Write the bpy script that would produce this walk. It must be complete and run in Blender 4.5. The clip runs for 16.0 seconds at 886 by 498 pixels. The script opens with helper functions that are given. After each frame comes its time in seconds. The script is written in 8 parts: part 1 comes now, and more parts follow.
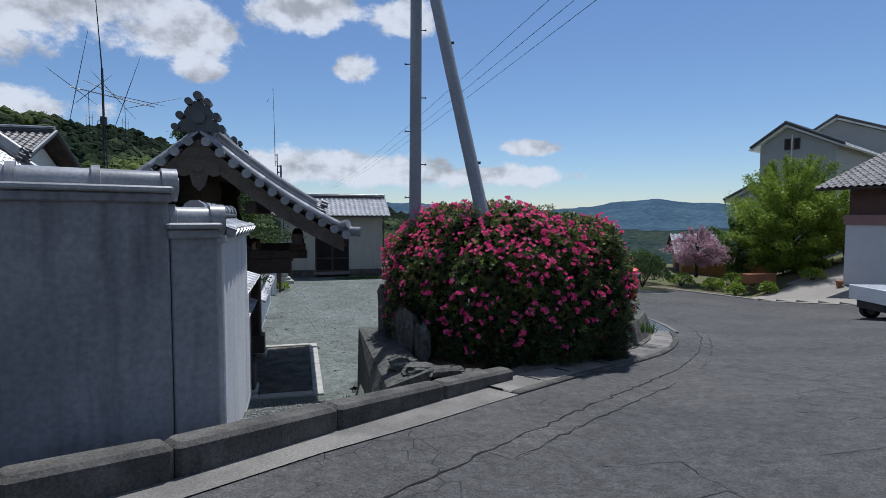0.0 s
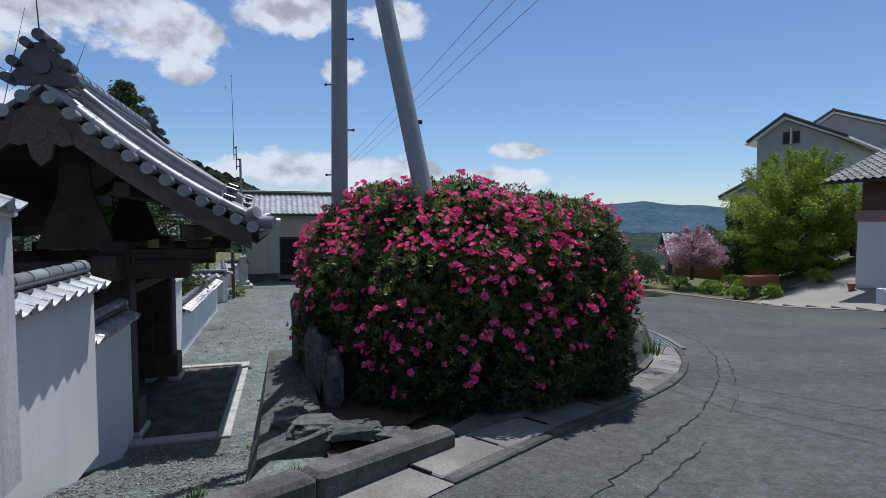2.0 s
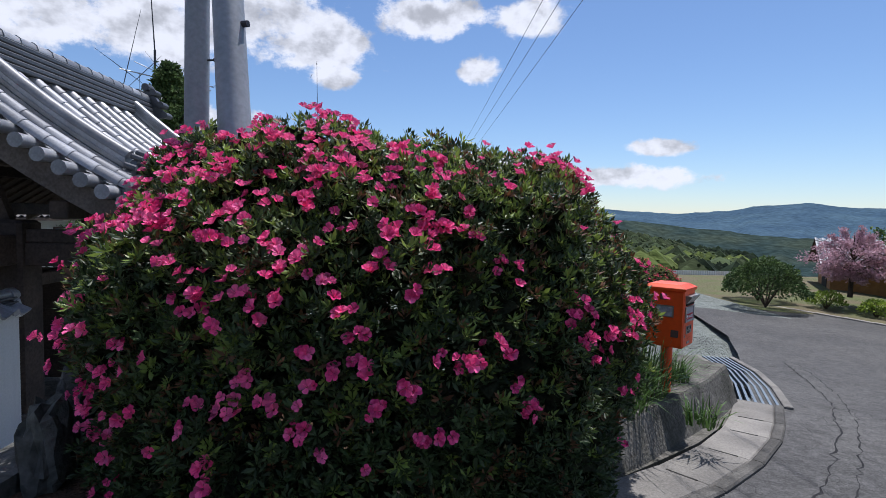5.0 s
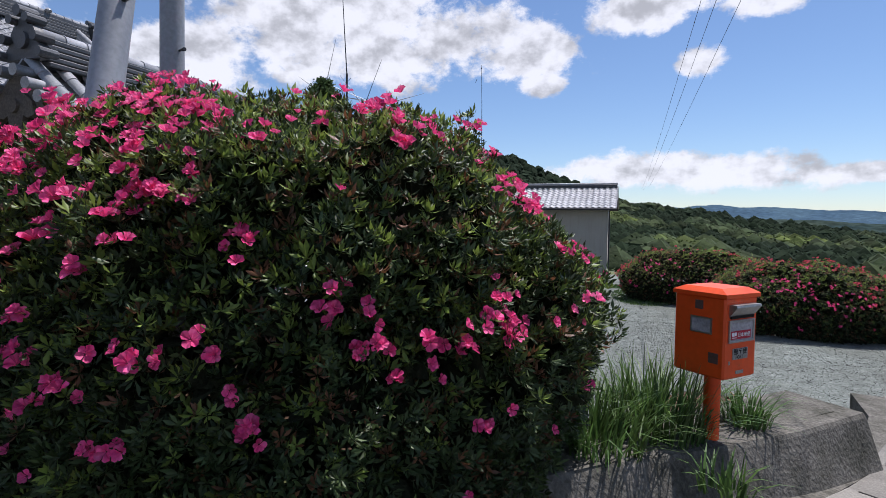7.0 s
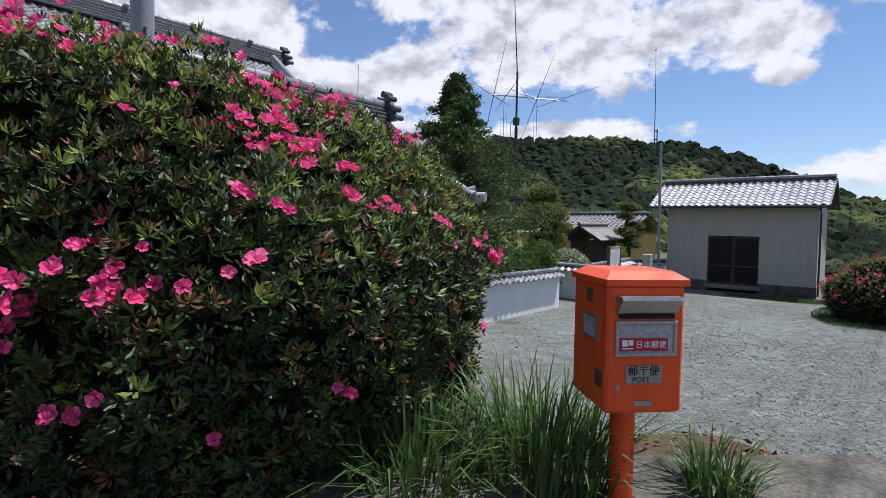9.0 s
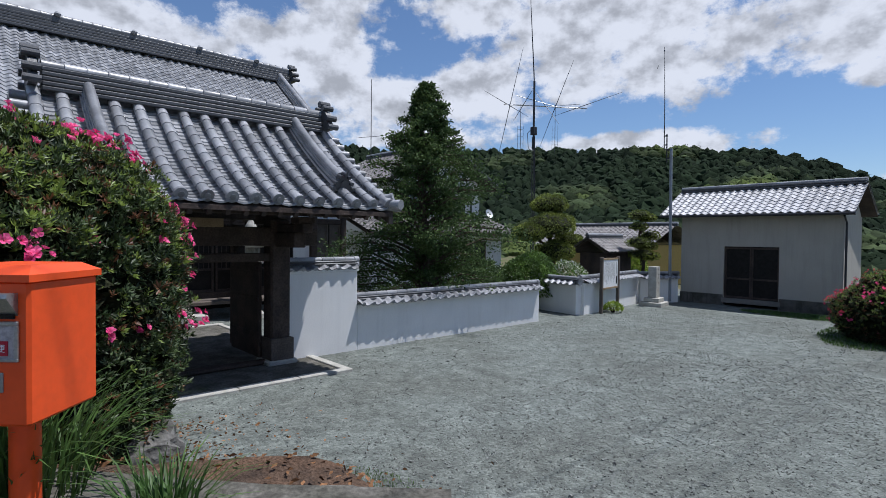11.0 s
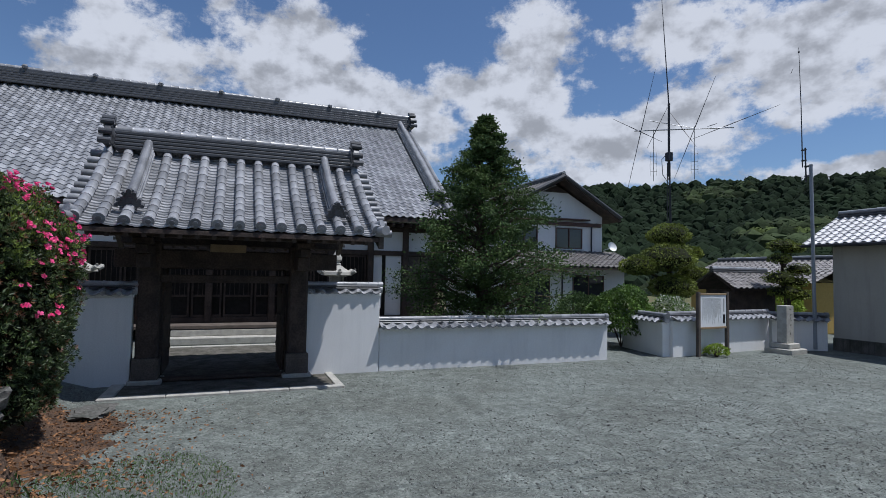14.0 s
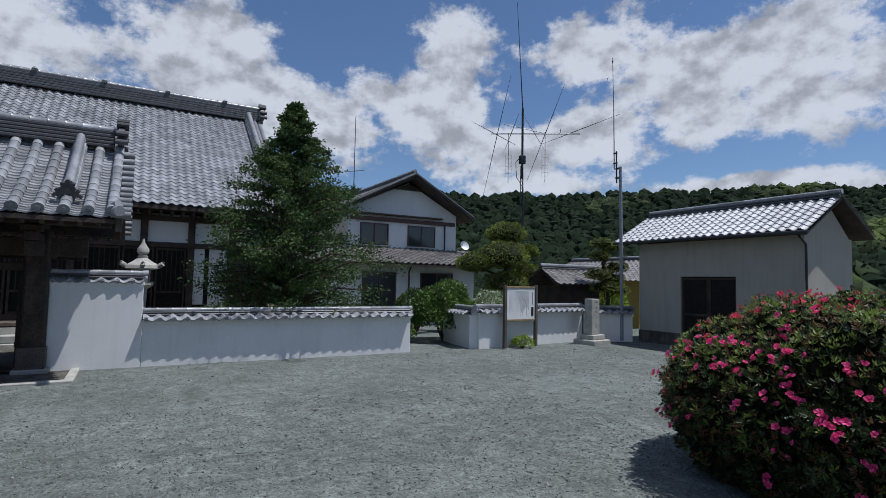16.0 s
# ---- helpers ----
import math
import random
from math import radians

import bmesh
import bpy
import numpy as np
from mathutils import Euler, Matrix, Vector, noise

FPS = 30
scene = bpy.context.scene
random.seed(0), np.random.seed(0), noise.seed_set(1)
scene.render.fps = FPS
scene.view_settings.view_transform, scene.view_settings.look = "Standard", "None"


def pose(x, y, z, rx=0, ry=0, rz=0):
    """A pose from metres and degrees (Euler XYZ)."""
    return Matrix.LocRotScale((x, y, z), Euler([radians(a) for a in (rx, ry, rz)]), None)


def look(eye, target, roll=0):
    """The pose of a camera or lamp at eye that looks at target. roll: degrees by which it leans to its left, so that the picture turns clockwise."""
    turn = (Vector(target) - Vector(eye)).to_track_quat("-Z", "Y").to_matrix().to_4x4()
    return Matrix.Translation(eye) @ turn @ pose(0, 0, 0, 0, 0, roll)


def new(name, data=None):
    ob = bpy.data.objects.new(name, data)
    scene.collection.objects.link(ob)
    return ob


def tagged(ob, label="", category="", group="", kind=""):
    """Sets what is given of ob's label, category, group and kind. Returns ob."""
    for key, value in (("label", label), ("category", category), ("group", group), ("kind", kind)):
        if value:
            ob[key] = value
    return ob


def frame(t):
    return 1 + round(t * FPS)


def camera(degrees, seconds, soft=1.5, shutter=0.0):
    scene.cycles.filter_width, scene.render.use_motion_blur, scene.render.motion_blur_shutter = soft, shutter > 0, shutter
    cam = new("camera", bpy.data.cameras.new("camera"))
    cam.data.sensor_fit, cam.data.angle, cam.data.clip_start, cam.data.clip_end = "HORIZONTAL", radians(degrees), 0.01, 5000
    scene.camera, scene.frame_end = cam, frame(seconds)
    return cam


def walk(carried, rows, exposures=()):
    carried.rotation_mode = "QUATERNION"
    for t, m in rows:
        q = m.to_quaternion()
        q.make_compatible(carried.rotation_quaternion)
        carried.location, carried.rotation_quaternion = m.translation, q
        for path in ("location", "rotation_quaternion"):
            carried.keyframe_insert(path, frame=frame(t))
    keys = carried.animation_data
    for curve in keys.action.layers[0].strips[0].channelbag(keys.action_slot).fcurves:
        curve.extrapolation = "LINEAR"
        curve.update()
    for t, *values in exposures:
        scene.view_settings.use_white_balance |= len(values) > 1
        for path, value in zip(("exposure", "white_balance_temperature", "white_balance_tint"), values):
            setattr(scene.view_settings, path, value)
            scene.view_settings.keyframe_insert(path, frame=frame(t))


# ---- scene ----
cam = camera(79.1, 16.0, 0.6)
PATH = [
    (0, (1.097, -15.532, 3.373), (1.615, -13.604, 3.257), 0.2),
    (0.5, (1.393, -14.958, 3.321), (1.922, -13.032, 3.207), 0.2),
    (1, (1.726, -14.445, 3.266), (2.268, -12.523, 3.154), 0.1),
    (1.5, (2.017, -13.932, 3.194), (2.566, -12.012, 3.085), 0.2),
    (2, (2.344, -13.452, 3.153), (2.902, -11.534, 3.047), 0.1),
    (2.5, (2.679, -12.954, 3.122), (3.235, -11.036, 3.018), 0.1),
    (3, (3.064, -12.535, 3.088), (3.609, -10.613, 2.985), 0.2),
    (3.5, (3.503, -12.191, 3.038), (4.002, -10.256, 2.938), 0.2),
    (4, (3.949, -11.887, 3.009), (4.372, -9.935, 2.904), 0.5),
    (6.5, (6.277, -10.742, 2.895), (5.756, -8.816, 2.758), 1.0),
    (7, (6.749, -10.422, 2.826), (6.091, -8.536, 2.722), 0.6),
    (7.5, (7.221, -10.022, 2.775), (6.399, -8.201, 2.68), 0.5),
    (8, (7.549, -9.586, 2.724), (6.544, -7.859, 2.634), 0.6),
    (8.5, (7.87, -9.136, 2.657), (6.676, -7.535, 2.567), 0.7),
    (9, (8.274, -8.674, 2.585), (6.966, -7.165, 2.492), 0.9),
    (9.5, (8.694, -8.152, 2.565), (7.336, -6.687, 2.461), 1.5),
    (10, (9.111, -7.62, 2.505), (7.719, -6.187, 2.409), 1.2),
    (12.5, (11.279, -4.97, 2.551), (9.565, -3.943, 2.619), 0.9),
    (13, (11.526, -4.528, 2.451), (9.724, -3.665, 2.538), 1.0),
    (13.5, (11.835, -3.878, 2.33), (9.99, -3.112, 2.42), 1.0),
    (14, (12.249, -3.167, 2.278), (10.388, -2.441, 2.373), 1.0),
    (14.5, (12.607, -2.41, 2.208), (10.742, -1.695, 2.305), 1.1),
    (15, (12.888, -1.643, 2.102), (11.036, -0.894, 2.209), 1.1),
    (15.5, (13.097, -0.901, 2.011), (11.29, -0.052, 2.124), 1.2),
    (16, (13.37, -0.18, 1.951), (11.641, 0.818, 2.074), 1.1),
]
walk(cam, [(t, look(eye, target, roll)) for t, eye, target, roll in PATH], [(0.0, -0.10, 5900, 11), (2.0, -0.04, 5900, 11), (4.0, 0.16, 5950, 13), (7.0, 0.28, 6200, 16), (9.5, 0.28, 6150, 16), (10.2, 0.16, 6050, 14), (12.5, -0.14, 5960, 12), (16.0, -0.27, 5960, 12)])

# ---- light ----
SUN = Vector((0.20, 0.33, 1.0)).normalized()
sun = new("sun", bpy.data.lights.new("sun", "SUN"))
sun.data.energy, sun.data.angle, sun.data.color = 5.0, radians(0.5), (1.0, 0.96, 0.90)
sun.rotation_euler = SUN.to_track_quat("Z", "Y").to_euler()
world = bpy.data.worlds.new("sky")
scene.world = world
world.use_nodes = True


# bearing, height, half width, half height
CLOUDS = [
    (100, 19, 7, 5), (86, 21, 9, 6), (78, 17, 8, 5), (71, 15.2, 7, 4), (59, 24, 6, 4), (62, 18, 9, 4.5), (55, 14.2, 9, 3.6), (45, 23, 5.5, 4),
    (36, 19.5, 10, 6), (28, 20.5, 8, 5), (44, 15.5, 8, 3.6), (26, 16, 7, 3.6), (50, 10.3, 9, 1.6), (28, 9.5, 11, 1.4), (18, 18.5, 8, 4), (10, 17, 6, 3.2),
    (9, 14, 3, 1.2), (0, 20, 7, 2.2), (-11, 20, 4, 1.8), (-5.7, 15.2, 2.3, 1.5), (-4, 5.2, 14, 2.0), (-19, 4.4, 9, 1.4), (-25, 7.3, 3.6, 0.9), (22.7, 9, 5, 1.7),
]


def sky_nodes():
    nt = world.node_tree
    n, l = nt.nodes, nt.links
    n.clear()
    out, bg = n.new("ShaderNodeOutputWorld"), n.new("ShaderNodeBackground")
    sky = n.new("ShaderNodeTexSky")
    sky.sky_type, sky.sun_disc = "NISHITA", False
    sky.sun_elevation, sky.sun_rotation = math.asin(SUN.z), math.atan2(SUN.x, SUN.y)
    sky.air_density, sky.dust_density, sky.ozone_density = 1.0, 0.15, 5.0
    bg.inputs["Strength"].default_value = 0.10
    # cumulus clouds: heaps at their bearing (degrees west of north) and height, broken up by noise
    tc, sep = n.new("ShaderNodeTexCoord"), n.new("ShaderNodeSeparateXYZ")
    l.new(tc.outputs["Generated"], sep.inputs[0])

    def mth(op, a, b=None, c=None):
        m = n.new("ShaderNodeMath")
        m.operation = op
        for i, q in enumerate((a, b, c)):
            if q is None:
                continue
            if isinstance(q, (int, float)):
                m.inputs[i].default_value = q
            else:
                l.new(q, m.inputs[i])
        return m.outputs[0]

    def vec(op, a, b):
        m = n.new("ShaderNodeVectorMath")
        m.operation = op
        for i, q in enumerate((a, b)):
            if isinstance(q, tuple):
                m.inputs[i].default_value = q
            else:
                l.new(q, m.inputs[i])
        return m.outputs["Value"] if op == "LENGTH" else m.outputs[0]

    def fbm(v, scale, detail, rough):
        t = n.new("ShaderNodeTexNoise")
        t.inputs["Scale"].default_value, t.inputs["Detail"].default_value, t.inputs["Roughness"].default_value = scale, detail, rough
        l.new(v, t.inputs["Vector"])
        return t.outputs["Fac"]

    def span(v, a, b, c=0.0, d=1.0):
        m = n.new("ShaderNodeMapRange")
        m.interpolation_type = "SMOOTHSTEP"
        for key, q in (("From Min", a), ("From Max", b), ("To Min", c), ("To Max", d)):
            m.inputs[key].default_value = q
        l.new(v, m.inputs["Value"])
        return m.outputs[0]

    az = mth("MULTIPLY", mth("ARCTAN2", mth("MULTIPLY", sep.outputs[0], -1.0), sep.outputs[1]), 57.2958)
    el = mth("MULTIPLY", mth("ARCSINE", sep.outputs[2]), 57.2958)
    at = n.new("ShaderNodeCombineXYZ")
    l.new(az, at.inputs[0])
    l.new(mth("MULTIPLY", el, 1.35), at.inputs[1])
    at = at.outputs[0]
    heap = None
    for a, e, ra, re in CLOUDS:
        d = vec("LENGTH", vec("DIVIDE", vec("SUBTRACT", at, (a, e * 1.35, 0.0)), (ra, re * 1.35, 1.0)), (0.0, 0.0, 0.0))
        d = mth("SUBTRACT", 1.0, d)
        heap = d if heap is None else mth("SMOOTH_MAX", heap, d, 0.25)
    # clouds overhead and behind the walker
    zz = mth("ADD", mth("MAXIMUM", sep.outputs[2], 0.0), 0.16)
    flat = n.new("ShaderNodeCombineXYZ")
    l.new(mth("DIVIDE", sep.outputs[0], zz), flat.inputs[0])
    l.new(mth("DIVIDE", sep.outputs[1], zz), flat.inputs[1])
    aside = mth("MAXIMUM", span(mth("ABSOLUTE", mth("SUBTRACT", az, 30.0)), 75.0, 95.0), span(el, 27.0, 33.0))
    loose = mth("ADD", mth("MULTIPLY", mth("SUBTRACT", fbm(flat.outputs[0], 1.55, 6.0, 0.56), 0.53), 4.0), mth("MULTIPLY", mth("SUBTRACT", aside, 1.0), 3.0))
    heap = mth("MAXIMUM", mth("MAXIMUM", heap, -0.9), loose)
    rag = fbm(at, 0.14, 10.0, 0.66)
    soft, curl = fbm(at, 0.16, 5.0, 0.56), fbm(vec("ADD", at, (0.4, 1.7, 0.0)), 0.16, 5.0, 0.56)
    cover = mth("ADD", heap, mth("MULTIPLY", mth("SUBTRACT", rag, 0.48), 2.8))
    fac = mth("MULTIPLY", span(cover, 0.0, 0.42), span(el, 0.5, 4.0))
    # sunlit tops, grey bellies
    relief = mth("ADD", 0.66, mth("MULTIPLY", mth("SUBTRACT", soft, curl), 3.4))
    thick = span(cover, 0.5, 1.5, 0.0, 0.28)
    body = span(mth("SUBTRACT", relief, thick), 0.0, 0.9, 4.2, 7.9)
    cc = n.new("ShaderNodeCombineColor")
    l.new(mth("MULTIPLY", body, 0.97), cc.inputs[0])
    l.new(mth("MULTIPLY", body, 0.99), cc.inputs[1])
    l.new(mth("MULTIPLY", body, 1.03), cc.inputs[2])
    mix = n.new("ShaderNodeMix")
    mix.data_type = "RGBA"
    l.new(mth("MULTIPLY", fac, 0.95), mix.inputs[0])
    l.new(sky.outputs[0], mix.inputs[6])
    l.new(cc.outputs[0], mix.inputs[7])
    l.new(mix.outputs[2], bg.inputs["Color"])
    l.new(bg.outputs[0], out.inputs["Surface"])


sky_nodes()


# ---- materials ----
def mat(name, base, rough=0.8, spec=0.3, metal=0.0, scale=8.0, vary=0.25, fine=60.0, bump=0.2, dist=0.01, base2=None, thin=0.0, rnd=0.0, detail=4.0, stain=0.0, coat=0.0):
    """Two scales of noise over the base colour, fine relief, and a spread from object to object and from island to island."""
    m = bpy.data.materials.new(name)
    m.use_nodes = True
    n, l = m.node_tree.nodes, m.node_tree.links
    bs = n["Principled BSDF"]
    bs.inputs["Roughness"].default_value = rough
    bs.inputs["Specular IOR Level"].default_value = spec
    bs.inputs["Metallic"].default_value = metal
    bs.inputs["Coat Weight"].default_value = coat
    tc = n.new("ShaderNodeTexCoord")
    a, b = n.new("ShaderNodeTexNoise"), n.new("ShaderNodeTexNoise")
    a.inputs["Scale"].default_value, a.inputs["Detail"].default_value = scale, detail
    b.inputs["Scale"].default_value, b.inputs["Detail"].default_value = fine, 3.0
    for q in (a, b):
        l.new(tc.outputs["Object"], q.inputs["Vector"])
    b2 = base2 or tuple(c * (1 - vary) for c in base)
    mx = n.new("ShaderNodeMix")
    mx.data_type = "RGBA"
    mx.inputs[6].default_value, mx.inputs[7].default_value = (*base, 1), (*b2, 1)
    rg = n.new("ShaderNodeMapRange")
    rg.inputs["From Min"].default_value, rg.inputs["From Max"].default_value = 0.38, 0.62
    l.new(a.outputs["Fac"], rg.inputs["Value"])
    l.new(rg.outputs[0], mx.inputs[0])
    col = mx.outputs[2]
    hs = n.new("ShaderNodeHueSaturation")
    l.new(col, hs.inputs["Color"])
    v = n.new("ShaderNodeMapRange")
    v.inputs["From Min"].default_value, v.inputs["From Max"].default_value = 0.3, 0.7
    v.inputs["To Min"].default_value, v.inputs["To Max"].default_value = 1 - vary, 1 + vary
    l.new(b.outputs["Fac"], v.inputs["Value"])
    val = v.outputs[0]
    if rnd:
        geo, oi = n.new("ShaderNodeNewGeometry"), n.new("ShaderNodeObjectInfo")
        ad = n.new("ShaderNodeMath")
        ad.operation = "ADD"
        l.new(geo.outputs["Random Per Island"], ad.inputs[0])
        l.new(oi.outputs["Random"], ad.inputs[1])
        fr = n.new("ShaderNodeMath")
        fr.operation = "FRACT"
        l.new(ad.outputs[0], fr.inputs[0])
        rr = n.new("ShaderNodeMapRange")
        rr.inputs["To Min"].default_value, rr.inputs["To Max"].default_value = 1 - rnd, 1 + rnd
        l.new(fr.outputs[0], rr.inputs["Value"])
        mu = n.new("ShaderNodeMath")
        mu.operation = "MULTIPLY"
        l.new(val, mu.inputs[0])
        l.new(rr.outputs[0], mu.inputs[1])
        val = mu.outputs[0]
    if stain:
        # long streaks run down by rain
        mp = n.new("ShaderNodeMapping")
        mp.inputs["Scale"].default_value = (5.0, 5.0, 0.45)
        l.new(tc.outputs["Object"], mp.inputs["Vector"])
        st = n.new("ShaderNodeTexNoise")
        st.inputs["Scale"].default_value, st.inputs["Detail"].default_value = 1.6, 5.0
        l.new(mp.outputs[0], st.inputs["Vector"])
        sr = n.new("ShaderNodeMapRange")
        sr.inputs["From Min"].default_value, sr.inputs["From Max"].default_value = 0.5, 0.72
        sr.inputs["To Min"].default_value, sr.inputs["To Max"].default_value = 1.0, 1 - stain
        l.new(st.outputs["Fac"], sr.inputs["Value"])
        m2 = n.new("ShaderNodeMath")
        m2.operation = "MULTIPLY"
        l.new(val, m2.inputs[0])
        l.new(sr.outputs[0], m2.inputs[1])
        val = m2.outputs[0]
    l.new(val, hs.inputs["Value"])
    l.new(hs.outputs[0], bs.inputs["Base Color"])
    if bump:
        bp = n.new("ShaderNodeBump")
        bp.inputs["Strength"].default_value, bp.inputs["Distance"].default_value = bump, dist
        l.new(b.outputs["Fac"], bp.inputs["Height"])
        l.new(bp.outputs[0], bs.inputs["Normal"])
    if thin:
        tr = n.new("ShaderNodeBsdfTranslucent")
        l.new(hs.outputs[0], tr.inputs["Color"])
        ms = n.new("ShaderNodeMixShader")
        ms.inputs[0].default_value = thin
        l.new(bs.outputs[0], ms.inputs[1])
        l.new(tr.outputs[0], ms.inputs[2])
        l.new(ms.outputs[0], n["Material Output"].inputs["Surface"])
    return m


def grainy(name, tones, stone, bump, cracks=0.0, rough=0.92):
    """Ground of packed grains: tones are base and patch colour; stone: grains per metre; cracks: a net of fine cracks in worn places."""
    m = mat(name, tones[0], rough, 0.22, scale=0.45, vary=0.10, fine=3.0, bump=0, base2=tones[1], detail=8)
    n, l = m.node_tree.nodes, m.node_tree.links
    bs, tc = n["Principled BSDF"], n.new("ShaderNodeTexCoord")
    col = bs.inputs["Base Color"].links[0].from_socket

    def mth(op, a, b):
        q = n.new("ShaderNodeMath")
        q.operation = op
        for i, w in enumerate((a, b)):
            if isinstance(w, (int, float)):
                q.inputs[i].default_value = w
            else:
                l.new(w, q.inputs[i])
        return q.outputs[0]

    def span(v, a, b, c, d):
        q = n.new("ShaderNodeMapRange")
        for key, w in (("From Min", a), ("From Max", b), ("To Min", c), ("To Max", d)):
            q.inputs[key].default_value = w
        l.new(v, q.inputs["Value"])
        return q.outputs[0]

    def cells(scale, feature="F1"):
        q = n.new("ShaderNodeTexVoronoi")
        q.feature = feature
        q.inputs["Scale"].default_value = scale
        l.new(tc.outputs["Object"], q.inputs["Vector"])
        return q

    def fbm(scale, detail=4.0):
        q = n.new("ShaderNodeTexNoise")
        q.inputs["Scale"].default_value, q.inputs["Detail"].default_value = scale, detail
        l.new(tc.outputs["Object"], q.inputs["Vector"])
        return q.outputs["Fac"]
    fine, coarse = cells(stone), cells(stone * 0.38)
    tone = []
    for q in (fine, coarse):
        sp = n.new("ShaderNodeSeparateColor")
        l.new(q.outputs["Color"], sp.inputs[0])
        tone.append(sp.outputs[0])
    v = mth("MULTIPLY", span(tone[0], 0, 1, 0.70, 1.30), span(tone[1], 0, 1, 0.84, 1.16))
    v = mth("MULTIPLY", v, span(fbm(stone * 0.09), 0.35, 0.65, 0.84, 1.16))
    if cracks:
        edge = cells(4.2, "DISTANCE_TO_EDGE").outputs["Distance"]
        worn = span(fbm(0.33), 0.50, 0.62, 0.0, 1.0)
        line = mth("MULTIPLY", span(edge, 0.008, 0.022, 1.0, 0.0), mth("MULTIPLY", worn, span(fbm(2.2), 0.42, 0.56, 0.0, cracks)))
        v = mth("MULTIPLY", v, mth("SUBTRACT", 1.0, line))
    hs = n.new("ShaderNodeHueSaturation")
    l.new(col, hs.inputs["Color"])
    l.new(v, hs.inputs["Value"])
    l.new(hs.outputs[0], bs.inputs["Base Color"])
    bp = n.new("ShaderNodeBump")
    bp.inputs["Strength"].default_value, bp.inputs["Distance"].default_value = bump, 0.6 / stone
    l.new(mth("SUBTRACT", mth("MULTIPLY", tone[0], 0.7), fine.outputs["Distance"]), bp.inputs["Height"])
    l.new(bp.outputs[0], bs.inputs["Normal"])
    return m


PLASTER = mat("lime_plaster", (0.74, 0.74, 0.73), 0.85, 0.2, scale=1.3, vary=0.05, fine=40, bump=0.12, stain=0.05)
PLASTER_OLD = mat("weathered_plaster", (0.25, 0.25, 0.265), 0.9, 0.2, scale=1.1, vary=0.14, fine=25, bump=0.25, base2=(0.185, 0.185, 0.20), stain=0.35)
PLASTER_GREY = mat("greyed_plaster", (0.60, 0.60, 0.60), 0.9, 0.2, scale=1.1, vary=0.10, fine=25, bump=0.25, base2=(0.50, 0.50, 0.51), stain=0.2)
PLASTER_CREAM = mat("cream_render", (0.41, 0.385, 0.335), 0.9, 0.2, scale=1.5, vary=0.05, fine=50, bump=0.1, stain=0.1)
KAWARA = mat("smoked_roof_tile", (0.30, 0.305, 0.32), 0.34, 0.55, scale=3.0, vary=0.16, fine=45, bump=0.12, dist=0.004, rnd=0.28, base2=(0.20, 0.205, 0.215))
KAWARA_DARK = mat("dark_roof_tile", (0.075, 0.078, 0.085), 0.42, 0.5, scale=5.0, vary=0.2, fine=40, bump=0.2, rnd=0.2)
KAWARA_BROWN = mat("grey_brown_roof_tile", (0.17, 0.16, 0.155), 0.5, 0.4, scale=3.0, vary=0.2, fine=40, bump=0.15, rnd=0.3)
WOOD_DARK = mat("aged_cedar", (0.075, 0.055, 0.045), 0.8, 0.25, scale=3.0, vary=0.3, fine=30, bump=0.3, base2=(0.045, 0.035, 0.03))
WOOD_GREY = mat("grey_weathered_wood", (0.125, 0.105, 0.09), 0.85, 0.2, scale=3.0, vary=0.25, fine=35, bump=0.3)
WOOD_TAN = mat("tan_wood", (0.30, 0.22, 0.13), 0.75, 0.3, scale=5.0, vary=0.2, fine=50, bump=0.2)
WOOD_ORANGE = mat("orange_stained_boards", (0.34, 0.16, 0.05), 0.7, 0.3, scale=4.0, vary=0.2, fine=40, bump=0.2)
ASPHALT = grainy("asphalt", ((0.084, 0.082, 0.079), (0.066, 0.065, 0.064)), 110.0, 0.3, 0.7)
CRACK = mat("asphalt_crack", (0.03, 0.03, 0.032), 0.95, 0.1, vary=0.3)
TRENCH = grainy("asphalt_trench_patch", ((0.092, 0.090, 0.086), (0.074, 0.073, 0.071)), 90.0, 0.6, 0.8)
GRAVEL = grainy("crushed_gravel", ((0.148, 0.166, 0.152), (0.116, 0.127, 0.114)), 36.0, 0.45)
CHIP = mat("gravel_chips", (0.17, 0.178, 0.165), 0.95, 0.2, scale=6, vary=0.15, fine=60, bump=0.2, rnd=0.6)
CONCRETE = mat("old_concrete", (0.215, 0.203, 0.182), 0.9, 0.2, scale=2.0, vary=0.22, fine=60, bump=0.4, dist=0.01, base2=(0.145, 0.137, 0.125), rnd=0.12)
KERB = mat("dark_kerb_concrete", (0.115, 0.11, 0.10), 0.92, 0.2, scale=3.0, vary=0.3, fine=55, bump=0.5, dist=0.012, base2=(0.065, 0.062, 0.057), stain=0.25)
CONCRETE_MOSSY = mat("mossy_concrete", (0.135, 0.127, 0.112), 0.95, 0.15, scale=3.0, vary=0.35, fine=35, bump=0.6, dist=0.02, base2=(0.075, 0.073, 0.06), stain=0.3)
LOT = mat("pale_concrete_paving", (0.27, 0.25, 0.22), 0.9, 0.2, scale=0.8, vary=0.12, fine=60, bump=0.3)
STONE = mat("granite", (0.42, 0.41, 0.37), 0.85, 0.25, scale=6, vary=0.2, fine=120, bump=0.4, dist=0.006)
STONE_DARK = mat("rough_garden_stone", (0.10, 0.097, 0.09), 0.9, 0.2, scale=4, vary=0.35, fine=18, bump=0.8, dist=0.03, base2=(0.07, 0.072, 0.064), rnd=0.3)
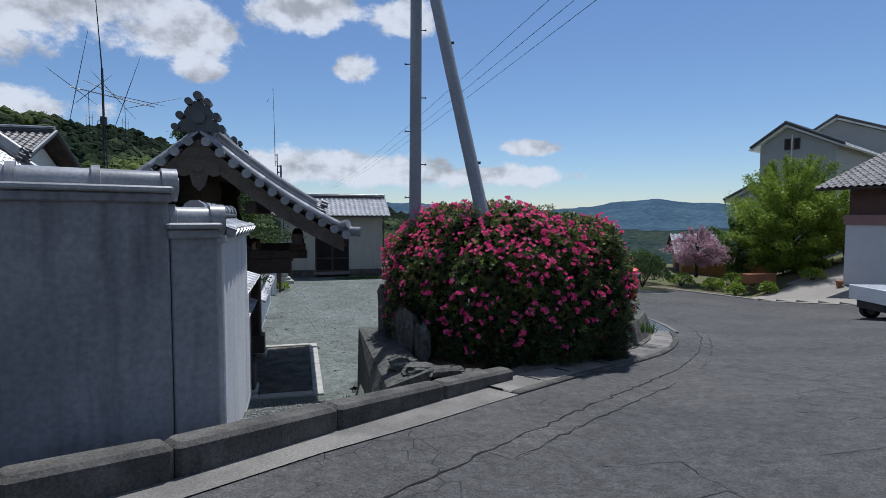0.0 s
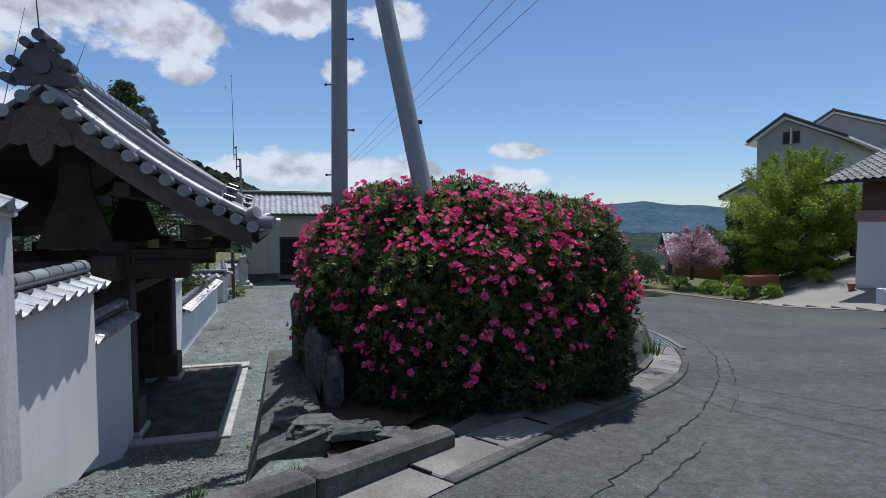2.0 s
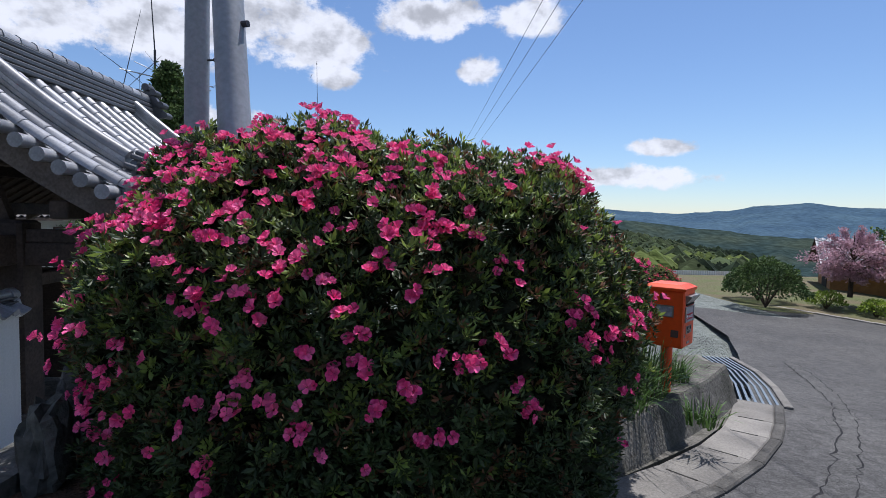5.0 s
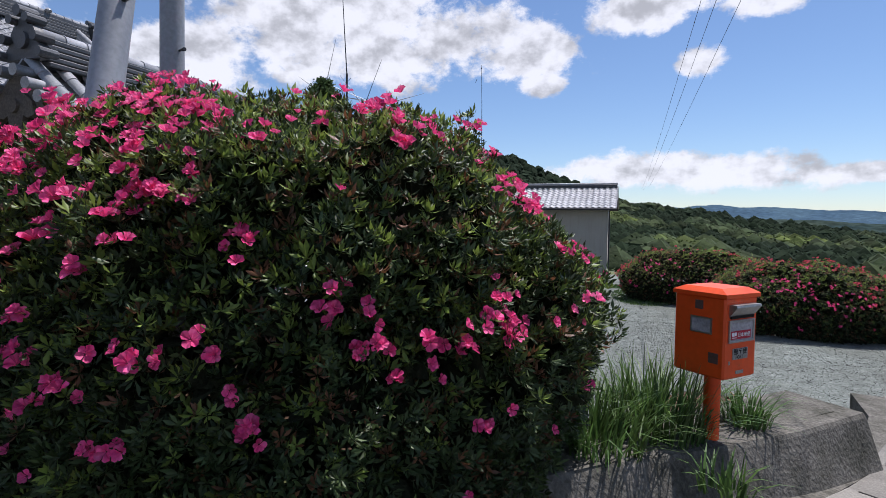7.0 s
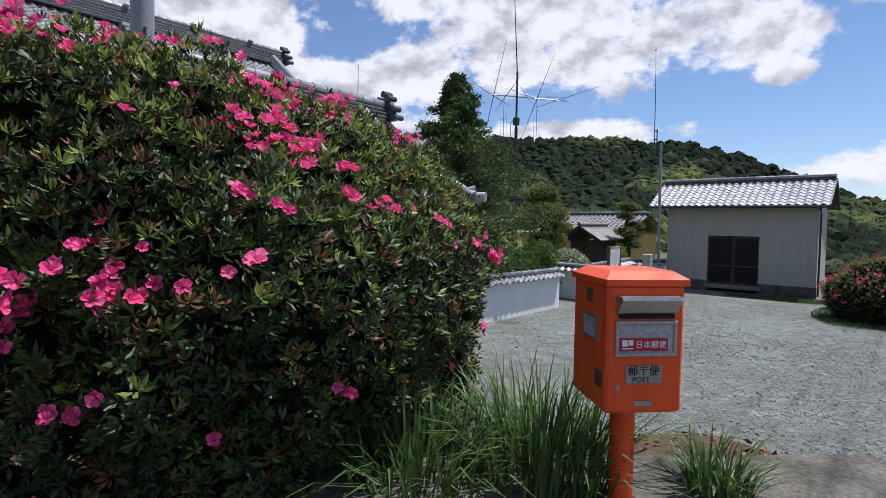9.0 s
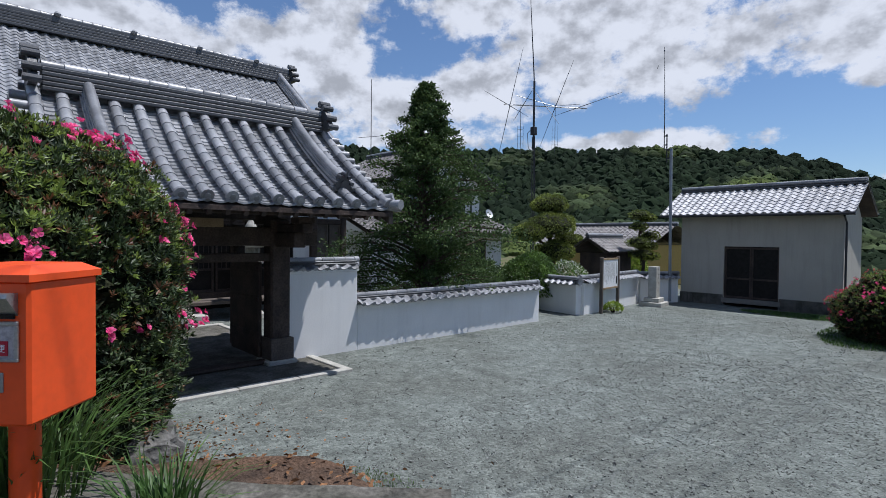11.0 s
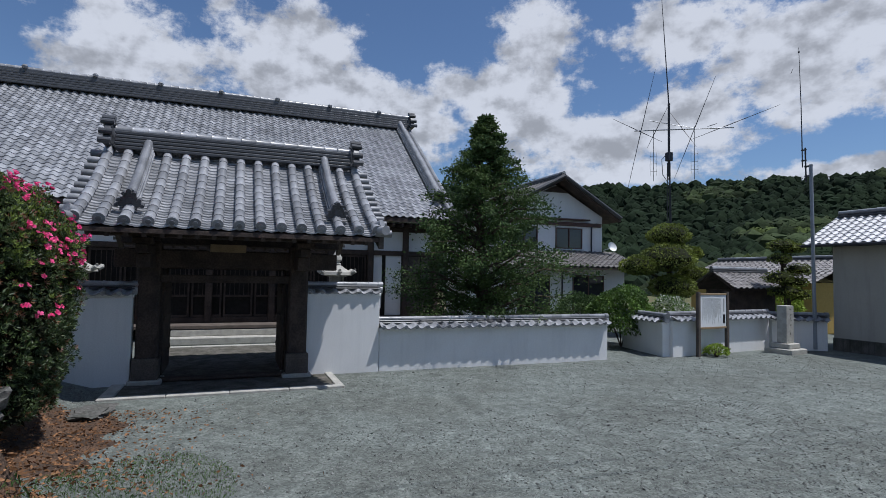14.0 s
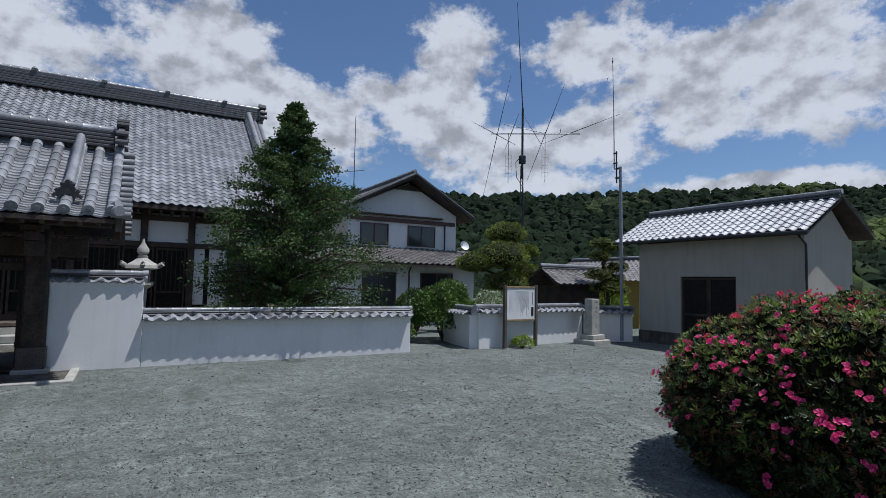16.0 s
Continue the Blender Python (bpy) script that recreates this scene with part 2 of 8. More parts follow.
SOIL = mat("soil_and_dead_leaves", (0.12, 0.075, 0.05), 0.97, 0.1, scale=4, vary=0.4, fine=50, bump=0.8, dist=0.03, base2=(0.07, 0.05, 0.038))
EARTH = mat("grassy_earth", (0.10, 0.115, 0.05), 0.97, 0.1, scale=0.6, vary=0.3, fine=18, bump=0.8, dist=0.05, base2=(0.13, 0.11, 0.07))
LEAF_AZ = mat("azalea_leaf", (0.052, 0.080, 0.024), 0.5, 0.35, scale=1.6, vary=0.2, fine=12, bump=0, base2=(0.034, 0.056, 0.018), thin=0.15, rnd=0.5)
LEAF_NEW = mat("young_azalea_leaf", (0.19, 0.26, 0.05), 0.45, 0.4, scale=3, vary=0.2, fine=12, bump=0, thin=0.35, rnd=0.3)
LEAF_RED = mat("reddish_azalea_leaf", (0.17, 0.075, 0.035), 0.5, 0.4, scale=3, vary=0.25, fine=12, bump=0, thin=0.25, rnd=0.4)
PETAL = mat("magenta_petal", (0.74, 0.05, 0.22), 0.6, 0.25, scale=9, vary=0.12, fine=40, bump=0, base2=(0.85, 0.16, 0.36), thin=0.3, rnd=0.3)
PETAL_DEEP = mat("crimson_petal", (0.58, 0.045, 0.11), 0.6, 0.25, scale=9, vary=0.15, fine=40, bump=0, base2=(0.68, 0.10, 0.14), thin=0.35, rnd=0.35)
LEAF_CONIFER = mat("conifer_leaf", (0.088, 0.135, 0.042), 0.7, 0.18, scale=1.2, vary=0.25, fine=10, bump=0, base2=(0.045, 0.080, 0.030), thin=0.25, rnd=0.4)
LEAF_SPRING = mat("spring_leaf", (0.27, 0.36, 0.05), 0.5, 0.3, scale=0.9, vary=0.25, fine=9, bump=0, base2=(0.17, 0.25, 0.035), thin=0.4, rnd=0.35)
LEAF_GREEN = mat("garden_leaf", (0.13, 0.22, 0.045), 0.5, 0.35, scale=1.4, vary=0.25, fine=9, bump=0, base2=(0.06, 0.11, 0.025), thin=0.3, rnd=0.4)
LEAF_TOPIARY = mat("topiary_leaf", (0.20, 0.24, 0.045), 0.6, 0.3, scale=1.4, vary=0.25, fine=9, bump=0, base2=(0.11, 0.14, 0.03), thin=0.25, rnd=0.4)
GRASS = mat("long_grass", (0.085, 0.145, 0.035), 0.5, 0.35, scale=3, vary=0.25, fine=9, bump=0, base2=(0.06, 0.12, 0.03), thin=0.3, rnd=0.4)
BLOSSOM = mat("pale_pink_blossom", (0.55, 0.36, 0.42), 0.7, 0.2, scale=2, vary=0.2, fine=9, bump=0, base2=(0.40, 0.25, 0.29), thin=0.35, rnd=0.3)
WHITEFLOWER = mat("white_blossom", (0.74, 0.74, 0.66), 0.7, 0.2, scale=2, vary=0.1, fine=9, bump=0, thin=0.3, rnd=0.2)
BARK = mat("bark", (0.085, 0.065, 0.05), 0.95, 0.15, scale=6, vary=0.3, fine=25, bump=0.6, dist=0.02)
# filler inside shrubs, their inner shade painted in as near-black
INNER = mat("painted_inner_shade", (0.030, 0.034, 0.018), 0.95, 0.1, scale=5, vary=0.4, fine=22, bump=0.8, dist=0.04)
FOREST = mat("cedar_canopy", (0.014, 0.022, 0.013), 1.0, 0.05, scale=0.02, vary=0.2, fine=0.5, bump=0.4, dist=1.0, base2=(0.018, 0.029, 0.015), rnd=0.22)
FOREST_BRIGHT = mat("broadleaf_canopy", (0.075, 0.098, 0.026), 0.95, 0.1, scale=0.03, vary=0.3, fine=0.6, bump=0.6, dist=1.0, base2=(0.045, 0.064, 0.022), rnd=0.4)
# distance haze is put into the far ridge's blue base colour
RIDGE_FAR = mat("haze_blue_ridge", (0.060, 0.100, 0.135), 1.0, 0.0, scale=0.006, vary=0.25, fine=0.05, bump=0.5, dist=12.0, base2=(0.045, 0.078, 0.115), detail=9)
# woodland green with a bluish haze tint painted in
RIDGE_MID = mat("haze_tinted_woods", (0.024, 0.040, 0.040), 1.0, 0.0, scale=0.012, vary=0.35, fine=0.10, bump=0.6, dist=6.0, base2=(0.040, 0.054, 0.042), detail=9)
POSTRED = mat("vermilion_enamel", (0.80, 0.085, 0.012), 0.38, 0.45, scale=6, vary=0.05, fine=25, bump=0.04, stain=0.12)
STEEL = mat("brushed_steel", (0.42, 0.42, 0.41), 0.38, 0.5, metal=0.85, scale=10, vary=0.15, fine=90, bump=0.1)
POLE = mat("grey_painted_steel", (0.25, 0.27, 0.30), 0.5, 0.4, scale=2, vary=0.12, fine=30, bump=0.1)
DARKMETAL = mat("dark_metal", (0.045, 0.045, 0.05), 0.5, 0.5, metal=0.5, vary=0.2)
ALU = mat("aluminium_tube", (0.5, 0.51, 0.53), 0.4, 0.5, metal=0.8, vary=0.1)
BLACK = mat("black_print", (0.015, 0.015, 0.015), 0.7, 0.3, vary=0.1)
WHITE = mat("white_enamel", (0.78, 0.79, 0.79), 0.5, 0.4, scale=3, vary=0.05)
PAPER = mat("white_notice_sheet", (0.78, 0.78, 0.74), 0.6, 0.3, scale=3, vary=0.04, bump=0)
CRIMSON = mat("crimson_print", (0.42, 0.012, 0.035), 0.5, 0.4, vary=0.08, bump=0)
PLATE = mat("grey_label_plate", (0.32, 0.32, 0.30), 0.4, 0.5, metal=0.3, scale=9, vary=0.15)
# near-black: painted shade for openings, and the storehouse's dark door panel
DARK_FILL = mat("painted_shade_and_door", (0.02, 0.018, 0.016), 0.8, 0.2, vary=0.3)
GLASS = mat("dark_window_glass", (0.03, 0.035, 0.04), 0.08, 0.6, vary=0.1, bump=0)
TERRACOTTA = mat("terracotta", (0.34, 0.15, 0.08), 0.8, 0.2, vary=0.15)
RUBBER = mat("tyre_rubber", (0.02, 0.02, 0.02), 0.85, 0.2, vary=0.2)
GREENSTEEL = mat("galvanised_grating", (0.20, 0.24, 0.27), 0.45, 0.5, metal=0.6, vary=0.15)
BROWNPAINT = mat("brown_painted_boards", (0.11, 0.065, 0.055), 0.7, 0.3, scale=3, vary=0.15)
GREYWALL = mat("grey_house_render", (0.40, 0.41, 0.42), 0.9, 0.2, scale=1.5, vary=0.05, fine=40, bump=0.1)
SHUTTER = mat("pale_shutter", (0.55, 0.57, 0.60), 0.5, 0.4, scale=3, vary=0.05)
CABLE = mat("black_cable", (0.03, 0.03, 0.035), 0.6, 0.3, vary=0.1, bump=0)


# ---- building tools ----
class Solid:
    """Vertices and faces collected before they become one mesh."""

    def __init__(self):
        self.v, self.f = [], []

    def add(self, verts, faces):
        k = len(self.v)
        self.v += [tuple(p) for p in verts]
        self.f += [tuple(i + k for i in q) for q in faces]
        return self

    def box(self, x0, x1, y0, y1, z0, z1, m=None, bevel=0.0):
        b = min(bevel, (x1 - x0) / 3, (y1 - y0) / 3, (z1 - z0) / 3) if bevel else 0
        if b:
            rings = [(z0, b), (z0 + b, 0), (z1 - b, 0), (z1, b)]
            vs = []
            for z, i in rings:
                a, c, d, e = x0 + i, x1 - i, y0 + i, y1 - i
                k = b
                vs += [(a + k, d, z), (c - k, d, z), (c, d + k, z), (c, e - k, z), (c - k, e, z), (a + k, e, z), (a, e - k, z), (a, d + k, z)]
            fs = [tuple(range(7, -1, -1)), tuple(range(24, 32))]
            for r in range(3):
                for i in range(8):
                    j = (i + 1) % 8
                    fs.append((r * 8 + i, r * 8 + j, r * 8 + 8 + j, r * 8 + 8 + i))
        else:
            vs = [(x, y, z) for z in (z0, z1) for x, y in ((x0, y0), (x1, y0), (x1, y1), (x0, y1))]
            fs = [(3, 2, 1, 0), (4, 5, 6, 7), (0, 1, 5, 4), (1, 2, 6, 5), (2, 3, 7, 6), (3, 0, 4, 7)]
        if m:
            vs = [m @ Vector(p) for p in vs]
        return self.add(vs, fs)

    def rings(self, rings, caps=True, close=True):
        n = len(rings[0])
        vs = [p for r in rings for p in r]
        fs = []
        for r in range(len(rings) - 1):
            for i in range(n if close else n - 1):
                j = (i + 1) % n
                fs.append((r * n + i, r * n + j, (r + 1) * n + j, (r + 1) * n + i))
        if caps:
            fs += [tuple(range(n - 1, -1, -1)), tuple((len(rings) - 1) * n + i for i in range(n))]
        return self.add(vs, fs)

    def path(self, pts, radii, n=8, caps=True):
        """A round bar along points."""
        pts = [Vector(p) for p in pts]
        if isinstance(radii, (int, float)):
            radii = [radii] * len(pts)
        out = []
        for i, p in enumerate(pts):
            d = (pts[min(i + 1, len(pts) - 1)] - pts[max(i - 1, 0)]).normalized()
            up = Vector((0, 0, 1)) if abs(d.z) < 0.9 else Vector((1, 0, 0))
            a = d.cross(up).normalized()
            b = a.cross(d)
            out.append([p + (a * math.cos(t) + b * math.sin(t)) * radii[i] for t in (2 * math.pi * k / n for k in range(n))])
        return self.rings(out, caps)

    def lathe(self, c, prof, n=12):
        c = Vector(c)
        return self.rings([[c + Vector((r * math.cos(2 * math.pi * k / n), r * math.sin(2 * math.pi * k / n), z)) for k in range(n)] for r, z in prof])

    def extrude(self, poly, vec, m=None):
        """A flat outline (points in space) pushed along vec."""
        a = [Vector(p) for p in poly]
        b = [p + Vector(vec) for p in a]
        n = len(a)
        vs = a + b
        if m:
            vs = [m @ p for p in vs]
        return self.add(vs, [tuple(range(n - 1, -1, -1)), tuple(range(n, 2 * n))] + [(i, (i + 1) % n, n + (i + 1) % n, n + i) for i in range(n)])

    def mesh(self, name, smooth=False):
        me = bpy.data.meshes.new(name)
        me.from_pydata(self.v, [], self.f)
        if smooth:
            me.shade_smooth()
            me.set_sharp_from_angle(angle=radians(40))
        return me


def thing(name, at, label, category, group="", kind=""):
    ob = new(name)
    ob.empty_display_size = 0.2
    ob.location = at
    return tagged(ob, label, category, group, kind)


def solo(name, solid, material, label, category, group="", kind="", smooth=False):
    """A thing of one mesh."""
    me = solid.mesh(name, smooth) if isinstance(solid, Solid) else solid
    if not me.materials:
        me.materials.append(material)
    return tagged(new(name, me), label, category, group, kind)


def attach(ob, parent):
    ob.parent = parent
    if parent.type == "EMPTY":
        ob.matrix_parent_inverse = Matrix.Translation(-parent.location)
    return ob


def part(name, solid, material, parent, label="", smooth=False, kind=""):
    me = solid.mesh(name, smooth) if isinstance(solid, Solid) else solid
    if not me.materials:
        me.materials.append(material)
    return tagged(attach(new(name, me), parent), label, kind=kind)


def piece(name, me, m, parent):
    """One of many alike pieces that share a mesh."""
    ob = attach(new(name, me), parent)
    ob.matrix_basis = m
    return ob


def quads_mesh(name, q, material):
    """A mesh of loose four-cornered leaves from an array (n, 4, 3)."""
    n = len(q)
    me = bpy.data.meshes.new(name)
    me.vertices.add(4 * n)
    me.vertices.foreach_set("co", np.ascontiguousarray(q, dtype=np.float32).ravel())
    me.loops.add(4 * n)
    me.loops.foreach_set("vertex_index", np.arange(4 * n, dtype=np.int32))
    me.polygons.add(n)
    me.polygons.foreach_set("loop_start", np.arange(0, 4 * n, 4, dtype=np.int32))
    me.update(calc_edges=True)
    me.materials.append(material)
    return me


def leaves(rng, at, out, length, width, spread=0.8):
    """Lens-shaped leaves at points `at`, pointing roughly along `out`."""
    n = len(at)
    d = out / (np.linalg.norm(out, axis=1, keepdims=True) + 1e-9) + rng.normal(0, spread, (n, 3))
    d /= np.linalg.norm(d, axis=1, keepdims=True) + 1e-9
    r = rng.normal(0, 1, (n, 3))
    s = np.cross(d, r)
    s /= np.linalg.norm(s, axis=1, keepdims=True) + 1e-9
    k = rng.uniform(0.65, 1.25, (n, 1))
    a, w = d * length * k, s * width * k * 0.5
    droop = np.zeros((n, 3))
    droop[:, 2] = -0.12 * length
    return np.stack([at, at + a * 0.5 + w, at + a + droop, at + a * 0.5 - w], axis=1)


def rosettes(rng, at, out, n, length, width):
    """Whorls of n folded leaves round shoots at points `at`; five corners a leaf: base, side, tip, side, midrib."""
    k = len(at)
    o = out * 0.8 + np.array([0, 0, 0.45]) + rng.normal(0, 0.38, (k, 3))
    o /= np.linalg.norm(o, axis=1, keepdims=True)
    u = np.cross(o, rng.normal(0, 1, (k, 3)))
    u /= np.linalg.norm(u, axis=1, keepdims=True) + 1e-9
    v = np.cross(o, u)
    rep = lambda q: np.repeat(q, n, 0)
    a = np.tile(2 * np.pi * np.arange(n) / n, k) + rng.normal(0, 0.25, k * n)
    tilt = rng.uniform(0.45, 1.35, k * n)
    r = rep(u) * np.cos(a)[:, None] + rep(v) * np.sin(a)[:, None]
    d = rep(o) * np.cos(tilt)[:, None] + r * np.sin(tilt)[:, None]
    s = np.cross(rep(o), r)
    nrm = np.cross(s, d)
    L = (length * rng.uniform(0.6, 1.2, k * n) * rep(rng.uniform(0.75, 1.2, k)))[:, None]
    W = L * (width / length)
    base = rep(at) + d * L * 0.12 - rep(o) * (rng.uniform(0, 0.35, k * n)[:, None] * L)
    tip = base + d * L - nrm * L * 0.10
    mid = base + d * L * 0.5
    return np.stack([base, mid + d * L * 0.06 + s * W * 0.5 + nrm * W * 0.16, tip, mid + d * L * 0.06 - s * W * 0.5 + nrm * W * 0.16, mid], axis=1)


def folded_mesh(name, q, material):
    """A mesh of folded leaves from an array (n, 5, 3)."""
    n = len(q)
    me = bpy.data.meshes.new(name)
    me.vertices.add(5 * n)
    me.vertices.foreach_set("co", np.ascontiguousarray(q, dtype=np.float32).ravel())
    me.loops.add(8 * n)
    me.loops.foreach_set("vertex_index", (np.arange(n, dtype=np.int32)[:, None] * 5 + np.array([0, 4, 2, 1, 0, 3, 2, 4], dtype=np.int32)).ravel())
    me.polygons.add(2 * n)
    me.polygons.foreach_set("loop_start", np.arange(0, 8 * n, 4, dtype=np.int32))
    me.update(calc_edges=True)
    me.materials.append(material)
    return me


def smooth01(a, b, x):
    t = min(1.0, max(0.0, (x - a) / (b - a)))
    return t * t * (3 - 2 * t)


# ---- ground ----
ROAD_S = ([-40, -5, 0, 5.2, 8, 10, 14.5, 20, 40, 70], [4.5, 1.90, 1.50, 1.01, 0.80, 0.62, 0.2, 0.0, -0.6, -2.0])


def road_z(x, y):
    s, c = (x - 3.6) * 0.75 + (y + 11.1) * 0.66, (x - 3.6) * 0.66 - (y + 11.1) * 0.75
    return float(np.interp(s, *ROAD_S)) + 0.12 * max(0.0, min(c, 9.0) - 0.5)


def bed_edge(x):
    return -6.9 + 1.9 * smooth01(5.8, 7.5, x)


def kerb_line(x):
    return -1.50 + 0.11 * x


def land(x, y):
    """Height of the land: sloping road, planted bank, level forecourt, valley to the north-east."""
    c = (x - 3.6) * 0.66 - (y + 11.1) * 0.75
    zr = road_z(x, y)
    if c > -0.25 or (x < 3.4 and c > kerb_line(x)):
        z = zr
    elif c > -1.12 and x > 3.3:
        z = zr - 0.03
    elif x < 2.15:
        z = float(np.interp(y, [-12.2, -10.6, -5.6], [1.78, 1.56, 0.0])) if y > -12.2 else zr
    else:
        d = y - bed_edge(x)
        court = zr * smooth01(-4.5, -0.3, c)
        if x < 8.75:
            wide = 1.75 - 0.75 * smooth01(5.6, 6.9, x)
            lip = (1.33 - 0.11 * smooth01(5.8, 6.8, x)) * (1 - smooth01(7.9, 8.7, x))
            z = max(court, lip if d <= 0 else lip * (1 - smooth01(0.0, wide, d)))
        else:
            z = court
    z += 0.21 * min(9.0, max(0.0, x - 20.6)) * smooth01(-9, -3, y) * (1 - smooth01(5.5, 9.5, y))
    far = math.hypot(x - 4, y - 2)
    if y > 17.5 or x > 24 or far > 30:
        north = smooth01(17.5, 60, y) * (1 - smooth01(-30, 0, -x - 6))
        z -= 9.0 * north * smooth01(-14, 8, x)
        z -= min(150.0, 0.11 * max(0.0, far - 42)) * smooth01(-40, 30, x)
    return z


def grid_mesh(name, xs, ys, fn, lift=0.0, keep=None):
    me = bpy.data.meshes.new(name)
    vs = [(x, y, fn(x, y) + lift) for y in ys for x in xs]
    w = len(xs)
    fs = []
    for j in range(len(ys) - 1):
        for i in range(w - 1):
            if keep is None or keep((xs[i] + xs[i + 1]) / 2, (ys[j] + ys[j + 1]) / 2):
                fs.append((j * w + i, j * w + i + 1, (j + 1) * w + i + 1, (j + 1) * w + i))
    me.from_pydata(vs, [], fs)
    me.shade_smooth()
    return me


def spaced(lo, a, b, hi, step, n):
    """Fine steps between a and b, ever wider ones outside."""
    g = np.geomspace(1, 1 + (a - lo), n)[::-1]
    left = [a + 1 - q for q in g][:-1]
    h = np.geomspace(1, 1 + (hi - b), n)
    right = [b - 1 + q for q in h][1:]
    return [float(q) for q in left + list(np.arange(a, b + 1e-6, step)) + right]


XS, YS = spaced(-1500, -3, 16, 1500, 0.25, 26), spaced(-1200, -14, 8, 1800, 0.25, 26)
solo("ground", grid_mesh("ground", XS, YS, land, -0.05), EARTH, "sloping grassy earth reaching away to the valley", "ground", kind="structure")


def in_court(x, y):
    c = (x - 3.6) * 0.66 - (y + 11.1) * 0.75
    edge = -0.3 if x > 8.7 else (-0.9 if x > 3.4 else kerb_line(x) - 0.12)
    return x > -14 and -13 < y < 21 and c < edge and not (x > 2.6 and y < bed_edge(x) - 0.02 and x < 8.75) and not (x < 0.3 and y < -8)


CX, CY = [float(q) for q in np.arange(-14, 17, 0.2)], [float(q) for q in np.arange(-13, 21, 0.2)]


def court_z(x, y):
    return land(x, y) + 0.012 * noise.noise((x * 0.9, y * 0.9, 0)) + 0.006 * noise.noise((x * 3, y * 3, 5))


solo("gravel_forecourt", grid_mesh("gravel_forecourt", CX, CY, court_z, 0.0, in_court), GRAVEL, "grey crushed gravel spread over a level temple forecourt", "ground", kind="structure")

# road as a ruled sheet between its two edges
ROAD_L = [(-5, -24), (-2.72, -14.9), (-0.72, -12.5), (0.23, -11.9), (1.08, -11.25), (2.1, -10.5), (2.95, -9.95), (4.28, -9.49), (5.28, -8.74), (6.53, -7.74), (7.48, -6.94), (8.18, -6.24), (9.03, -5.04), (9.68, -3.94), (10.28, -2.84), (11.2, -1.2), (12.6, 1.5), (13.6, 5), (13.8, 10), (12, 18), (8, 30)]
ROAD_R = [(6, -29), (7.5, -24), (8.5, -21), (9.5, -18.5), (10.5, -16.5), (11.5, -15), (12.5, -13.5), (13.5, -12), (14.5, -10.5), (15.5, -9), (16.5, -7.7), (17.5, -6.2), (18.3, -4.8), (19.1, -3.3), (19.6, -1.8), (19.8, 0), (19.6, 2.5), (18.9, 5.5), (17.6, 10), (15.5, 18), (11.5, 31)]


def road_sheet():
    n, sub, rows = 24, 4, []
    for k in range((len(ROAD_L) - 1) * sub + 1):
        i, f = min(k // sub, len(ROAD_L) - 2), k / sub - min(k // sub, len(ROAD_L) - 2)
        a = Vector(ROAD_L[i]).lerp(Vector(ROAD_L[i + 1]), f)
        b = Vector(ROAD_R[i]).lerp(Vector(ROAD_R[i + 1]), f)
        rows.append([a.lerp(b, j / n) for j in range(n + 1)])
    me = bpy.data.meshes.new("road")
    me.from_pydata([(p.x, p.y, road_z(p.x, p.y) + 0.012) for r in rows for p in r], [], [(r * (n + 1) + j, r * (n + 1) + j + 1, (r + 1) * (n + 1) + j + 1, (r + 1) * (n + 1) + j) for r in range(len(rows) - 1) for j in range(n)])
    me.shade_smooth()
    return me


solo("road", road_sheet(), ASPHALT, "worn grey asphalt road curving downhill", "road", kind="structure")


def ribbon(name, pts, w, zf, material, label, category, lift=0.016, kind="structure", jag=0.0, seed=1):
    rg = random.Random(seed)
    s = Solid()
    vs = []
    for i, p in enumerate(pts):
        p = Vector(p)
        d = (Vector(pts[min(i + 1, len(pts) - 1)]) - Vector(pts[max(i - 1, 0)])).normalized()
        o = Vector((-d.y, d.x)) * (w / 2 * (1 + rg.uniform(-jag, jag)))
        for q in (p + o, p - o):
            vs.append((q.x, q.y, zf(q.x, q.y) + lift))
    s.add(vs, [(2 * i, 2 * i + 1, 2 * i + 3, 2 * i + 2) for i in range(len(pts) - 1)])
    return solo(name, s, material, label, category, kind=kind)


def resample(pts, step):
    out = []
    for a, b in zip(pts[:-1], pts[1:]):
        a, b = Vector(a), Vector(b)
        k = max(1, int((b - a).length / step))
        out += [tuple(a.lerp(b, i / k)) for i in range(k)]
    return out + [tuple(pts[-1])]


# ---- roofs ----
def curve_roof(xe, ze, xr, zr, sag):
    """Height of a sagging roof slope: from the eave (xe, ze) to the ridge (xr, zr)."""
    def f(v):
        return xe + (xr - xe) * v, ze + (zr - ze) * ((1 - sag) * v + sag * v * v)
    return f


def tile_mesh(w, d, name="roof_tile"):
    """One S-shaped pan tile: w wide, d long, front edge thick."""
    s, n = Solid(), 7
    prof = [(i / n * w - w / 2, 0.034 * math.cos(2 * math.pi * (i / n) - 0.9)) for i in range(n + 1)]
    rows = []
    for y, dz in ((0.0, 0.026), (d * 1.12, 0.0)):
        rows.append([(x, y, z + dz) for x, z in prof])
    low = [(x, 0.0, z) for x, z in prof]
    k = n + 1
    s.add(low + rows[0] + rows[1], [(i, i + 1, k + i + 1, k + i) for i in range(n)] + [(k + i, k + i + 1, 2 * k + i + 1, 2 * k + i) for i in range(n)])
    return s.mesh(name, True)


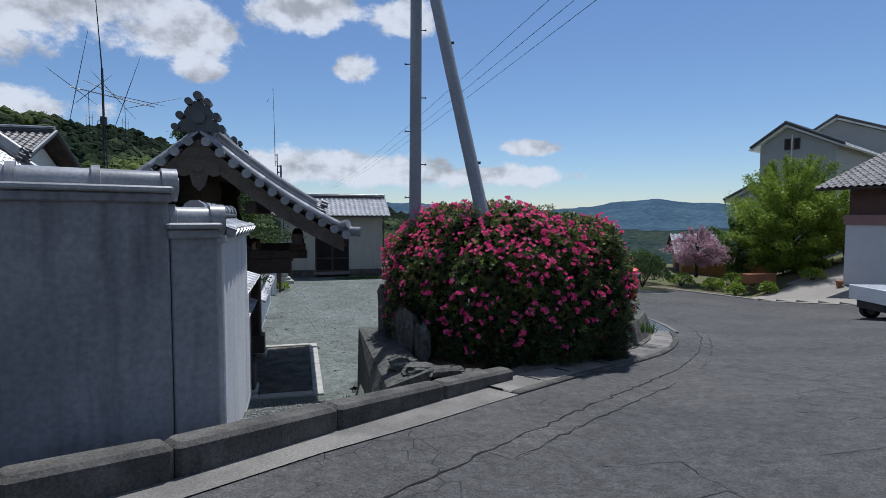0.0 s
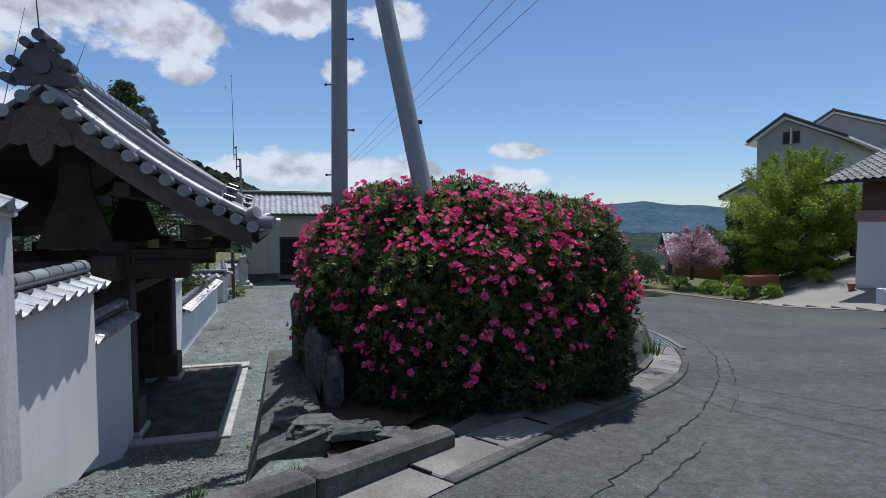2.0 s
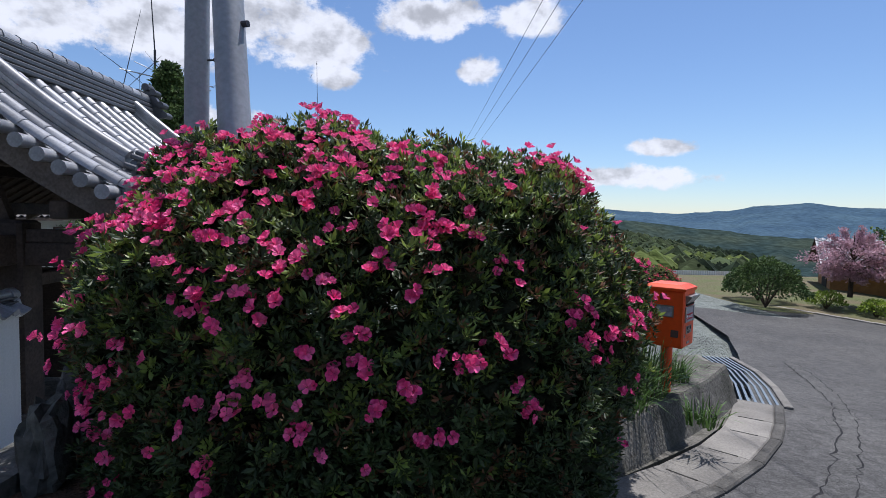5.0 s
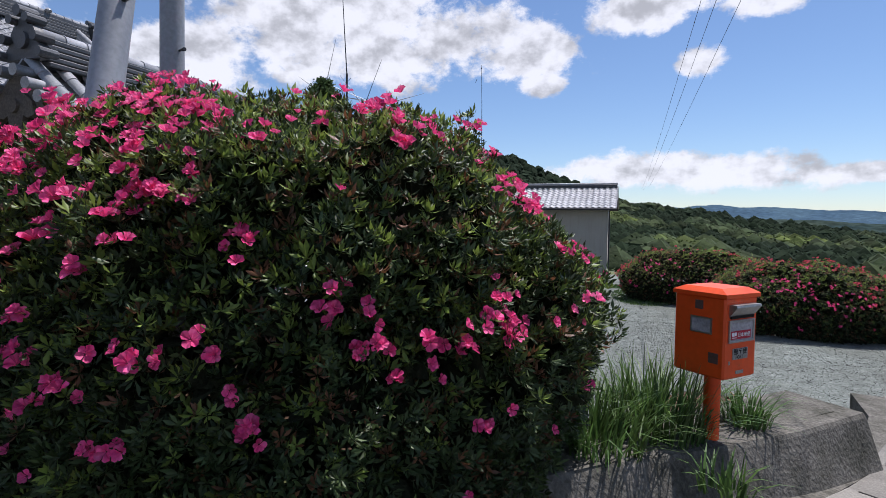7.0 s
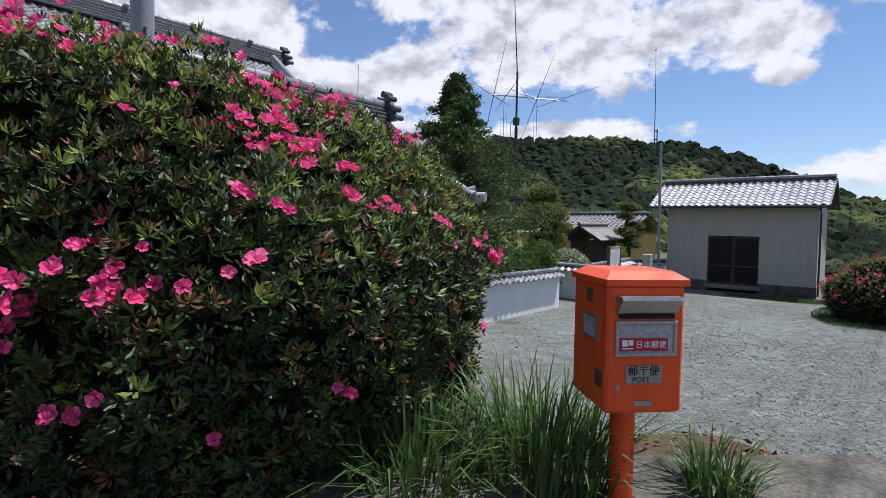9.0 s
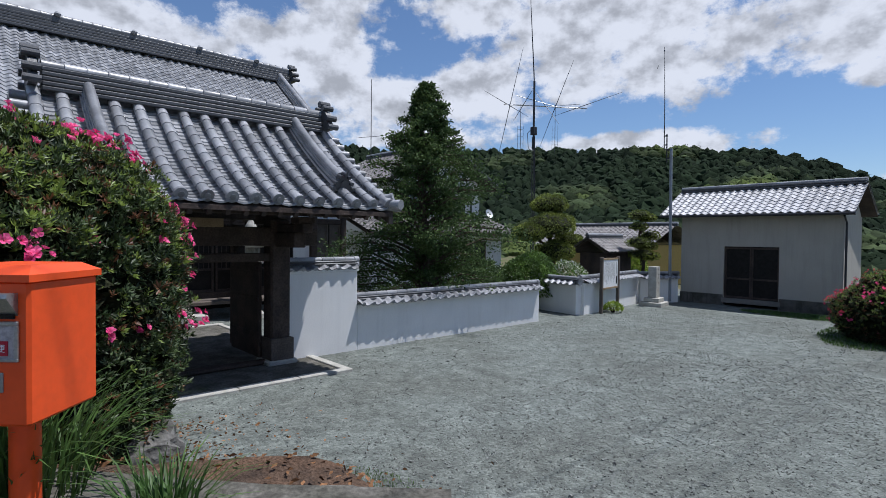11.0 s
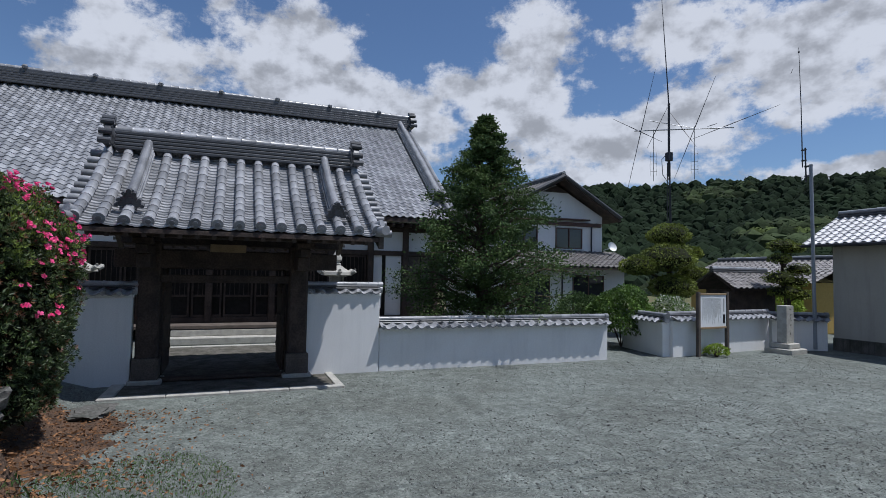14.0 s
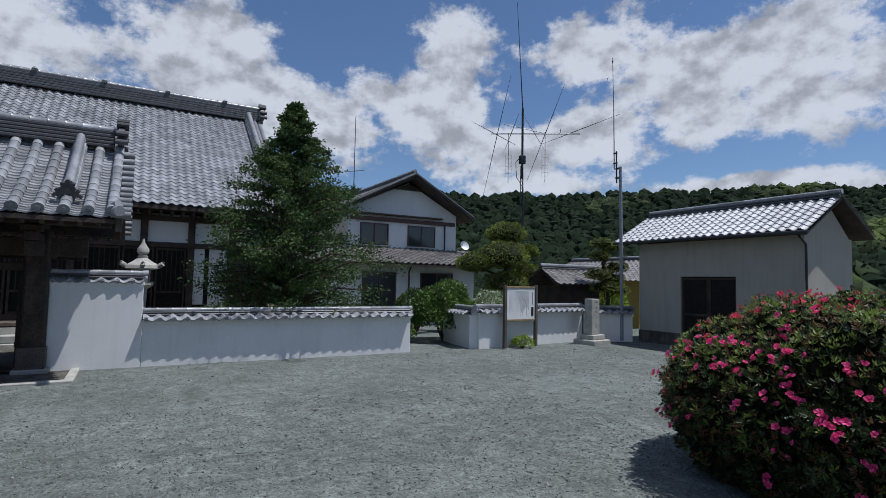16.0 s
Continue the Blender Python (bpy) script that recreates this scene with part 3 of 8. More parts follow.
def pantile_slope(parent, a, b, up, run_len, pitch_w, row_d, material, pieces=0, near=None):
    """Tiles on a plane: eave from a to b, slope direction `up`. The `pieces` tiles nearest to `near` are objects, the rest one mesh."""
    a, b, up = Vector(a), Vector(b), Vector(up).normalized()
    along = (b - a).normalized()
    nrm = along.cross(up).normalized()
    if nrm.z < 0:
        nrm = -nrm
    cols, rows = max(1, round((b - a).length / pitch_w)), max(1, round(run_len / row_d))
    w, d = (b - a).length / cols, run_len / rows
    me = tile_mesh(w, d)
    me.materials.append(material)
    flip = along.cross(up).dot(nrm) < 0
    spots = []
    for r in range(rows):
        for c in range(cols):
            p = a + along * (w * (c + 0.5)) + up * (d * r) + nrm * 0.02
            x = -along if flip else along
            m = Matrix((x, up, nrm)).transposed().to_4x4()
            m.translation = p
            spots.append(m)
    if near is not None:
        spots.sort(key=lambda m: (m.translation - Vector(near)).length)
    for m in spots[:pieces]:
        piece("roof_tile", me, m, parent)
    rest = Solid()
    co, fa = [v.co.copy() for v in me.vertices], [tuple(p.vertices) for p in me.polygons]
    for m in spots[pieces:]:
        rest.add([m @ v for v in co], fa)
    if rest.v:
        part("tile_field", rest, material, parent, kind="stuff", smooth=True)


def ridge_stack(parent, p, q, w, h, material=None, top=0.09, courses=4, name="ridge"):
    """Stacked ridge courses under a round capping."""
    material = material or KAWARA_DARK
    p, q = Vector(p), Vector(q)
    d = (q - p).normalized()
    side = Vector((0, 0, 1)).cross(d).normalized()
    up = d.cross(side)
    s = Solid()
    m = Matrix((d, side, up)).transposed().to_4x4()
    m.translation = p
    L = (q - p).length
    for i in range(courses):
        k = w * (1 - 0.10 * i)
        s = Solid()
        s.box(0, L, -k / 2, k / 2, h * i / courses + 0.004, h * (i + 1) / courses - 0.012, m, 0.012)
        part("ridge_course", s, material, parent)
    core = Solid()
    core.box(0.02, L - 0.02, -w * 0.26, w * 0.26, 0.0, h, m)
    part("ridge_core", core, material, parent)
    t = Solid()
    n = max(2, round(L / 0.30))
    for i in range(n):
        a, b = p + d * (L * i / n) + up * (h + 0.01), p + d * (L * (i + 1.05) / n) + up * (h + 0.01)
        t.path([a, a + d * 0.04, b], [top * 1.12, top, top * 0.98], 10)
    part("ridge_cap", t, KAWARA, parent, smooth=True, kind="stuff")


def demon_tile(parent, at, face, k=1.0, tall=1.0):
    """End ornament of a ridge: stepped plaque with curled lobes and round bosses."""
    m = Matrix.Translation(at) @ Vector(face).to_track_quat("Y", "Z").to_matrix().to_4x4() @ Matrix.Diagonal((k, k, k * tall, 1))
    s = Solid()
    out = [(-0.34, 0), (-0.40, 0.10), (-0.30, 0.20), (-0.22, 0.22), (-0.27, 0.32), (-0.20, 0.42), (-0.10, 0.44), (-0.08, 0.52), (0.08, 0.52), (0.10, 0.44), (0.20, 0.42), (0.27, 0.32), (0.22, 0.22), (0.30, 0.20), (0.40, 0.10), (0.34, 0)]
    s.extrude([(x, -0.07, z) for x, z in out], (0, 0.14, 0), m)
    for x, z, r in ((0, 0.60, 0.085), (-0.17, 0.50, 0.07), (0.17, 0.50, 0.07), (-0.33, 0.26, 0.075), (0.33, 0.26, 0.075), (-0.42, 0.06, 0.07), (0.42, 0.06, 0.07)):
        s.path([m @ Vector((x, -0.12, z)), m @ Vector((x, 0.16, z))], r * k, 10)
    s.path([m @ Vector((0, 0.05, 0.24)), m @ Vector((0, 0.12, 0.24))], 0.13 * k, 12)
    part("ridge_end_tile", s, KAWARA_DARK, parent, "dark moulded ridge-end tile with curled lobes")


# ---- tiled walls ----
def wall_run(name, p, q, z0, z1, th, material, label, over=0.20, plain=False):
    """A plastered wall from p to q (plan), capped by a little two-sided tiled roof."""
    p, q = Vector((*p, 0)), Vector((*q, 0))
    d = (q - p).normalized()
    L = (q - p).length
    side = Vector((-d.y, d.x, 0))
    m = Matrix((d, side, Vector((0, 0, 1)))).transposed().to_4x4()
    m.translation = p
    ob = thing(name, (p.x, p.y, z0), label, "wall", kind="structure")
    s = Solid()
    s.box(0, L, -th / 2, th / 2, z0 - 0.3, z1 - 0.19, m, 0.012)
    part("plaster_body", s, material, ob, smooth=False)
    e = Solid()
    e.box(-0.02, L + 0.02, -th / 2 - 0.03, th / 2 + 0.03, z1 - 0.23, z1 - 0.165, m, 0.01)
    part("eave_board", e, material, ob)
    if plain:
        # a thin course under long round capping tiles with raised joint rings
        t = Solid()
        t.box(-0.03, L + 0.03, -th / 2 - 0.06, th / 2 + 0.06, z1 - 0.163, z1 - 0.118, m, 0.012)
        part("coping_course", t, KAWARA, ob)
        n = max(1, round(L / 0.44))
        for i in range(n):
            t = Solid()
            a, b = m @ Vector((L * i / n, 0, z1 - 0.10)), m @ Vector((L * (i + 1) / n, 0, z1 - 0.10))
            t.path([a, a + d * 0.05, a + d * 0.055, b], [0.118, 0.118, 0.098, 0.095], 14)
            part("coping_tile", t, KAWARA, ob, smooth=True)
        t = Solid()
        c = m @ Vector((L + 0.02, 0, z1 - 0.10))
        t.path([c - d * 0.05, c + d * 0.05], 0.118, 14)
        t.path([c + d * 0.05, c + d * 0.062], 0.06, 12)
        part("end_tile", t, KAWARA, ob, smooth=True)
        return ob
    n = max(2, round(L / 0.265))
    w = L / n
    me = tile_mesh(w, (th / 2 + over) * 0.98, "cap_tile")
    me.materials.append(KAWARA)
    half = th / 2 + over
    slope = math.atan2(0.13, half)
    roll = Solid()
    for i in range(n):
        for sg in (-1, 1):
            r = Matrix.Translation((w * (i + 0.5), sg * half, z1 - 0.17)) @ Matrix.Rotation(0 if sg < 0 else math.pi, 4, "Z") @ Matrix.Rotation(slope, 4, "X")
            piece("cap_tile", me, m @ r, ob)
            c = m @ Vector((w * (i + 0.22), sg * (half + 0.01), z1 - 0.145))
            roll.path([c, c + (m.to_3x3() @ Vector((0, -sg * 0.06, 0.02)))], 0.048, 8)
    part("tile_ends", roll, KAWARA, ob, smooth=True, kind="stuff")
    ridge_stack(ob, m @ Vector((-0.03, 0, z1 - 0.08)), m @ Vector((L + 0.03, 0, z1 - 0.08)), 0.20, 0.10, KAWARA_DARK, 0.065, 2, "capping")
    for x, f in ((-0.02, -d), (L + 0.02, d)):
        ends = Solid()
        c = m @ Vector((x, 0, z1 + 0.02))
        ends.path([c - f * 0.05, c + f * 0.06], 0.085, 10)
        ends.path([c - f * 0.05 + Vector((0, 0, -0.11)), c + f * 0.05 + Vector((0, 0, -0.11))], 0.10, 10)
        part("end_tile", ends, KAWARA, ob, smooth=True)
    return ob


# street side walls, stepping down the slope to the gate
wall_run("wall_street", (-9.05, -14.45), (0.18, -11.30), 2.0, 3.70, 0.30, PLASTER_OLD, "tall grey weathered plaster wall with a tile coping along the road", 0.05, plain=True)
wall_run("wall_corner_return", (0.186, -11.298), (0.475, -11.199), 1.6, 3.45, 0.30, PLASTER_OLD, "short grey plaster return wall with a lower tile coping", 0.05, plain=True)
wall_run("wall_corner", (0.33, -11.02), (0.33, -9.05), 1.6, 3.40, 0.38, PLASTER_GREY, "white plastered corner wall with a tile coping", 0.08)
wall_run("wall_step_upper", (0.22, -9.05), (0.22, -6.92), 0.9, 2.62, 0.26, PLASTER, "white plastered wall section stepping down beside the gate", 0.15)
wall_run("wall_step_lower", (0.08, -6.92), (0.08, -4.98), 0.0, 1.95, 0.24, PLASTER, "low white plastered wing wall beside the gate pillar", 0.12)
# forecourt walls
wall_run("wall_wing", (-0.12, -1.62), (-0.12, 0.05), 0.0, 1.98, 0.24, PLASTER, "white plastered wing wall with tile coping beside the gate", 0.05)
wall_run("wall_court", (-0.13, 0.06), (-0.13, 6.55), 0.0, 1.17, 0.24, PLASTER, "long low white plastered forecourt wall with tile coping", 0.172)
wall_run("wall_garden_return", (-2.2, 9.0), (0.0, 8.62), 0.0, 1.17, 0.24, PLASTER, "short white plastered return of the garden wall", 0.17)
wall_run("wall_garden", (0.0, 8.74), (-0.55, 13.4), 0.1, 1.22, 0.24, PLASTER, "low white plastered garden wall with tile coping", 0.172)
wall_run("wall_garden_end", (-0.5, 13.55), (0.35, 15.0), 0.1, 1.15, 0.22, PLASTER, "short grey garden wall beside the storehouse", 0.17)


# ---- gate ----
GX, GY0, GY1, EAVE_X, EAVE_Z, RIDGE_Z = -0.5, -5.62, -0.55, 1.98, 3.02, 4.72
gate = thing("temple_gate", (0, -3.2, 0), "dark timber temple gate under a heavy curved tile roof", "gate")


def gate_roof():
    slope = {sg: curve_roof(GX + sg * (EAVE_X - GX), EAVE_Z, GX, RIDGE_Z, 0.30) for sg in (1, -1)}
    n = 14
    pitch = (GY1 - GY0) / n
    segs = 10
    length = math.hypot(EAVE_X - GX, RIDGE_Z - EAVE_Z) / segs
    rt = Solid()
    r = 0.092
    arc = [(r * math.cos(math.pi * k / 8), r * 0.95 * math.sin(math.pi * k / 8)) for k in range(9)]
    rt.rings([[(x * q, y, z * q) for x, z in arc] + [(0, y, -0.03)] for y, q in ((0, 1.06), (0.03, 1.0), (length * 1.06, 0.94))])
    roll = rt.mesh("round_tile", True)
    roll.materials.append(KAWARA)
    et = Solid()
    et.path([(0, -0.012, 0.0), (0, 0.05, 0.0)], 0.098, 12)
    et.path([(0, -0.03, 0.0), (0, 0.0, 0.0)], 0.045, 10)
    disc = et.mesh("eave_disc_tile", True)
    disc.materials.append(KAWARA)
    pans = Solid()
    for sg in (1, -1):
        f = slope[sg]
        for k in range(n + 1):
            y = GY0 + pitch * k
            for i in range(segs):
                (x0, z0), (x1, z1) = f(i / segs), f((i + 1) / segs)
                d = Vector((x1 - x0, 0, z1 - z0)).normalized()
                nrm = Vector((sg * d.z, 0, abs(d.x)))
                xa = d.cross(nrm)
                m = Matrix((xa, d, nrm)).transposed().to_4x4()
                lift = 0.16 * max(0.0, abs((k / n) - 0.5) * 2 - 0.72) ** 1.2
                m.translation = Vector((x0, y, z0 + 0.075 + lift * (1 - i / segs)))
                piece("round_tile", roll, m, gate)
                if i == 0:
                    piece("eave_disc_tile", disc, m, gate)
        # concave pan tiles between the rolls
        rows = 26
        for k in range(n):
            ya, yb = GY0 + pitch * k, GY0 + pitch * (k + 1)
            for i in range(rows):
                (x0, z0), (x1, z1) = f(i / rows), f((i + 1.1) / rows)
                pr = []
                for (x, z, dz) in ((x0, z0, 0.0), (x0, z0, 0.03), (x1, z1, 0.004)):
                    pr.append([(x, ya + (yb - ya) * u, z + dz + 0.055 * (2 * u - 1) ** 2 - 0.03) for u in (0, 0.25, 0.5, 0.75, 1)])
                pans.rings(pr, False, False)
    part("pan_tile_field", pans, KAWARA, gate, kind="stuff", smooth=True)
    # verge: short rolls laid across the gable edge
    vt = Solid()
    vt.path([(0, -0.17, 0), (0, -0.14, 0), (0, 0.16, 0)], [0.078, 0.074, 0.066], 10)
    verge = vt.mesh("verge_tile", True)
    verge.materials.append(KAWARA)
    for sg in (1, -1):
        f = slope[sg]
        for yy, s2 in ((GY0 - 0.13, 1), (GY1 + 0.13, -1)):
            for i in range(12):
                x, z = f((i + 0.35) / 12)
                m = Matrix.Translation((x, yy, z + 0.01)) @ Matrix.Rotation(0 if s2 > 0 else math.pi, 4, "Z")
                piece("verge_tile", verge, m, gate)
    # roof deck, bargeboards and pendants
    deck = Solid()
    prof = [slope[1](i / 10) for i in range(11)] + [slope[-1](i / 10) for i in range(9, -1, -1)]
    under = [(x, z - 0.13) for x, z in prof[::-1]]
    deck.extrude([(x, GY0 - 0.05, z - 0.06) for x, z in prof] + [(x, GY0 - 0.05, z) for x, z in under], (0, GY1 - GY0 + 0.1, 0))
    part("roof_deck", deck, WOOD_DARK, gate)
    for y in (GY0 - 0.16, GY1 + 0.06):
        for sg in (1, -1):
            bb = Solid()
            top = [slope[sg](0.04 + 0.96 * i / 8) for i in range(9)]
            bb.extrude([(x, y, z - 0.05) for x, z in top] + [(x, y, z - 0.05 - 0.26 - 0.06 * i / 8) for i, (x, z) in reversed(list(enumerate(top)))], (0, 0.10, 0))
            part("bargeboard", bb, WOOD_GREY, gate, "grey weathered curved bargeboard")
        pe = Solid()
        zz = RIDGE_Z - 0.38
        pe.extrude([(GX + a, y - 0.04, zz + b) for a, b in ((-0.16, 0), (-0.30, -0.10), (-0.34, -0.26), (-0.22, -0.30), (-0.14, -0.26), (-0.10, -0.44), (0, -0.54), (0.10, -0.44), (0.14, -0.26), (0.22, -0.30), (0.34, -0.26), (0.30, -0.10), (0.16, 0))], (0, 0.07, 0))
        pe.path([(GX, y - 0.08, zz - 0.14), (GX, y + 0.04, zz - 0.14)], 0.09, 12)
        part("gable_pendant", pe, WOOD_GREY, gate, "carved wooden gable pendant")
    # ridge
    ridge_stack(gate, (GX, GY0 + 0.1, RIDGE_Z + 0.02), (GX, GY1 - 0.1, RIDGE_Z + 0.02), 0.40, 0.40, KAWARA_DARK, 0.10, 5)
    demon_tile(gate, (GX, GY0 - 0.02, RIDGE_Z + 0.08), (0, -1, 0), 0.85, 1.15)
    demon_tile(gate, (GX, GY1 + 0.02, RIDGE_Z + 0.08), (0, 1, 0), 0.85, 1.15)
    # descending ridges
    for y in (GY0 + 0.72, GY1 - 0.72):
        for sg in (1, -1):
            f = slope[sg]
            a, b = Vector((f(0.22)[0], y, f(0.22)[1] + 0.09)), Vector((f(0.95)[0], y, f(0.95)[1] + 0.09))
            pts = [Vector((f(0.22 + 0.73 * i / 6)[0], y, f(0.22 + 0.73 * i / 6)[1] + 0.10)) for i in range(7)]
            s = Solid()
            for wd, hh in ((0.26, 0.0), (0.22, 0.07), (0.18, 0.13)):
                s.rings([[p + Vector((0, -wd / 2, hh)), p + Vector((0, wd / 2, hh)), p + Vector((0, wd / 2, hh + 0.06)), p + Vector((0, -wd / 2, hh + 0.06))] for p in pts])
            s.path([p + Vector((0, 0, 0.21)) for p in pts], 0.085, 10)
            part("descending_ridge", s, KAWARA, gate, smooth=True)
            demon_tile(gate, a + Vector((sg * 0.05, 0, -0.02)), (sg, 0, -0.35), 0.48)
    # corner eave tips
    for y, s2 in ((GY0, -1), (GY1, 1)):
        for sg in (1, -1):
            x, z = slope[sg](0.0)
            s = Solid()
            s.path([(x - sg * 0.25, y - s2 * 0.02, z + 0.15), (x + sg * 0.02, y + s2 * 0.06, z + 0.10), (x + sg * 0.20, y + s2 * 0.12, z + 0.09)], [0.07, 0.085, 0.095], 12)
            s.path([(x - sg * 0.12, y + s2 * 0.02, z + 0.20), (x - sg * 0.02, y + s2 * 0.10, z + 0.24)], 0.085, 10)
            part("corner_tile", s, KAWARA, gate, smooth=True)


def gate_frame():
    def beam(name, *b, bevel=0.015, material=None):
        s = Solid()
        s.box(*b, None, bevel)
        return part(name, s, material or WOOD_DARK, gate)
    for y in (-4.72, -1.82):
        beam("pillar", -0.20, 0.18, y - 0.20, y + 0.20, 0.06, 2.85, bevel=0.04)
        beam("rear_pillar", -2.15, -1.90, y - 0.13, y + 0.13, 0.06, 2.75, bevel=0.03)
        s = Solid()
        s.box(-0.32, 0.30, y - 0.30, y + 0.30, 0.0, 0.10, None, 0.02)
        part("pillar_base", s, STONE, gate, "granite pillar base stone")
        s = Solid()
        s.box(-0.28, 0.26, y - 0.235, y + 0.235, 0.10, 0.52, None, 0.01)
        part("pillar_shoe", s, WOOD_GREY, gate)
        beam("tie_beam", -2.5, 0.95, y - 0.12, y + 0.12, 2.30, 2.58)
        beam("bracket_arm", 0.15, 1.25, y - 0.10, y + 0.10, 2.58, 2.74)
        beam("bracket_arm", 0.15, 0.85, y - 0.10, y + 0.10, 2.42, 2.56)
        beam("bracket_block", 0.92, 1.22, y - 0.17, y + 0.17, 2.74, 2.86)
        s = Solid()
        s.extrude([(GX - 0.5, y - 0.05, 2.75), (GX + 0.5, y - 0.05, 2.75), (GX + 0.22, y - 0.05, 3.5), (GX + 0.12, y - 0.05, 4.3), (GX - 0.12, y - 0.05, 4.3), (GX - 0.22, y - 0.05, 3.5)], (0, 0.1, 0))
        part("gable_strut", s, WOOD_DARK, gate)
    beam("lintel", -0.16, 0.14, -5.35, -1.0, 2.32, 2.68)
    beam("lintel", -0.10, 0.10, -4.6, -1.95, 2.02, 2.18)
    beam("rear_lintel", -2.12, -1.93, -5.2, -1.2, 2.3, 2.55)
    beam("threshold", -0.1, 0.1, -4.5, -2.05, 0.03, 0.10)
    for x, z in ((1.07, 2.88), (-2.05, 2.88), (GX, 4.18), (0.30, 3.45), (-1.3, 3.45)):
        beam("purlin", x - 0.10, x + 0.10, GY0 + 0.02, GY1 - 0.02, z, z + 0.2)
    s = Solid()
    s.box(0.12, 0.16, -3.62, -2.92, 2.66, 2.82, None, 0.004)
    part("name_board", s, WOOD_TAN, gate, "small pale wooden name board over the opening")
    # rafters
    for sg in (1, -1):
        f = curve_roof(GX + sg * (EAVE_X - GX), EAVE_Z, GX, RIDGE_Z, 0.30)
        for k in range(18):
            y = GY0 + 0.2 + (GY1 - GY0 - 0.4) * k / 17
            (x0, z0), (x1, z1) = f(0.01), f(0.55)
            d = Vector((x1 - x0, 0, z1 - z0))
            m = Matrix((d.normalized(), Vector((0, 1, 0)), d.normalized().cross(Vector((0, 1, 0))))).transposed().to_4x4()
            m.translation = (x0, y, z0 - 0.17)
            s = Solid()
            s.box(0, d.length, -0.035, 0.035, -0.03, 0.05, m)
            part("rafter", s, WOOD_DARK, gate)
    # open door leaves folded inside
    for y in (-4.50, -2.10):
        s = Solid()
        s.box(-1.55, -0.15, y - 0.035, y + 0.035, 0.12, 2.0, None, 0.01)
        for z in (0.5, 1.2, 1.8):
            s.box(-1.52, -0.18, y - 0.05, y + 0.05, z, z + 0.1, None, 0.006)
        part("door_leaf", s, WOOD_DARK, gate)


gate_roof()
gate_frame()

# paved apron under the gate
apron = thing("gate_apron", (0, -3.2, 0), "grey pebbled apron with pale granite edging under the gate", "paving", kind="structure")
s = Solid()
s.box(-5.2, 1.32, -5.05, -1.18, -0.12, 0.015)
part("pebbled_bed", s, CONCRETE_MOSSY, apron)
for b in ((1.32, 1.52, -5.28, -1.02), (-1.6, 1.32, -5.28, -5.05), (-1.6, 1.32, -1.18, -1.02), (-5.3, -5.1, -5.3, -1.0), (-5.1, -1.6, -1.18, -1.05), (-5.1, -1.6, -5.25, -5.05)):
    n = max(1, round(max(b[1] - b[0], b[3] - b[2]) / 1.05))
    for i in range(n):
        s = Solid()
        if b[1] - b[0] > b[3] - b[2]:
            s.box(b[0] + (b[1] - b[0]) * i / n + 0.004, b[0] + (b[1] - b[0]) * (i + 1) / n - 0.004, b[2], b[3], -0.12, 0.045, None, 0.012)
        else:
            s.box(b[0], b[1], b[2] + (b[3] - b[2]) * i / n + 0.004, b[2] + (b[3] - b[2]) * (i + 1) / n - 0.004, -0.12, 0.045, None, 0.012)
        part("edging_stone", s, STONE, apron)


# ---- storehouse ----
store = thing("storehouse", (3.1, 17.3, 0.1), "plain cream-walled storehouse with a silvery tile roof", "house")


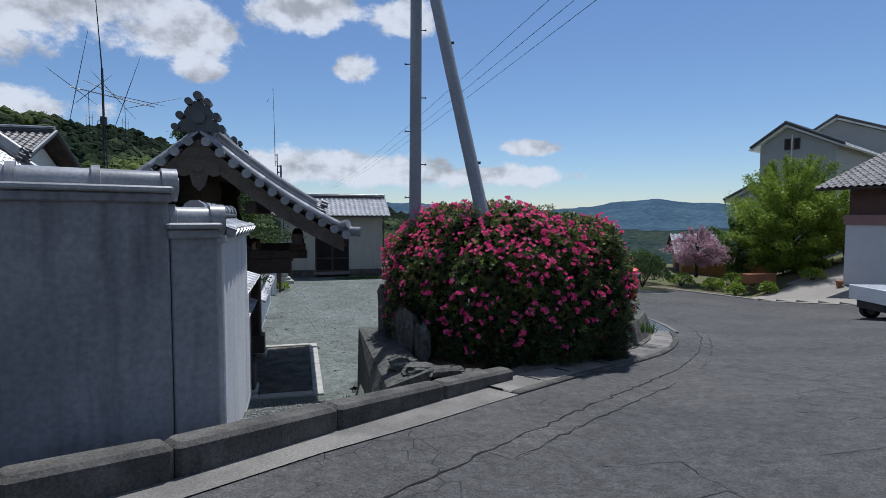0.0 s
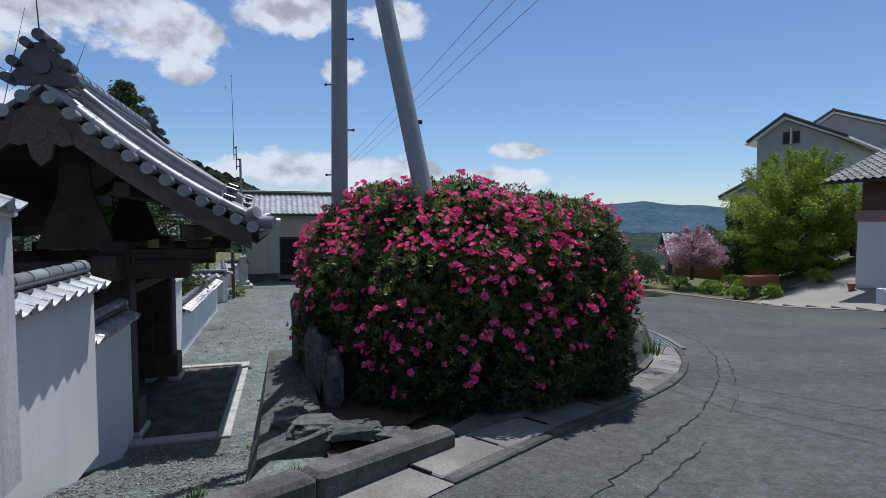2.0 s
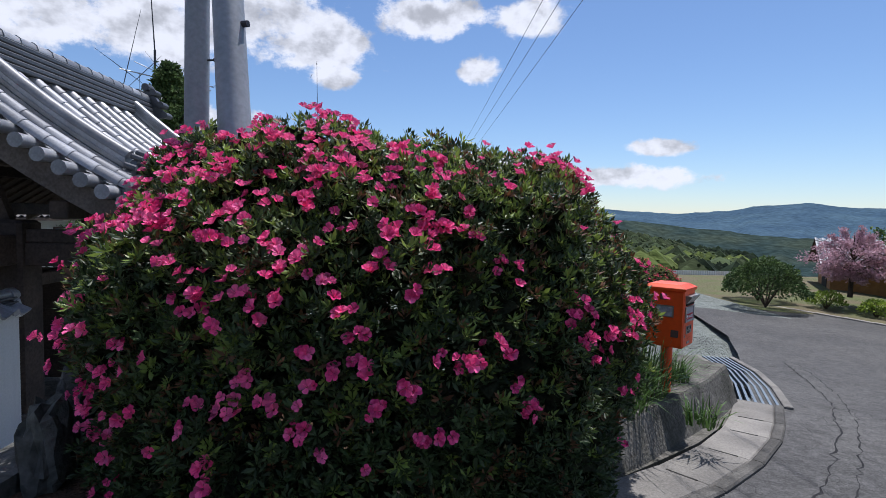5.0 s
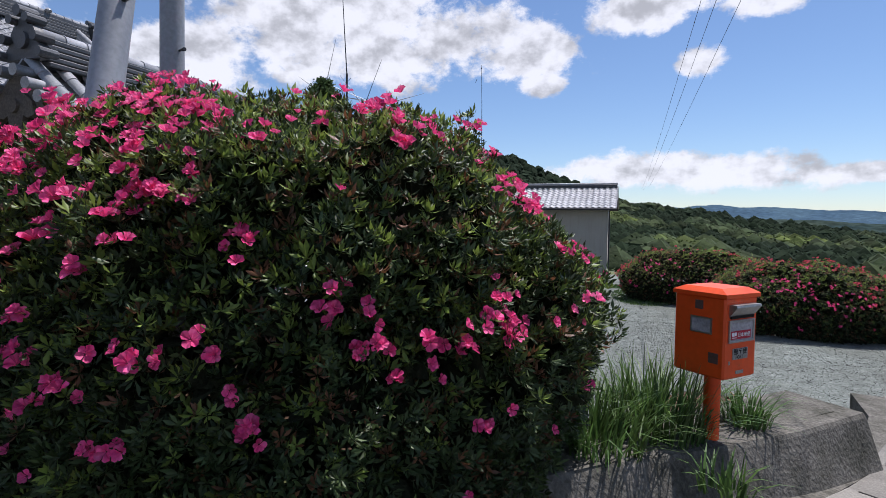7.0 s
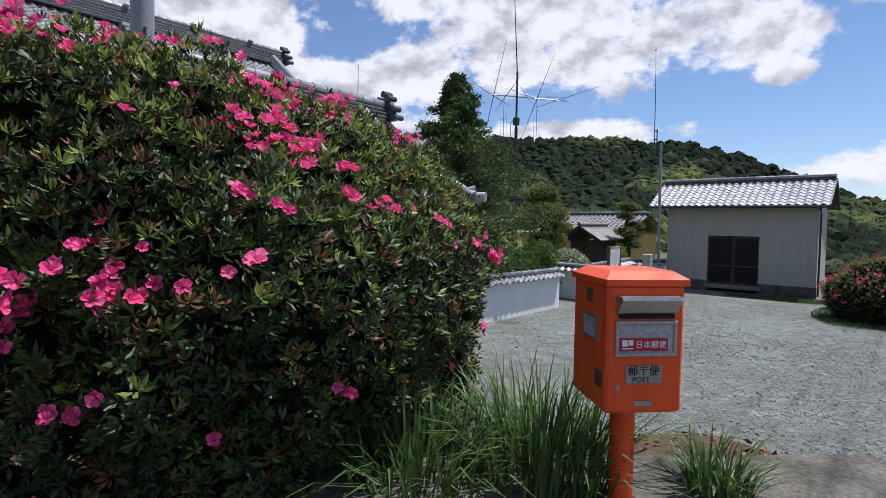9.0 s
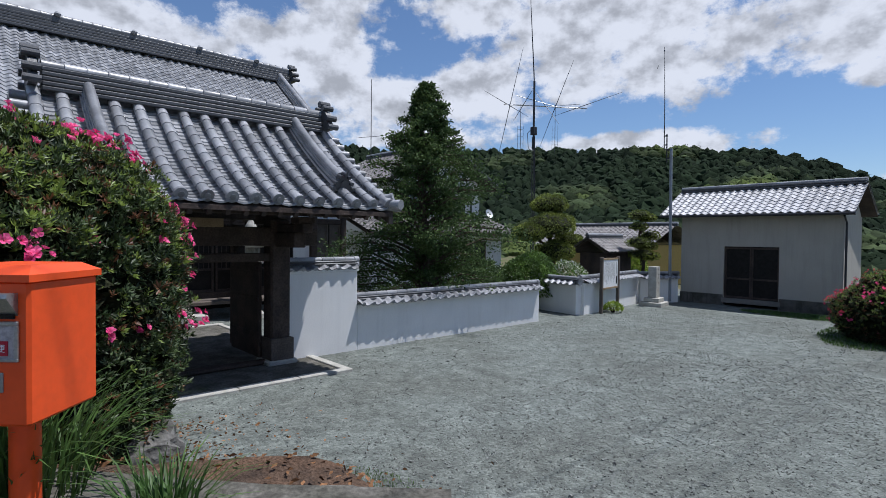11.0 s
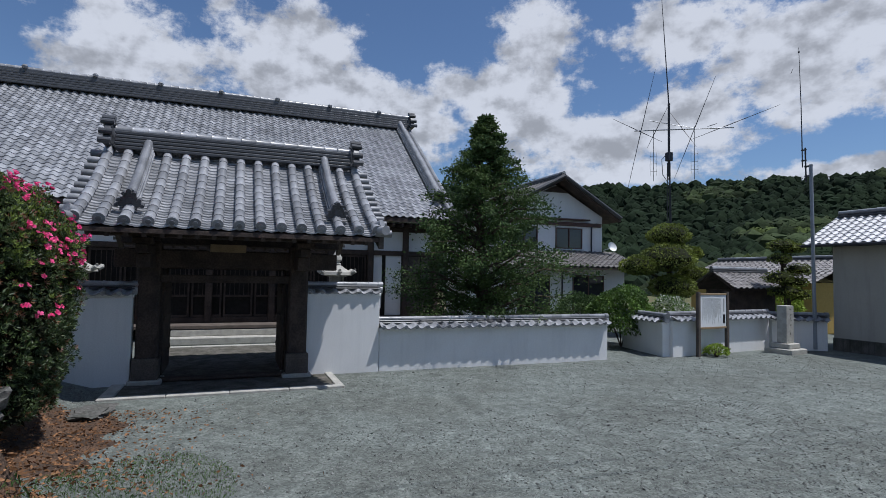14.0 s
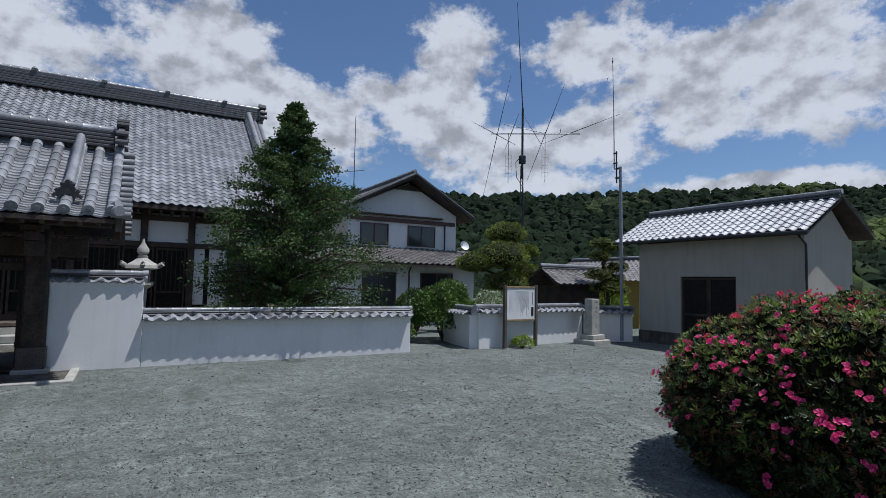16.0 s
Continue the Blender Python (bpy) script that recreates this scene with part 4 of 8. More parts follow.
def storehouse():
    x0, x1, y0, y1, ez, rz = 0.32, 5.75, 15.45, 18.1, 3.48, 4.52
    s = Solid()
    t = 0.15
    s.extrude([(x0, y0, 0), (1.97, y0, 0), (1.97, y0, 2.28), (3.85, y0, 2.28), (3.85, y0, 0), (x1, y0, 0), (x1, y0, 3.42), (x0, y0, 3.42)], (0, t, 0))
    part("front_wall", s, PLASTER_CREAM, store)
    part("back_wall", Solid().box(x0, x1, y1 - t, y1, 0.0, 3.42), PLASTER_CREAM, store)
    for x in (x0, x1 - t):
        s = Solid()
        s.extrude([(x, y0 + t, 0), (x, y1 - t, 0), (x, y1 - t, 3.42), (x, (y0 + y1) / 2, rz - 0.16), (x, y0 + t, 3.42)], (t, 0, 0))
        part("gable_wall", s, PLASTER_CREAM, store)
    for xa, xb in ((x0 - 0.02, 1.95), (3.87, x1 + 0.02)):
        s = Solid()
        s.box(xa, xb, y0 - 0.025, y0 - 0.003, 0.0, 0.42)
        part("plinth", s, CONCRETE_MOSSY, store)
    door = part("sliding_door", Solid().box(1.97, 3.85, y0 + 0.09, y0 + 0.12, 0.30, 2.28), DARK_FILL, store, "dark brown double sliding door")
    s = Solid()
    for x in (1.99, 2.86, 2.93, 3.79):
        s.box(x, x + 0.06, y0 + 0.055, y0 + 0.09, 0.30, 2.26, None, 0.004)
    for z in (0.32, 1.02, 2.18):
        s.box(2.05, 3.79, y0 + 0.06, y0 + 0.09, z, z + 0.07, None, 0.004)
    part("door_frame", s, WOOD_DARK, door)
    s = Solid()
    s.box(1.90, 3.92, y0 - 0.05, y0 + 0.13, 0.12, 0.30, None, 0.01)
    part("sill", s, CONCRETE, store)
    yr, ex0, ex1, ey = (y0 + y1) / 2, -0.32, 6.15, y0 - 0.55
    run = Vector((0, yr - ey, rz - ez))
    for e, u in ((ey, run), (2 * yr - ey, Vector((0, -run.y, run.z)))):
        a, b = Vector((ex0, e, ez)), Vector((ex1, e, ez))
        pantile_slope(store, a, b, u, run.length, 0.275, 0.235, KAWARA_STORE, 300 if e == ey else 0, (3, 15, 3.5))
    d = Solid()
    d.extrude([(ex0 + 0.03, ey + 0.03, ez - 0.06), (ex0 + 0.03, yr, rz - 0.06), (ex0 + 0.03, 2 * yr - ey - 0.03, ez - 0.06), (ex0 + 0.03, 2 * yr - ey - 0.03, ez - 0.01), (ex0 + 0.03, yr, rz - 0.01), (ex0 + 0.03, ey + 0.03, ez - 0.01)], (ex1 - ex0 - 0.06, 0, 0))
    part("roof_deck", d, WOOD_DARK, store)
    ridge_stack(store, (ex0 + 0.05, yr, rz + 0.0), (ex1 - 0.05, yr, rz + 0.0), 0.26, 0.16, KAWARA_DARK, 0.07, 2)
    s = Solid()
    s.path([(5.82, y0 - 0.40, 3.36), (5.82, y0 - 0.05, 3.15), (5.82, y0 - 0.05, 0.1)], 0.035, 8)
    s.path([(ex0, ey - 0.06, ez - 0.03), (ex1, ey - 0.06, ez - 0.05)], 0.05, 8)
    part("downpipe", s, DARKMETAL, store, smooth=True)


KAWARA_STORE = mat("pale_glazed_roof_tile", (0.42, 0.42, 0.43), 0.36, 0.5, scale=2.2, vary=0.12, fine=40, bump=0.12, rnd=0.2, base2=(0.34, 0.34, 0.35))
storehouse()


# ---- main hall ----
hall = thing("temple_hall", (-11, -5, 0), "old temple hall with broad grey tile roof and dark timber front", "temple")


def main_hall():
    ex, ez, rx, rz = -6.35, 4.32, -12.9, 9.35
    ya, yb = -20.0, 4.75
    run = Vector((rx - ex, 0, rz - ez))
    pantile_slope(hall, (ex, ya, ez), (ex, yb - 0.3, ez), run, run.length, 0.28, 0.25, KAWARA, 300, (-6.3, 2.2, 4.6))
    pantile_slope(hall, (2 * rx - ex, yb - 0.3, ez), (2 * rx - ex, ya, ez), Vector((-run.x, 0, run.z)), run.length, 0.56, 0.5, KAWARA)
    d = Solid()
    d.extrude([(ex + 0.0, ya, ez - 0.16), (rx, ya, rz - 0.12), (2 * rx - ex, ya, ez - 0.16), (2 * rx - ex, ya, ez - 0.03), (rx, ya, rz - 0.02), (ex, ya, ez - 0.03)], (0, yb - ya - 0.2, 0))
    part("roof_deck", d, WOOD_DARK, hall)
    ridge_stack(hall, (rx, ya, rz), (rx, yb - 0.1, rz), 0.55, 0.62, KAWARA_DARK, 0.12, 6)
    k = Solid()
    for i in range(10):
        k.lathe((rx + 0.15, yb - 1.6 - 2.35 * i, rz + 0.62), [(0.02, 0.0), (0.09, 0.03), (0.11, 0.10), (0.06, 0.17), (0.01, 0.19)], 10)
    part("ridge_knobs", k, KAWARA, hall, smooth=True, kind="stuff")
    demon_tile(hall, (rx, yb + 0.05, rz + 0.1), (0, 1, 0), 1.1, 1.1)
    for sg in (1, -1):
        pts = [(rx + (ex - rx) * t * sg + 0.0, yb - 0.55, rz + (ez - rz) * t + 0.12 - 0.35 * math.sin(math.pi * t) * 0.0) for t in (0.02, 0.2, 0.4, 0.6, 0.86)]
        s = Solid()
        for wd, hh in ((0.36, 0.0), (0.30, 0.10), (0.24, 0.19)):
            s.rings([[Vector(p) + Vector((0, -wd / 2, hh)), Vector(p) + Vector((0, wd / 2, hh)), Vector(p) + Vector((0, wd / 2, hh + 0.085)), Vector(p) + Vector((0, -wd / 2, hh + 0.085))] for p in pts])
        s.path([Vector(p) + Vector((0, 0, 0.30)) for p in pts], 0.11, 10)
        part("descending_ridge", s, KAWARA, hall, smooth=True)
        demon_tile(hall, Vector(pts[-1]) + Vector((sg * 0.05, 0, 0)), (sg, 0, -0.5), 0.6)
        v = Solid()
        v.path([(rx + (ex - rx) * t * sg, yb - 0.08, rz + (ez - rz) * t + 0.08) for t in (0.0, 0.5, 1.0)], 0.10, 10)
        v.path([(rx + (ex - rx) * t * sg, yb - 0.28, rz + (ez - rz) * t + 0.10) for t in (0.0, 0.5, 1.0)], 0.10, 10)
        part("verge_roll", v, KAWARA, hall, smooth=True)
    g = Solid()
    g.extrude([(-7.4, yb - 0.75, 4.2), (-18.4, yb - 0.75, 4.2), (rx, yb - 0.75, rz - 0.5)], (0, 0.2, 0))
    part("gable_wall", g, PLASTER, hall)
    # front wall in bays
    fx = -7.25
    ys = [4.1, 2.9, 1.55, 0.1, -1.9, -3.9, -5.9, -7.9, -9.9]
    for y in ys:
        s = Solid()
        s.box(fx - 0.12, fx + 0.12, y - 0.11, y + 0.11, 0.5, 4.2, None, 0.02)
        part("pillar", s, WOOD_DARK, hall)
    for z in (0.55, 2.95, 3.85):
        s = Solid()
        s.box(fx - 0.08, fx + 0.08, -12, 4.2, z, z + 0.18, None, 0.01)
        part("rail", s, WOOD_DARK, hall)
    s = Solid()
    s.box(fx - 0.05, fx + 0.0, -12, 4.0, 3.1, 4.1)
    s.box(fx - 0.05, fx + 0.0, 2.15, 2.75, 0.73, 3.0)
    s.box(fx - 0.05, fx + 0.0, 1.66, 2.0, 1.0, 2.95)
    part("white_panel", s, PLASTER, hall)
    # flat backing sheet, the hall's interior shade put into its colour
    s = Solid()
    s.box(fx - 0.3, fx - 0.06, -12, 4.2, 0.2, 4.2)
    part("dark_back", s, DARK_FILL, hall, "near-black sheet behind the lattice doors with the interior's shade painted in")
    for i in range(9):
        y = 1.4 - 0.98 * i
        s = Solid()
        for q in (0, 0.86):
            s.box(fx - 0.02, fx + 0.03, y - q - 0.06, y - q, 0.74, 2.94)
        for z in (0.74, 1.4, 2.86):
            s.box(fx - 0.015, fx + 0.025, y - 0.88, y, z, z + 0.07)
        for q in range(1, 6):
            s.box(fx - 0.01, fx + 0.01, y - 0.145 * q - 0.01, y - 0.145 * q + 0.01, 1.45, 2.88)
        part("lattice_door", s, WOOD_DARK, hall)
    for y in (3.02, 3.54):
        s = Solid()
        s.box(fx - 0.03, fx - 0.01, y, y + 0.46, 0.74, 2.94)
        for q in (0.0, 0.40):
            s.box(fx - 0.008, fx + 0.03, y + q, y + q + 0.06, 0.74, 2.94)
        for z in (0.74, 1.3, 2.1, 2.87):
            s.box(fx - 0.008, fx + 0.025, y + 0.065, y + 0.395, z, z + 0.07)
        part("boarded_door", s, WOOD_GREY, hall, "grey-brown boarded sliding door")
    s = Solid()
    s.box(fx + 0.1, -6.2, -12, 4.3, 0.45, 0.55, None, 0.01)
    part("veranda", s, WOOD_GREY, hall)
    s = Solid()
    s.box(-6.7, -5.75, -5.2, -1.2, 0.0, 0.22, None, 0.02)
    s.box(-7.0, -6.2, -4.9, -1.5, 0.22, 0.42, None, 0.02)
    part("stone_step", s, STONE, hall)
    s = Solid()
    for i in range(60):
        y = -15 + i * 0.33
        s.box(ex - 1.2, ex - 0.05, y, y + 0.07, ez - 0.32 + 0.0, ez - 0.20)
    part("rafter_ends", s, WOOD_DARK, hall, kind="stuff")


main_hall()

# ---- two-storey house behind the garden ----
house = thing("dwelling_house", (-11, 11, 0), "two-storey white house with grey tile roofs and a front gable", "house")


def window(parent, x, y0, y1, z0, z1, material=None, axis="x", name="window"):
    """A sliding window set in a wall that faces +x (or -y)."""
    def bx(s, u0, u1, v0, v1, a, b, bevel=0.0):
        if axis == "x":
            return s.box(x + v0, x + v1, u0, u1, a, b, None, bevel)
        return s.box(u0, u1, x - v1, x - v0, a, b, None, bevel)
    w = part(name, bx(Solid(), y0, y1, 0.0, 0.02, z0, z1), material or GLASS, parent, "dark sliding window")
    s = Solid()
    mid = (y0 + y1) / 2
    for u in (y0, mid - 0.03, y1 - 0.05):
        bx(s, u, u + 0.05, 0.02, 0.06, z0, z1, 0.004)
    for z in (z0, z1 - 0.05):
        bx(s, y0 + 0.052, y1 - 0.052, 0.02, 0.055, z, z + 0.05, 0.004)
    part("window_frame", s, BROWNPAINT, w)
    s = Solid()
    bx(s, y0 - 0.05, y1 + 0.05, 0.0, 0.12, z0 - 0.07, z0 - 0.01, 0.006)
    part("sill", s, ALU, w)
    return w


def dwelling():
    fx, ya, yb = -9.6, 8.6, 14.3
    bx = -16.0
    ez, apex, ry = 5.15, 6.92, 11.6
    s = Solid()
    s.box(bx, fx, ya, yb, 0.0, ez)
    s.extrude([(fx, ya, ez), (fx, yb, ez), (fx, yb, ez + 0.1), (fx, ry, apex - 0.25), (fx, ya, ez + 0.1)], (bx - fx, 0, 0))
    part("wall", s, PLASTER, house)
    for sg, y in ((1, ya - 0.55), (-1, yb + 0.55)):
        zz = ez - 0.05
        run = Vector((0, ry - y, apex - zz))
        pantile_slope(house, (fx + 0.75, y, zz) if sg > 0 else (bx, y, zz), (bx, y, zz) if sg > 0 else (fx + 0.75, y, zz), run, run.length, 0.29, 0.26, KAWARA_BROWN)
        d = Solid()
        d.extrude([(bx, y, zz - 0.12), (bx, ry, apex - 0.12), (bx, ry, apex - 0.01), (bx, y, zz - 0.01)], (fx + 0.72 - bx, 0, 0))
        part("roof_deck", d, WOOD_DARK, house)
        v = Solid()
        v.path([(fx + 0.75, y, zz + 0.06), (fx + 0.75, ry, apex + 0.06)], 0.09, 8)
        part("verge_roll", v, KAWARA_DARK, house, smooth=True)
    ridge_stack(house, (fx + 0.7, ry, apex), (bx, ry, apex), 0.28, 0.2, KAWARA_DARK, 0.08, 3)
    s = Solid()
    s.extrude([(fx + 0.02, ry - 0.75, apex - 0.62), (fx + 0.02, ry + 0.75, apex - 0.62), (fx + 0.02, ry, apex - 0.3)], (0.05, 0, 0))
    part("gable_vent", s, WOOD_DARK, house)
    s = Solid()
    s.box(fx, fx + 0.12, ya + 0.1, yb - 0.1, 4.72, 4.9, None, 0.02)
    s.box(fx, fx + 0.30, ya + 0.2, yb - 0.9, 5.0, 5.06, None, 0.01)
    part("fascia", s, BROWNPAINT, house)
    window(house, fx, 11.6, 13.1, 3.62, 4.62)
    window(house, fx, 9.2, 10.6, 3.62, 4.62)
    # ground floor bay with its own roof
    lx = -8.2
    s = Solid()
    s.box(fx, lx, ya - 2.2, yb + 0.2, 0.0, 2.75)
    part("ground_floor_wall", s, PLASTER, house)
    run = Vector((fx - lx - 0.75, 0, 0.78))
    pantile_slope(house, (lx + 0.75, ya - 2.7, 2.72), (lx + 0.75, yb + 0.7, 2.72), run, run.length, 0.29, 0.26, KAWARA_BROWN)
    d = Solid()
    d.extrude([(lx + 0.75, ya - 2.7, 2.6), (fx, ya - 2.7, 3.38), (fx, ya - 2.7, 3.48), (lx + 0.75, ya - 2.7, 2.7)], (0, yb - ya + 3.4, 0))
    part("lower_roof_deck", d, WOOD_DARK, house)
    window(house, lx, 11.6, 13.3, 0.75, 2.35)
    window(house, lx, 8.8, 10.4, 0.45, 2.35)
    s = Solid()
    s.path([(lx + 0.1, 11.1, 2.62), (lx + 0.1, 11.0, 2.4), (lx + 0.1, 11.0, 0.1)], 0.04, 8)
    s.path([(fx + 0.1, 13.9, 4.9), (fx + 0.1, 13.6, 4.7), (fx + 0.1, 13.6, 3.5)], 0.04, 8)
    part("downpipe", s, DARKMETAL, house, smooth=True)
    s = Solid()
    s.lathe((0, 0, 0), [(0.02, -0.06), (0.14, -0.03), (0.24, 0.05), (0.245, 0.06), (0.13, -0.01), (0.01, -0.04)], 14)
    for i, v in enumerate(s.v):
        q = Matrix.Translation((fx + 0.5, 14.5, 3.75)) @ Matrix.Rotation(radians(65), 4, "Y") @ Vector(v)
        s.v[i] = tuple(q)
    s.path([(fx + 0.1, 14.3, 3.6), (fx + 0.48, 14.5, 3.72)], 0.02, 6)
    part("satellite_dish", s, WHITE, house, "small white satellite dish", smooth=True)


dwelling()
house.location.y -= 0.5


def roof_aerial():
    ob = thing("roof_aerial", (-14.0, 9.97, 4.50), "thin television aerial mast above the house roof", "antenna")
    x, y, z0, z1 = -14.0, 9.97, 4.50, 10.92
    part("mast", Solid().path([(x, y, z0), (x, y, z1)], [0.03, 0.018], 6), DARKMETAL, ob)
    z = z0 + (z1 - z0) * 0.52
    part("boom", Solid().path([(x, y - 0.75, z - 0.12), (x, y + 0.55, z + 0.14)], 0.018, 5), DARKMETAL, ob)
    for i in range(6):
        c = Vector((x, y - 0.65 + 0.22 * i, z - 0.10 + 0.044 * i))
        part("rod", Solid().path([c - Vector((0.28, 0.1, 0)), c + Vector((0.28, 0.1, 0))], 0.008, 4), ALU, ob)
    part("boom", Solid().path([(x - 0.3, y - 0.5, z0 + 0.9), (x + 0.3, y + 0.6, z0 + 0.9)], 0.014, 5), DARKMETAL, ob)


roof_aerial()

# small tiled garden gate and a far low roof
sg = thing("garden_gatehouse", (-3.2, 15.3, 0), "small dark timber gatehouse with a grey tile roof", "gatehouse")


def garden_gatehouse():
    x0, x1, y0, y1, ez, rz = -3.9, -2.1, 13.7, 16.6, 1.95, 2.55
    xm = (x0 + x1) / 2
    for a, b, u in (((x1 + 0.1, y0, ez), (x1 + 0.1, y1, ez), Vector((xm - x1 - 0.1, 0, rz - ez))), ((x0 - 0.1, y1, ez), (x0 - 0.1, y0, ez), Vector((xm - x0 + 0.1, 0, rz - ez)))):
        pantile_slope(sg, a, b, u, u.length, 0.28, 0.24, KAWARA_BROWN)
    ridge_stack(sg, (xm, y0, rz), (xm, y1, rz), 0.22, 0.14, KAWARA_DARK, 0.07, 2)
    s = Solid()
    s.extrude([(x1 + 0.05, y0 + 0.05, ez - 0.08), (xm, y0 + 0.05, rz - 0.08), (x0 - 0.05, y0 + 0.05, ez - 0.08), (x0 - 0.05, y0 + 0.05, ez - 0.01), (xm, y0 + 0.05, rz - 0.01), (x1 + 0.05, y0 + 0.05, ez - 0.01)], (0, y1 - y0 - 0.1, 0))
    part("roof_deck", s, WOOD_DARK, sg)
    s = Solid()
    s.box(x0 + 0.3, x1 - 0.2, y0 + 0.4, y1 - 0.4, 0, ez - 0.05)
    part("boarded_wall", s, WOOD_DARK, sg)


garden_gatehouse()
fr = thing("outbuilding", (-7, 21, 0), "low ochre-walled outbuilding with a brown tile roof", "outbuilding")
s = Solid()
s.box(-10, -3.5, 20.0, 25.0, 0.0, 2.2)
part("wall", s, mat("ochre_render", (0.42, 0.30, 0.10), 0.9, 0.2, vary=0.1), fr)
run = Vector((0, 2.9, 1.1))
pantile_slope(fr, (-10.4, 19.5, 2.15), (-3.0, 19.5, 2.15), run, run.length, 0.3, 0.28, KAWARA_BROWN)
pantile_slope(fr, (-3.0, 25.4, 2.15), (-10.4, 25.4, 2.15), Vector((0, -2.9, 1.1)), run.length, 0.6, 0.56, KAWARA_BROWN)
ridge_stack(fr, (-10.4, 22.45, 3.25), (-3.0, 22.45, 3.25), 0.24, 0.16, KAWARA_DARK, 0.07, 2)


# ---- planted bank, kerbs and gutter ----
def bank():
    # concrete retaining wall along the road, battered face, broad top
    top = [(3.75, -9.45), (5.6, -8.10), (6.62, -7.20), (7.25, -6.56), (8.0, -5.82), (8.62, -5.12)]
    tz = [1.38, 1.41, 1.40, 1.33, 1.29, 1.27]
    s = Solid()
    ring = []
    for i, (x, y) in enumerate(top):
        d = (Vector(top[min(i + 1, 5)]) - Vector(top[max(i - 1, 0)])).normalized()
        o = Vector((d.y, -d.x))
        a, b, c2 = Vector((x, y)), Vector((x, y)) + o * 0.22, Vector((x, y)) - o * (0.28 if i < 2 else 0.62)
        zb = road_z(x, y) - 0.15
        ring.append([(a.x, a.y, tz[i]), (a.x + o.x * 0.02, a.y + o.y * 0.02, tz[i] - 0.03), (b.x, b.y, zb), (c2.x, c2.y, zb), (c2.x, c2.y, tz[i] + 0.015)])
    s.rings(ring)
    solo("retaining_wall", s, CONCRETE_MOSSY, "low stained concrete retaining wall around the planted bank", "wall", kind="structure")
    s = Solid()
    s.extrude([(6.85, -6.7, 0.02), (7.3, -6.3, 0.02), (8.0, -5.6, 0.02), (8.38, -5.22, 0.02), (8.28, -5.06, 0.02), (8.1, -4.97, 0.02), (7.8, -5.05, 0.02), (7.5, -5.42, 0.02), (7.12, -5.85, 0.02), (6.85, -6.25, 0.02)], (0, 0, 1.265))
    solo("bank_slab", s, CONCRETE_MOSSY, "rough concrete slab on top of the bank around the post box", "paving", kind="structure")
    # concrete apron between the wall's foot and the gutter
    s = Solid()
    far = [(5.72, -8.0), (6.72, -7.15), (7.42, -6.52), (8.14, -5.82), (8.72, -5.15), (8.95, -4.2), (9.35, -3.2), (9.6, -1.9)]
    near = [(5.3, -8.5), (6.5, -7.53), (7.43, -6.75), (8.07, -6.1), (8.83, -5.03), (9.42, -3.98), (9.86, -3.03), (10.08, -1.85)]
    top = [[(x, y, road_z(x, y) + 0.012) for x, y in q] for q in (near, far)]
    low = [[(x, y, z - 0.35) for x, y, z in q] for q in top]
    s.rings([[a, b, c, d] for a, b, c, d in zip(top[0], top[1], low[1], low[0])])
    solo("drain_apron", s, CONCRETE_MOSSY, "stained concrete apron between the bank and the drain", "paving", kind="structure")
    # sloping concrete cheek beside the way down to the gate
    s = Solid()
    a = [(2.10, -6.05, 1.42), (2.55, -6.05, 1.42), (2.62, -9.25, 1.50), (2.10, -9.25, 1.34)]
    s.add([(2.06, -6.05, -0.1), (2.6, -6.05, -0.1), (2.75, -9.3, 1.0), (1.98, -9.3, 1.0), *a], [(3, 2, 1, 0), (4, 5, 6, 7), (0, 1, 5, 4), (1, 2, 6, 5), (2, 3, 7, 6), (3, 0, 4, 7)])
    solo("side_retaining_wall", s, STONE_DARK, "dark mossy concrete wall holding the bank beside the gate", "wall", kind="structure")


bank()


def kerb():
    pts = resample([(-1.6, -13.3), (-0.37, -12.46), (0.35, -12.0), (1.39, -11.21), (2.5, -10.4), (3.56, -9.65)], 0.9)
    k = thing("kerb", (1.4, -11, 1.6), "long rounded concrete kerb wall at the road edge", "kerb", kind="structure")
    for (x0, y0), (x1, y1) in zip(pts[:-1], pts[1:]):
        d = Vector((x1 - x0, y1 - y0, 0))
        L = d.length
        d.normalize()
        z0, z1 = 2.02 - x0 * 0.125, 2.02 - x1 * 0.125
        zs = (z1 - z0) / L
        m = Matrix((d, Vector((-d.y, d.x, 0)), Vector((0, 0, 1)))).transposed().to_4x4()
        m.translation = (x0, y0, 0)
        s = Solid()
        s.box(0.004, L - 0.004, -0.01, 0.21, 1.2, z0, m, 0.03)
        s.v = [(x, y, z + zs * ((Vector((x, y, 0)) - Vector((x0, y0, 0))).dot(d)) * (1 if z > 1.4 else 0)) for x, y, z in s.v]
        part("kerb_stone", s, KERB, k)


kerb()


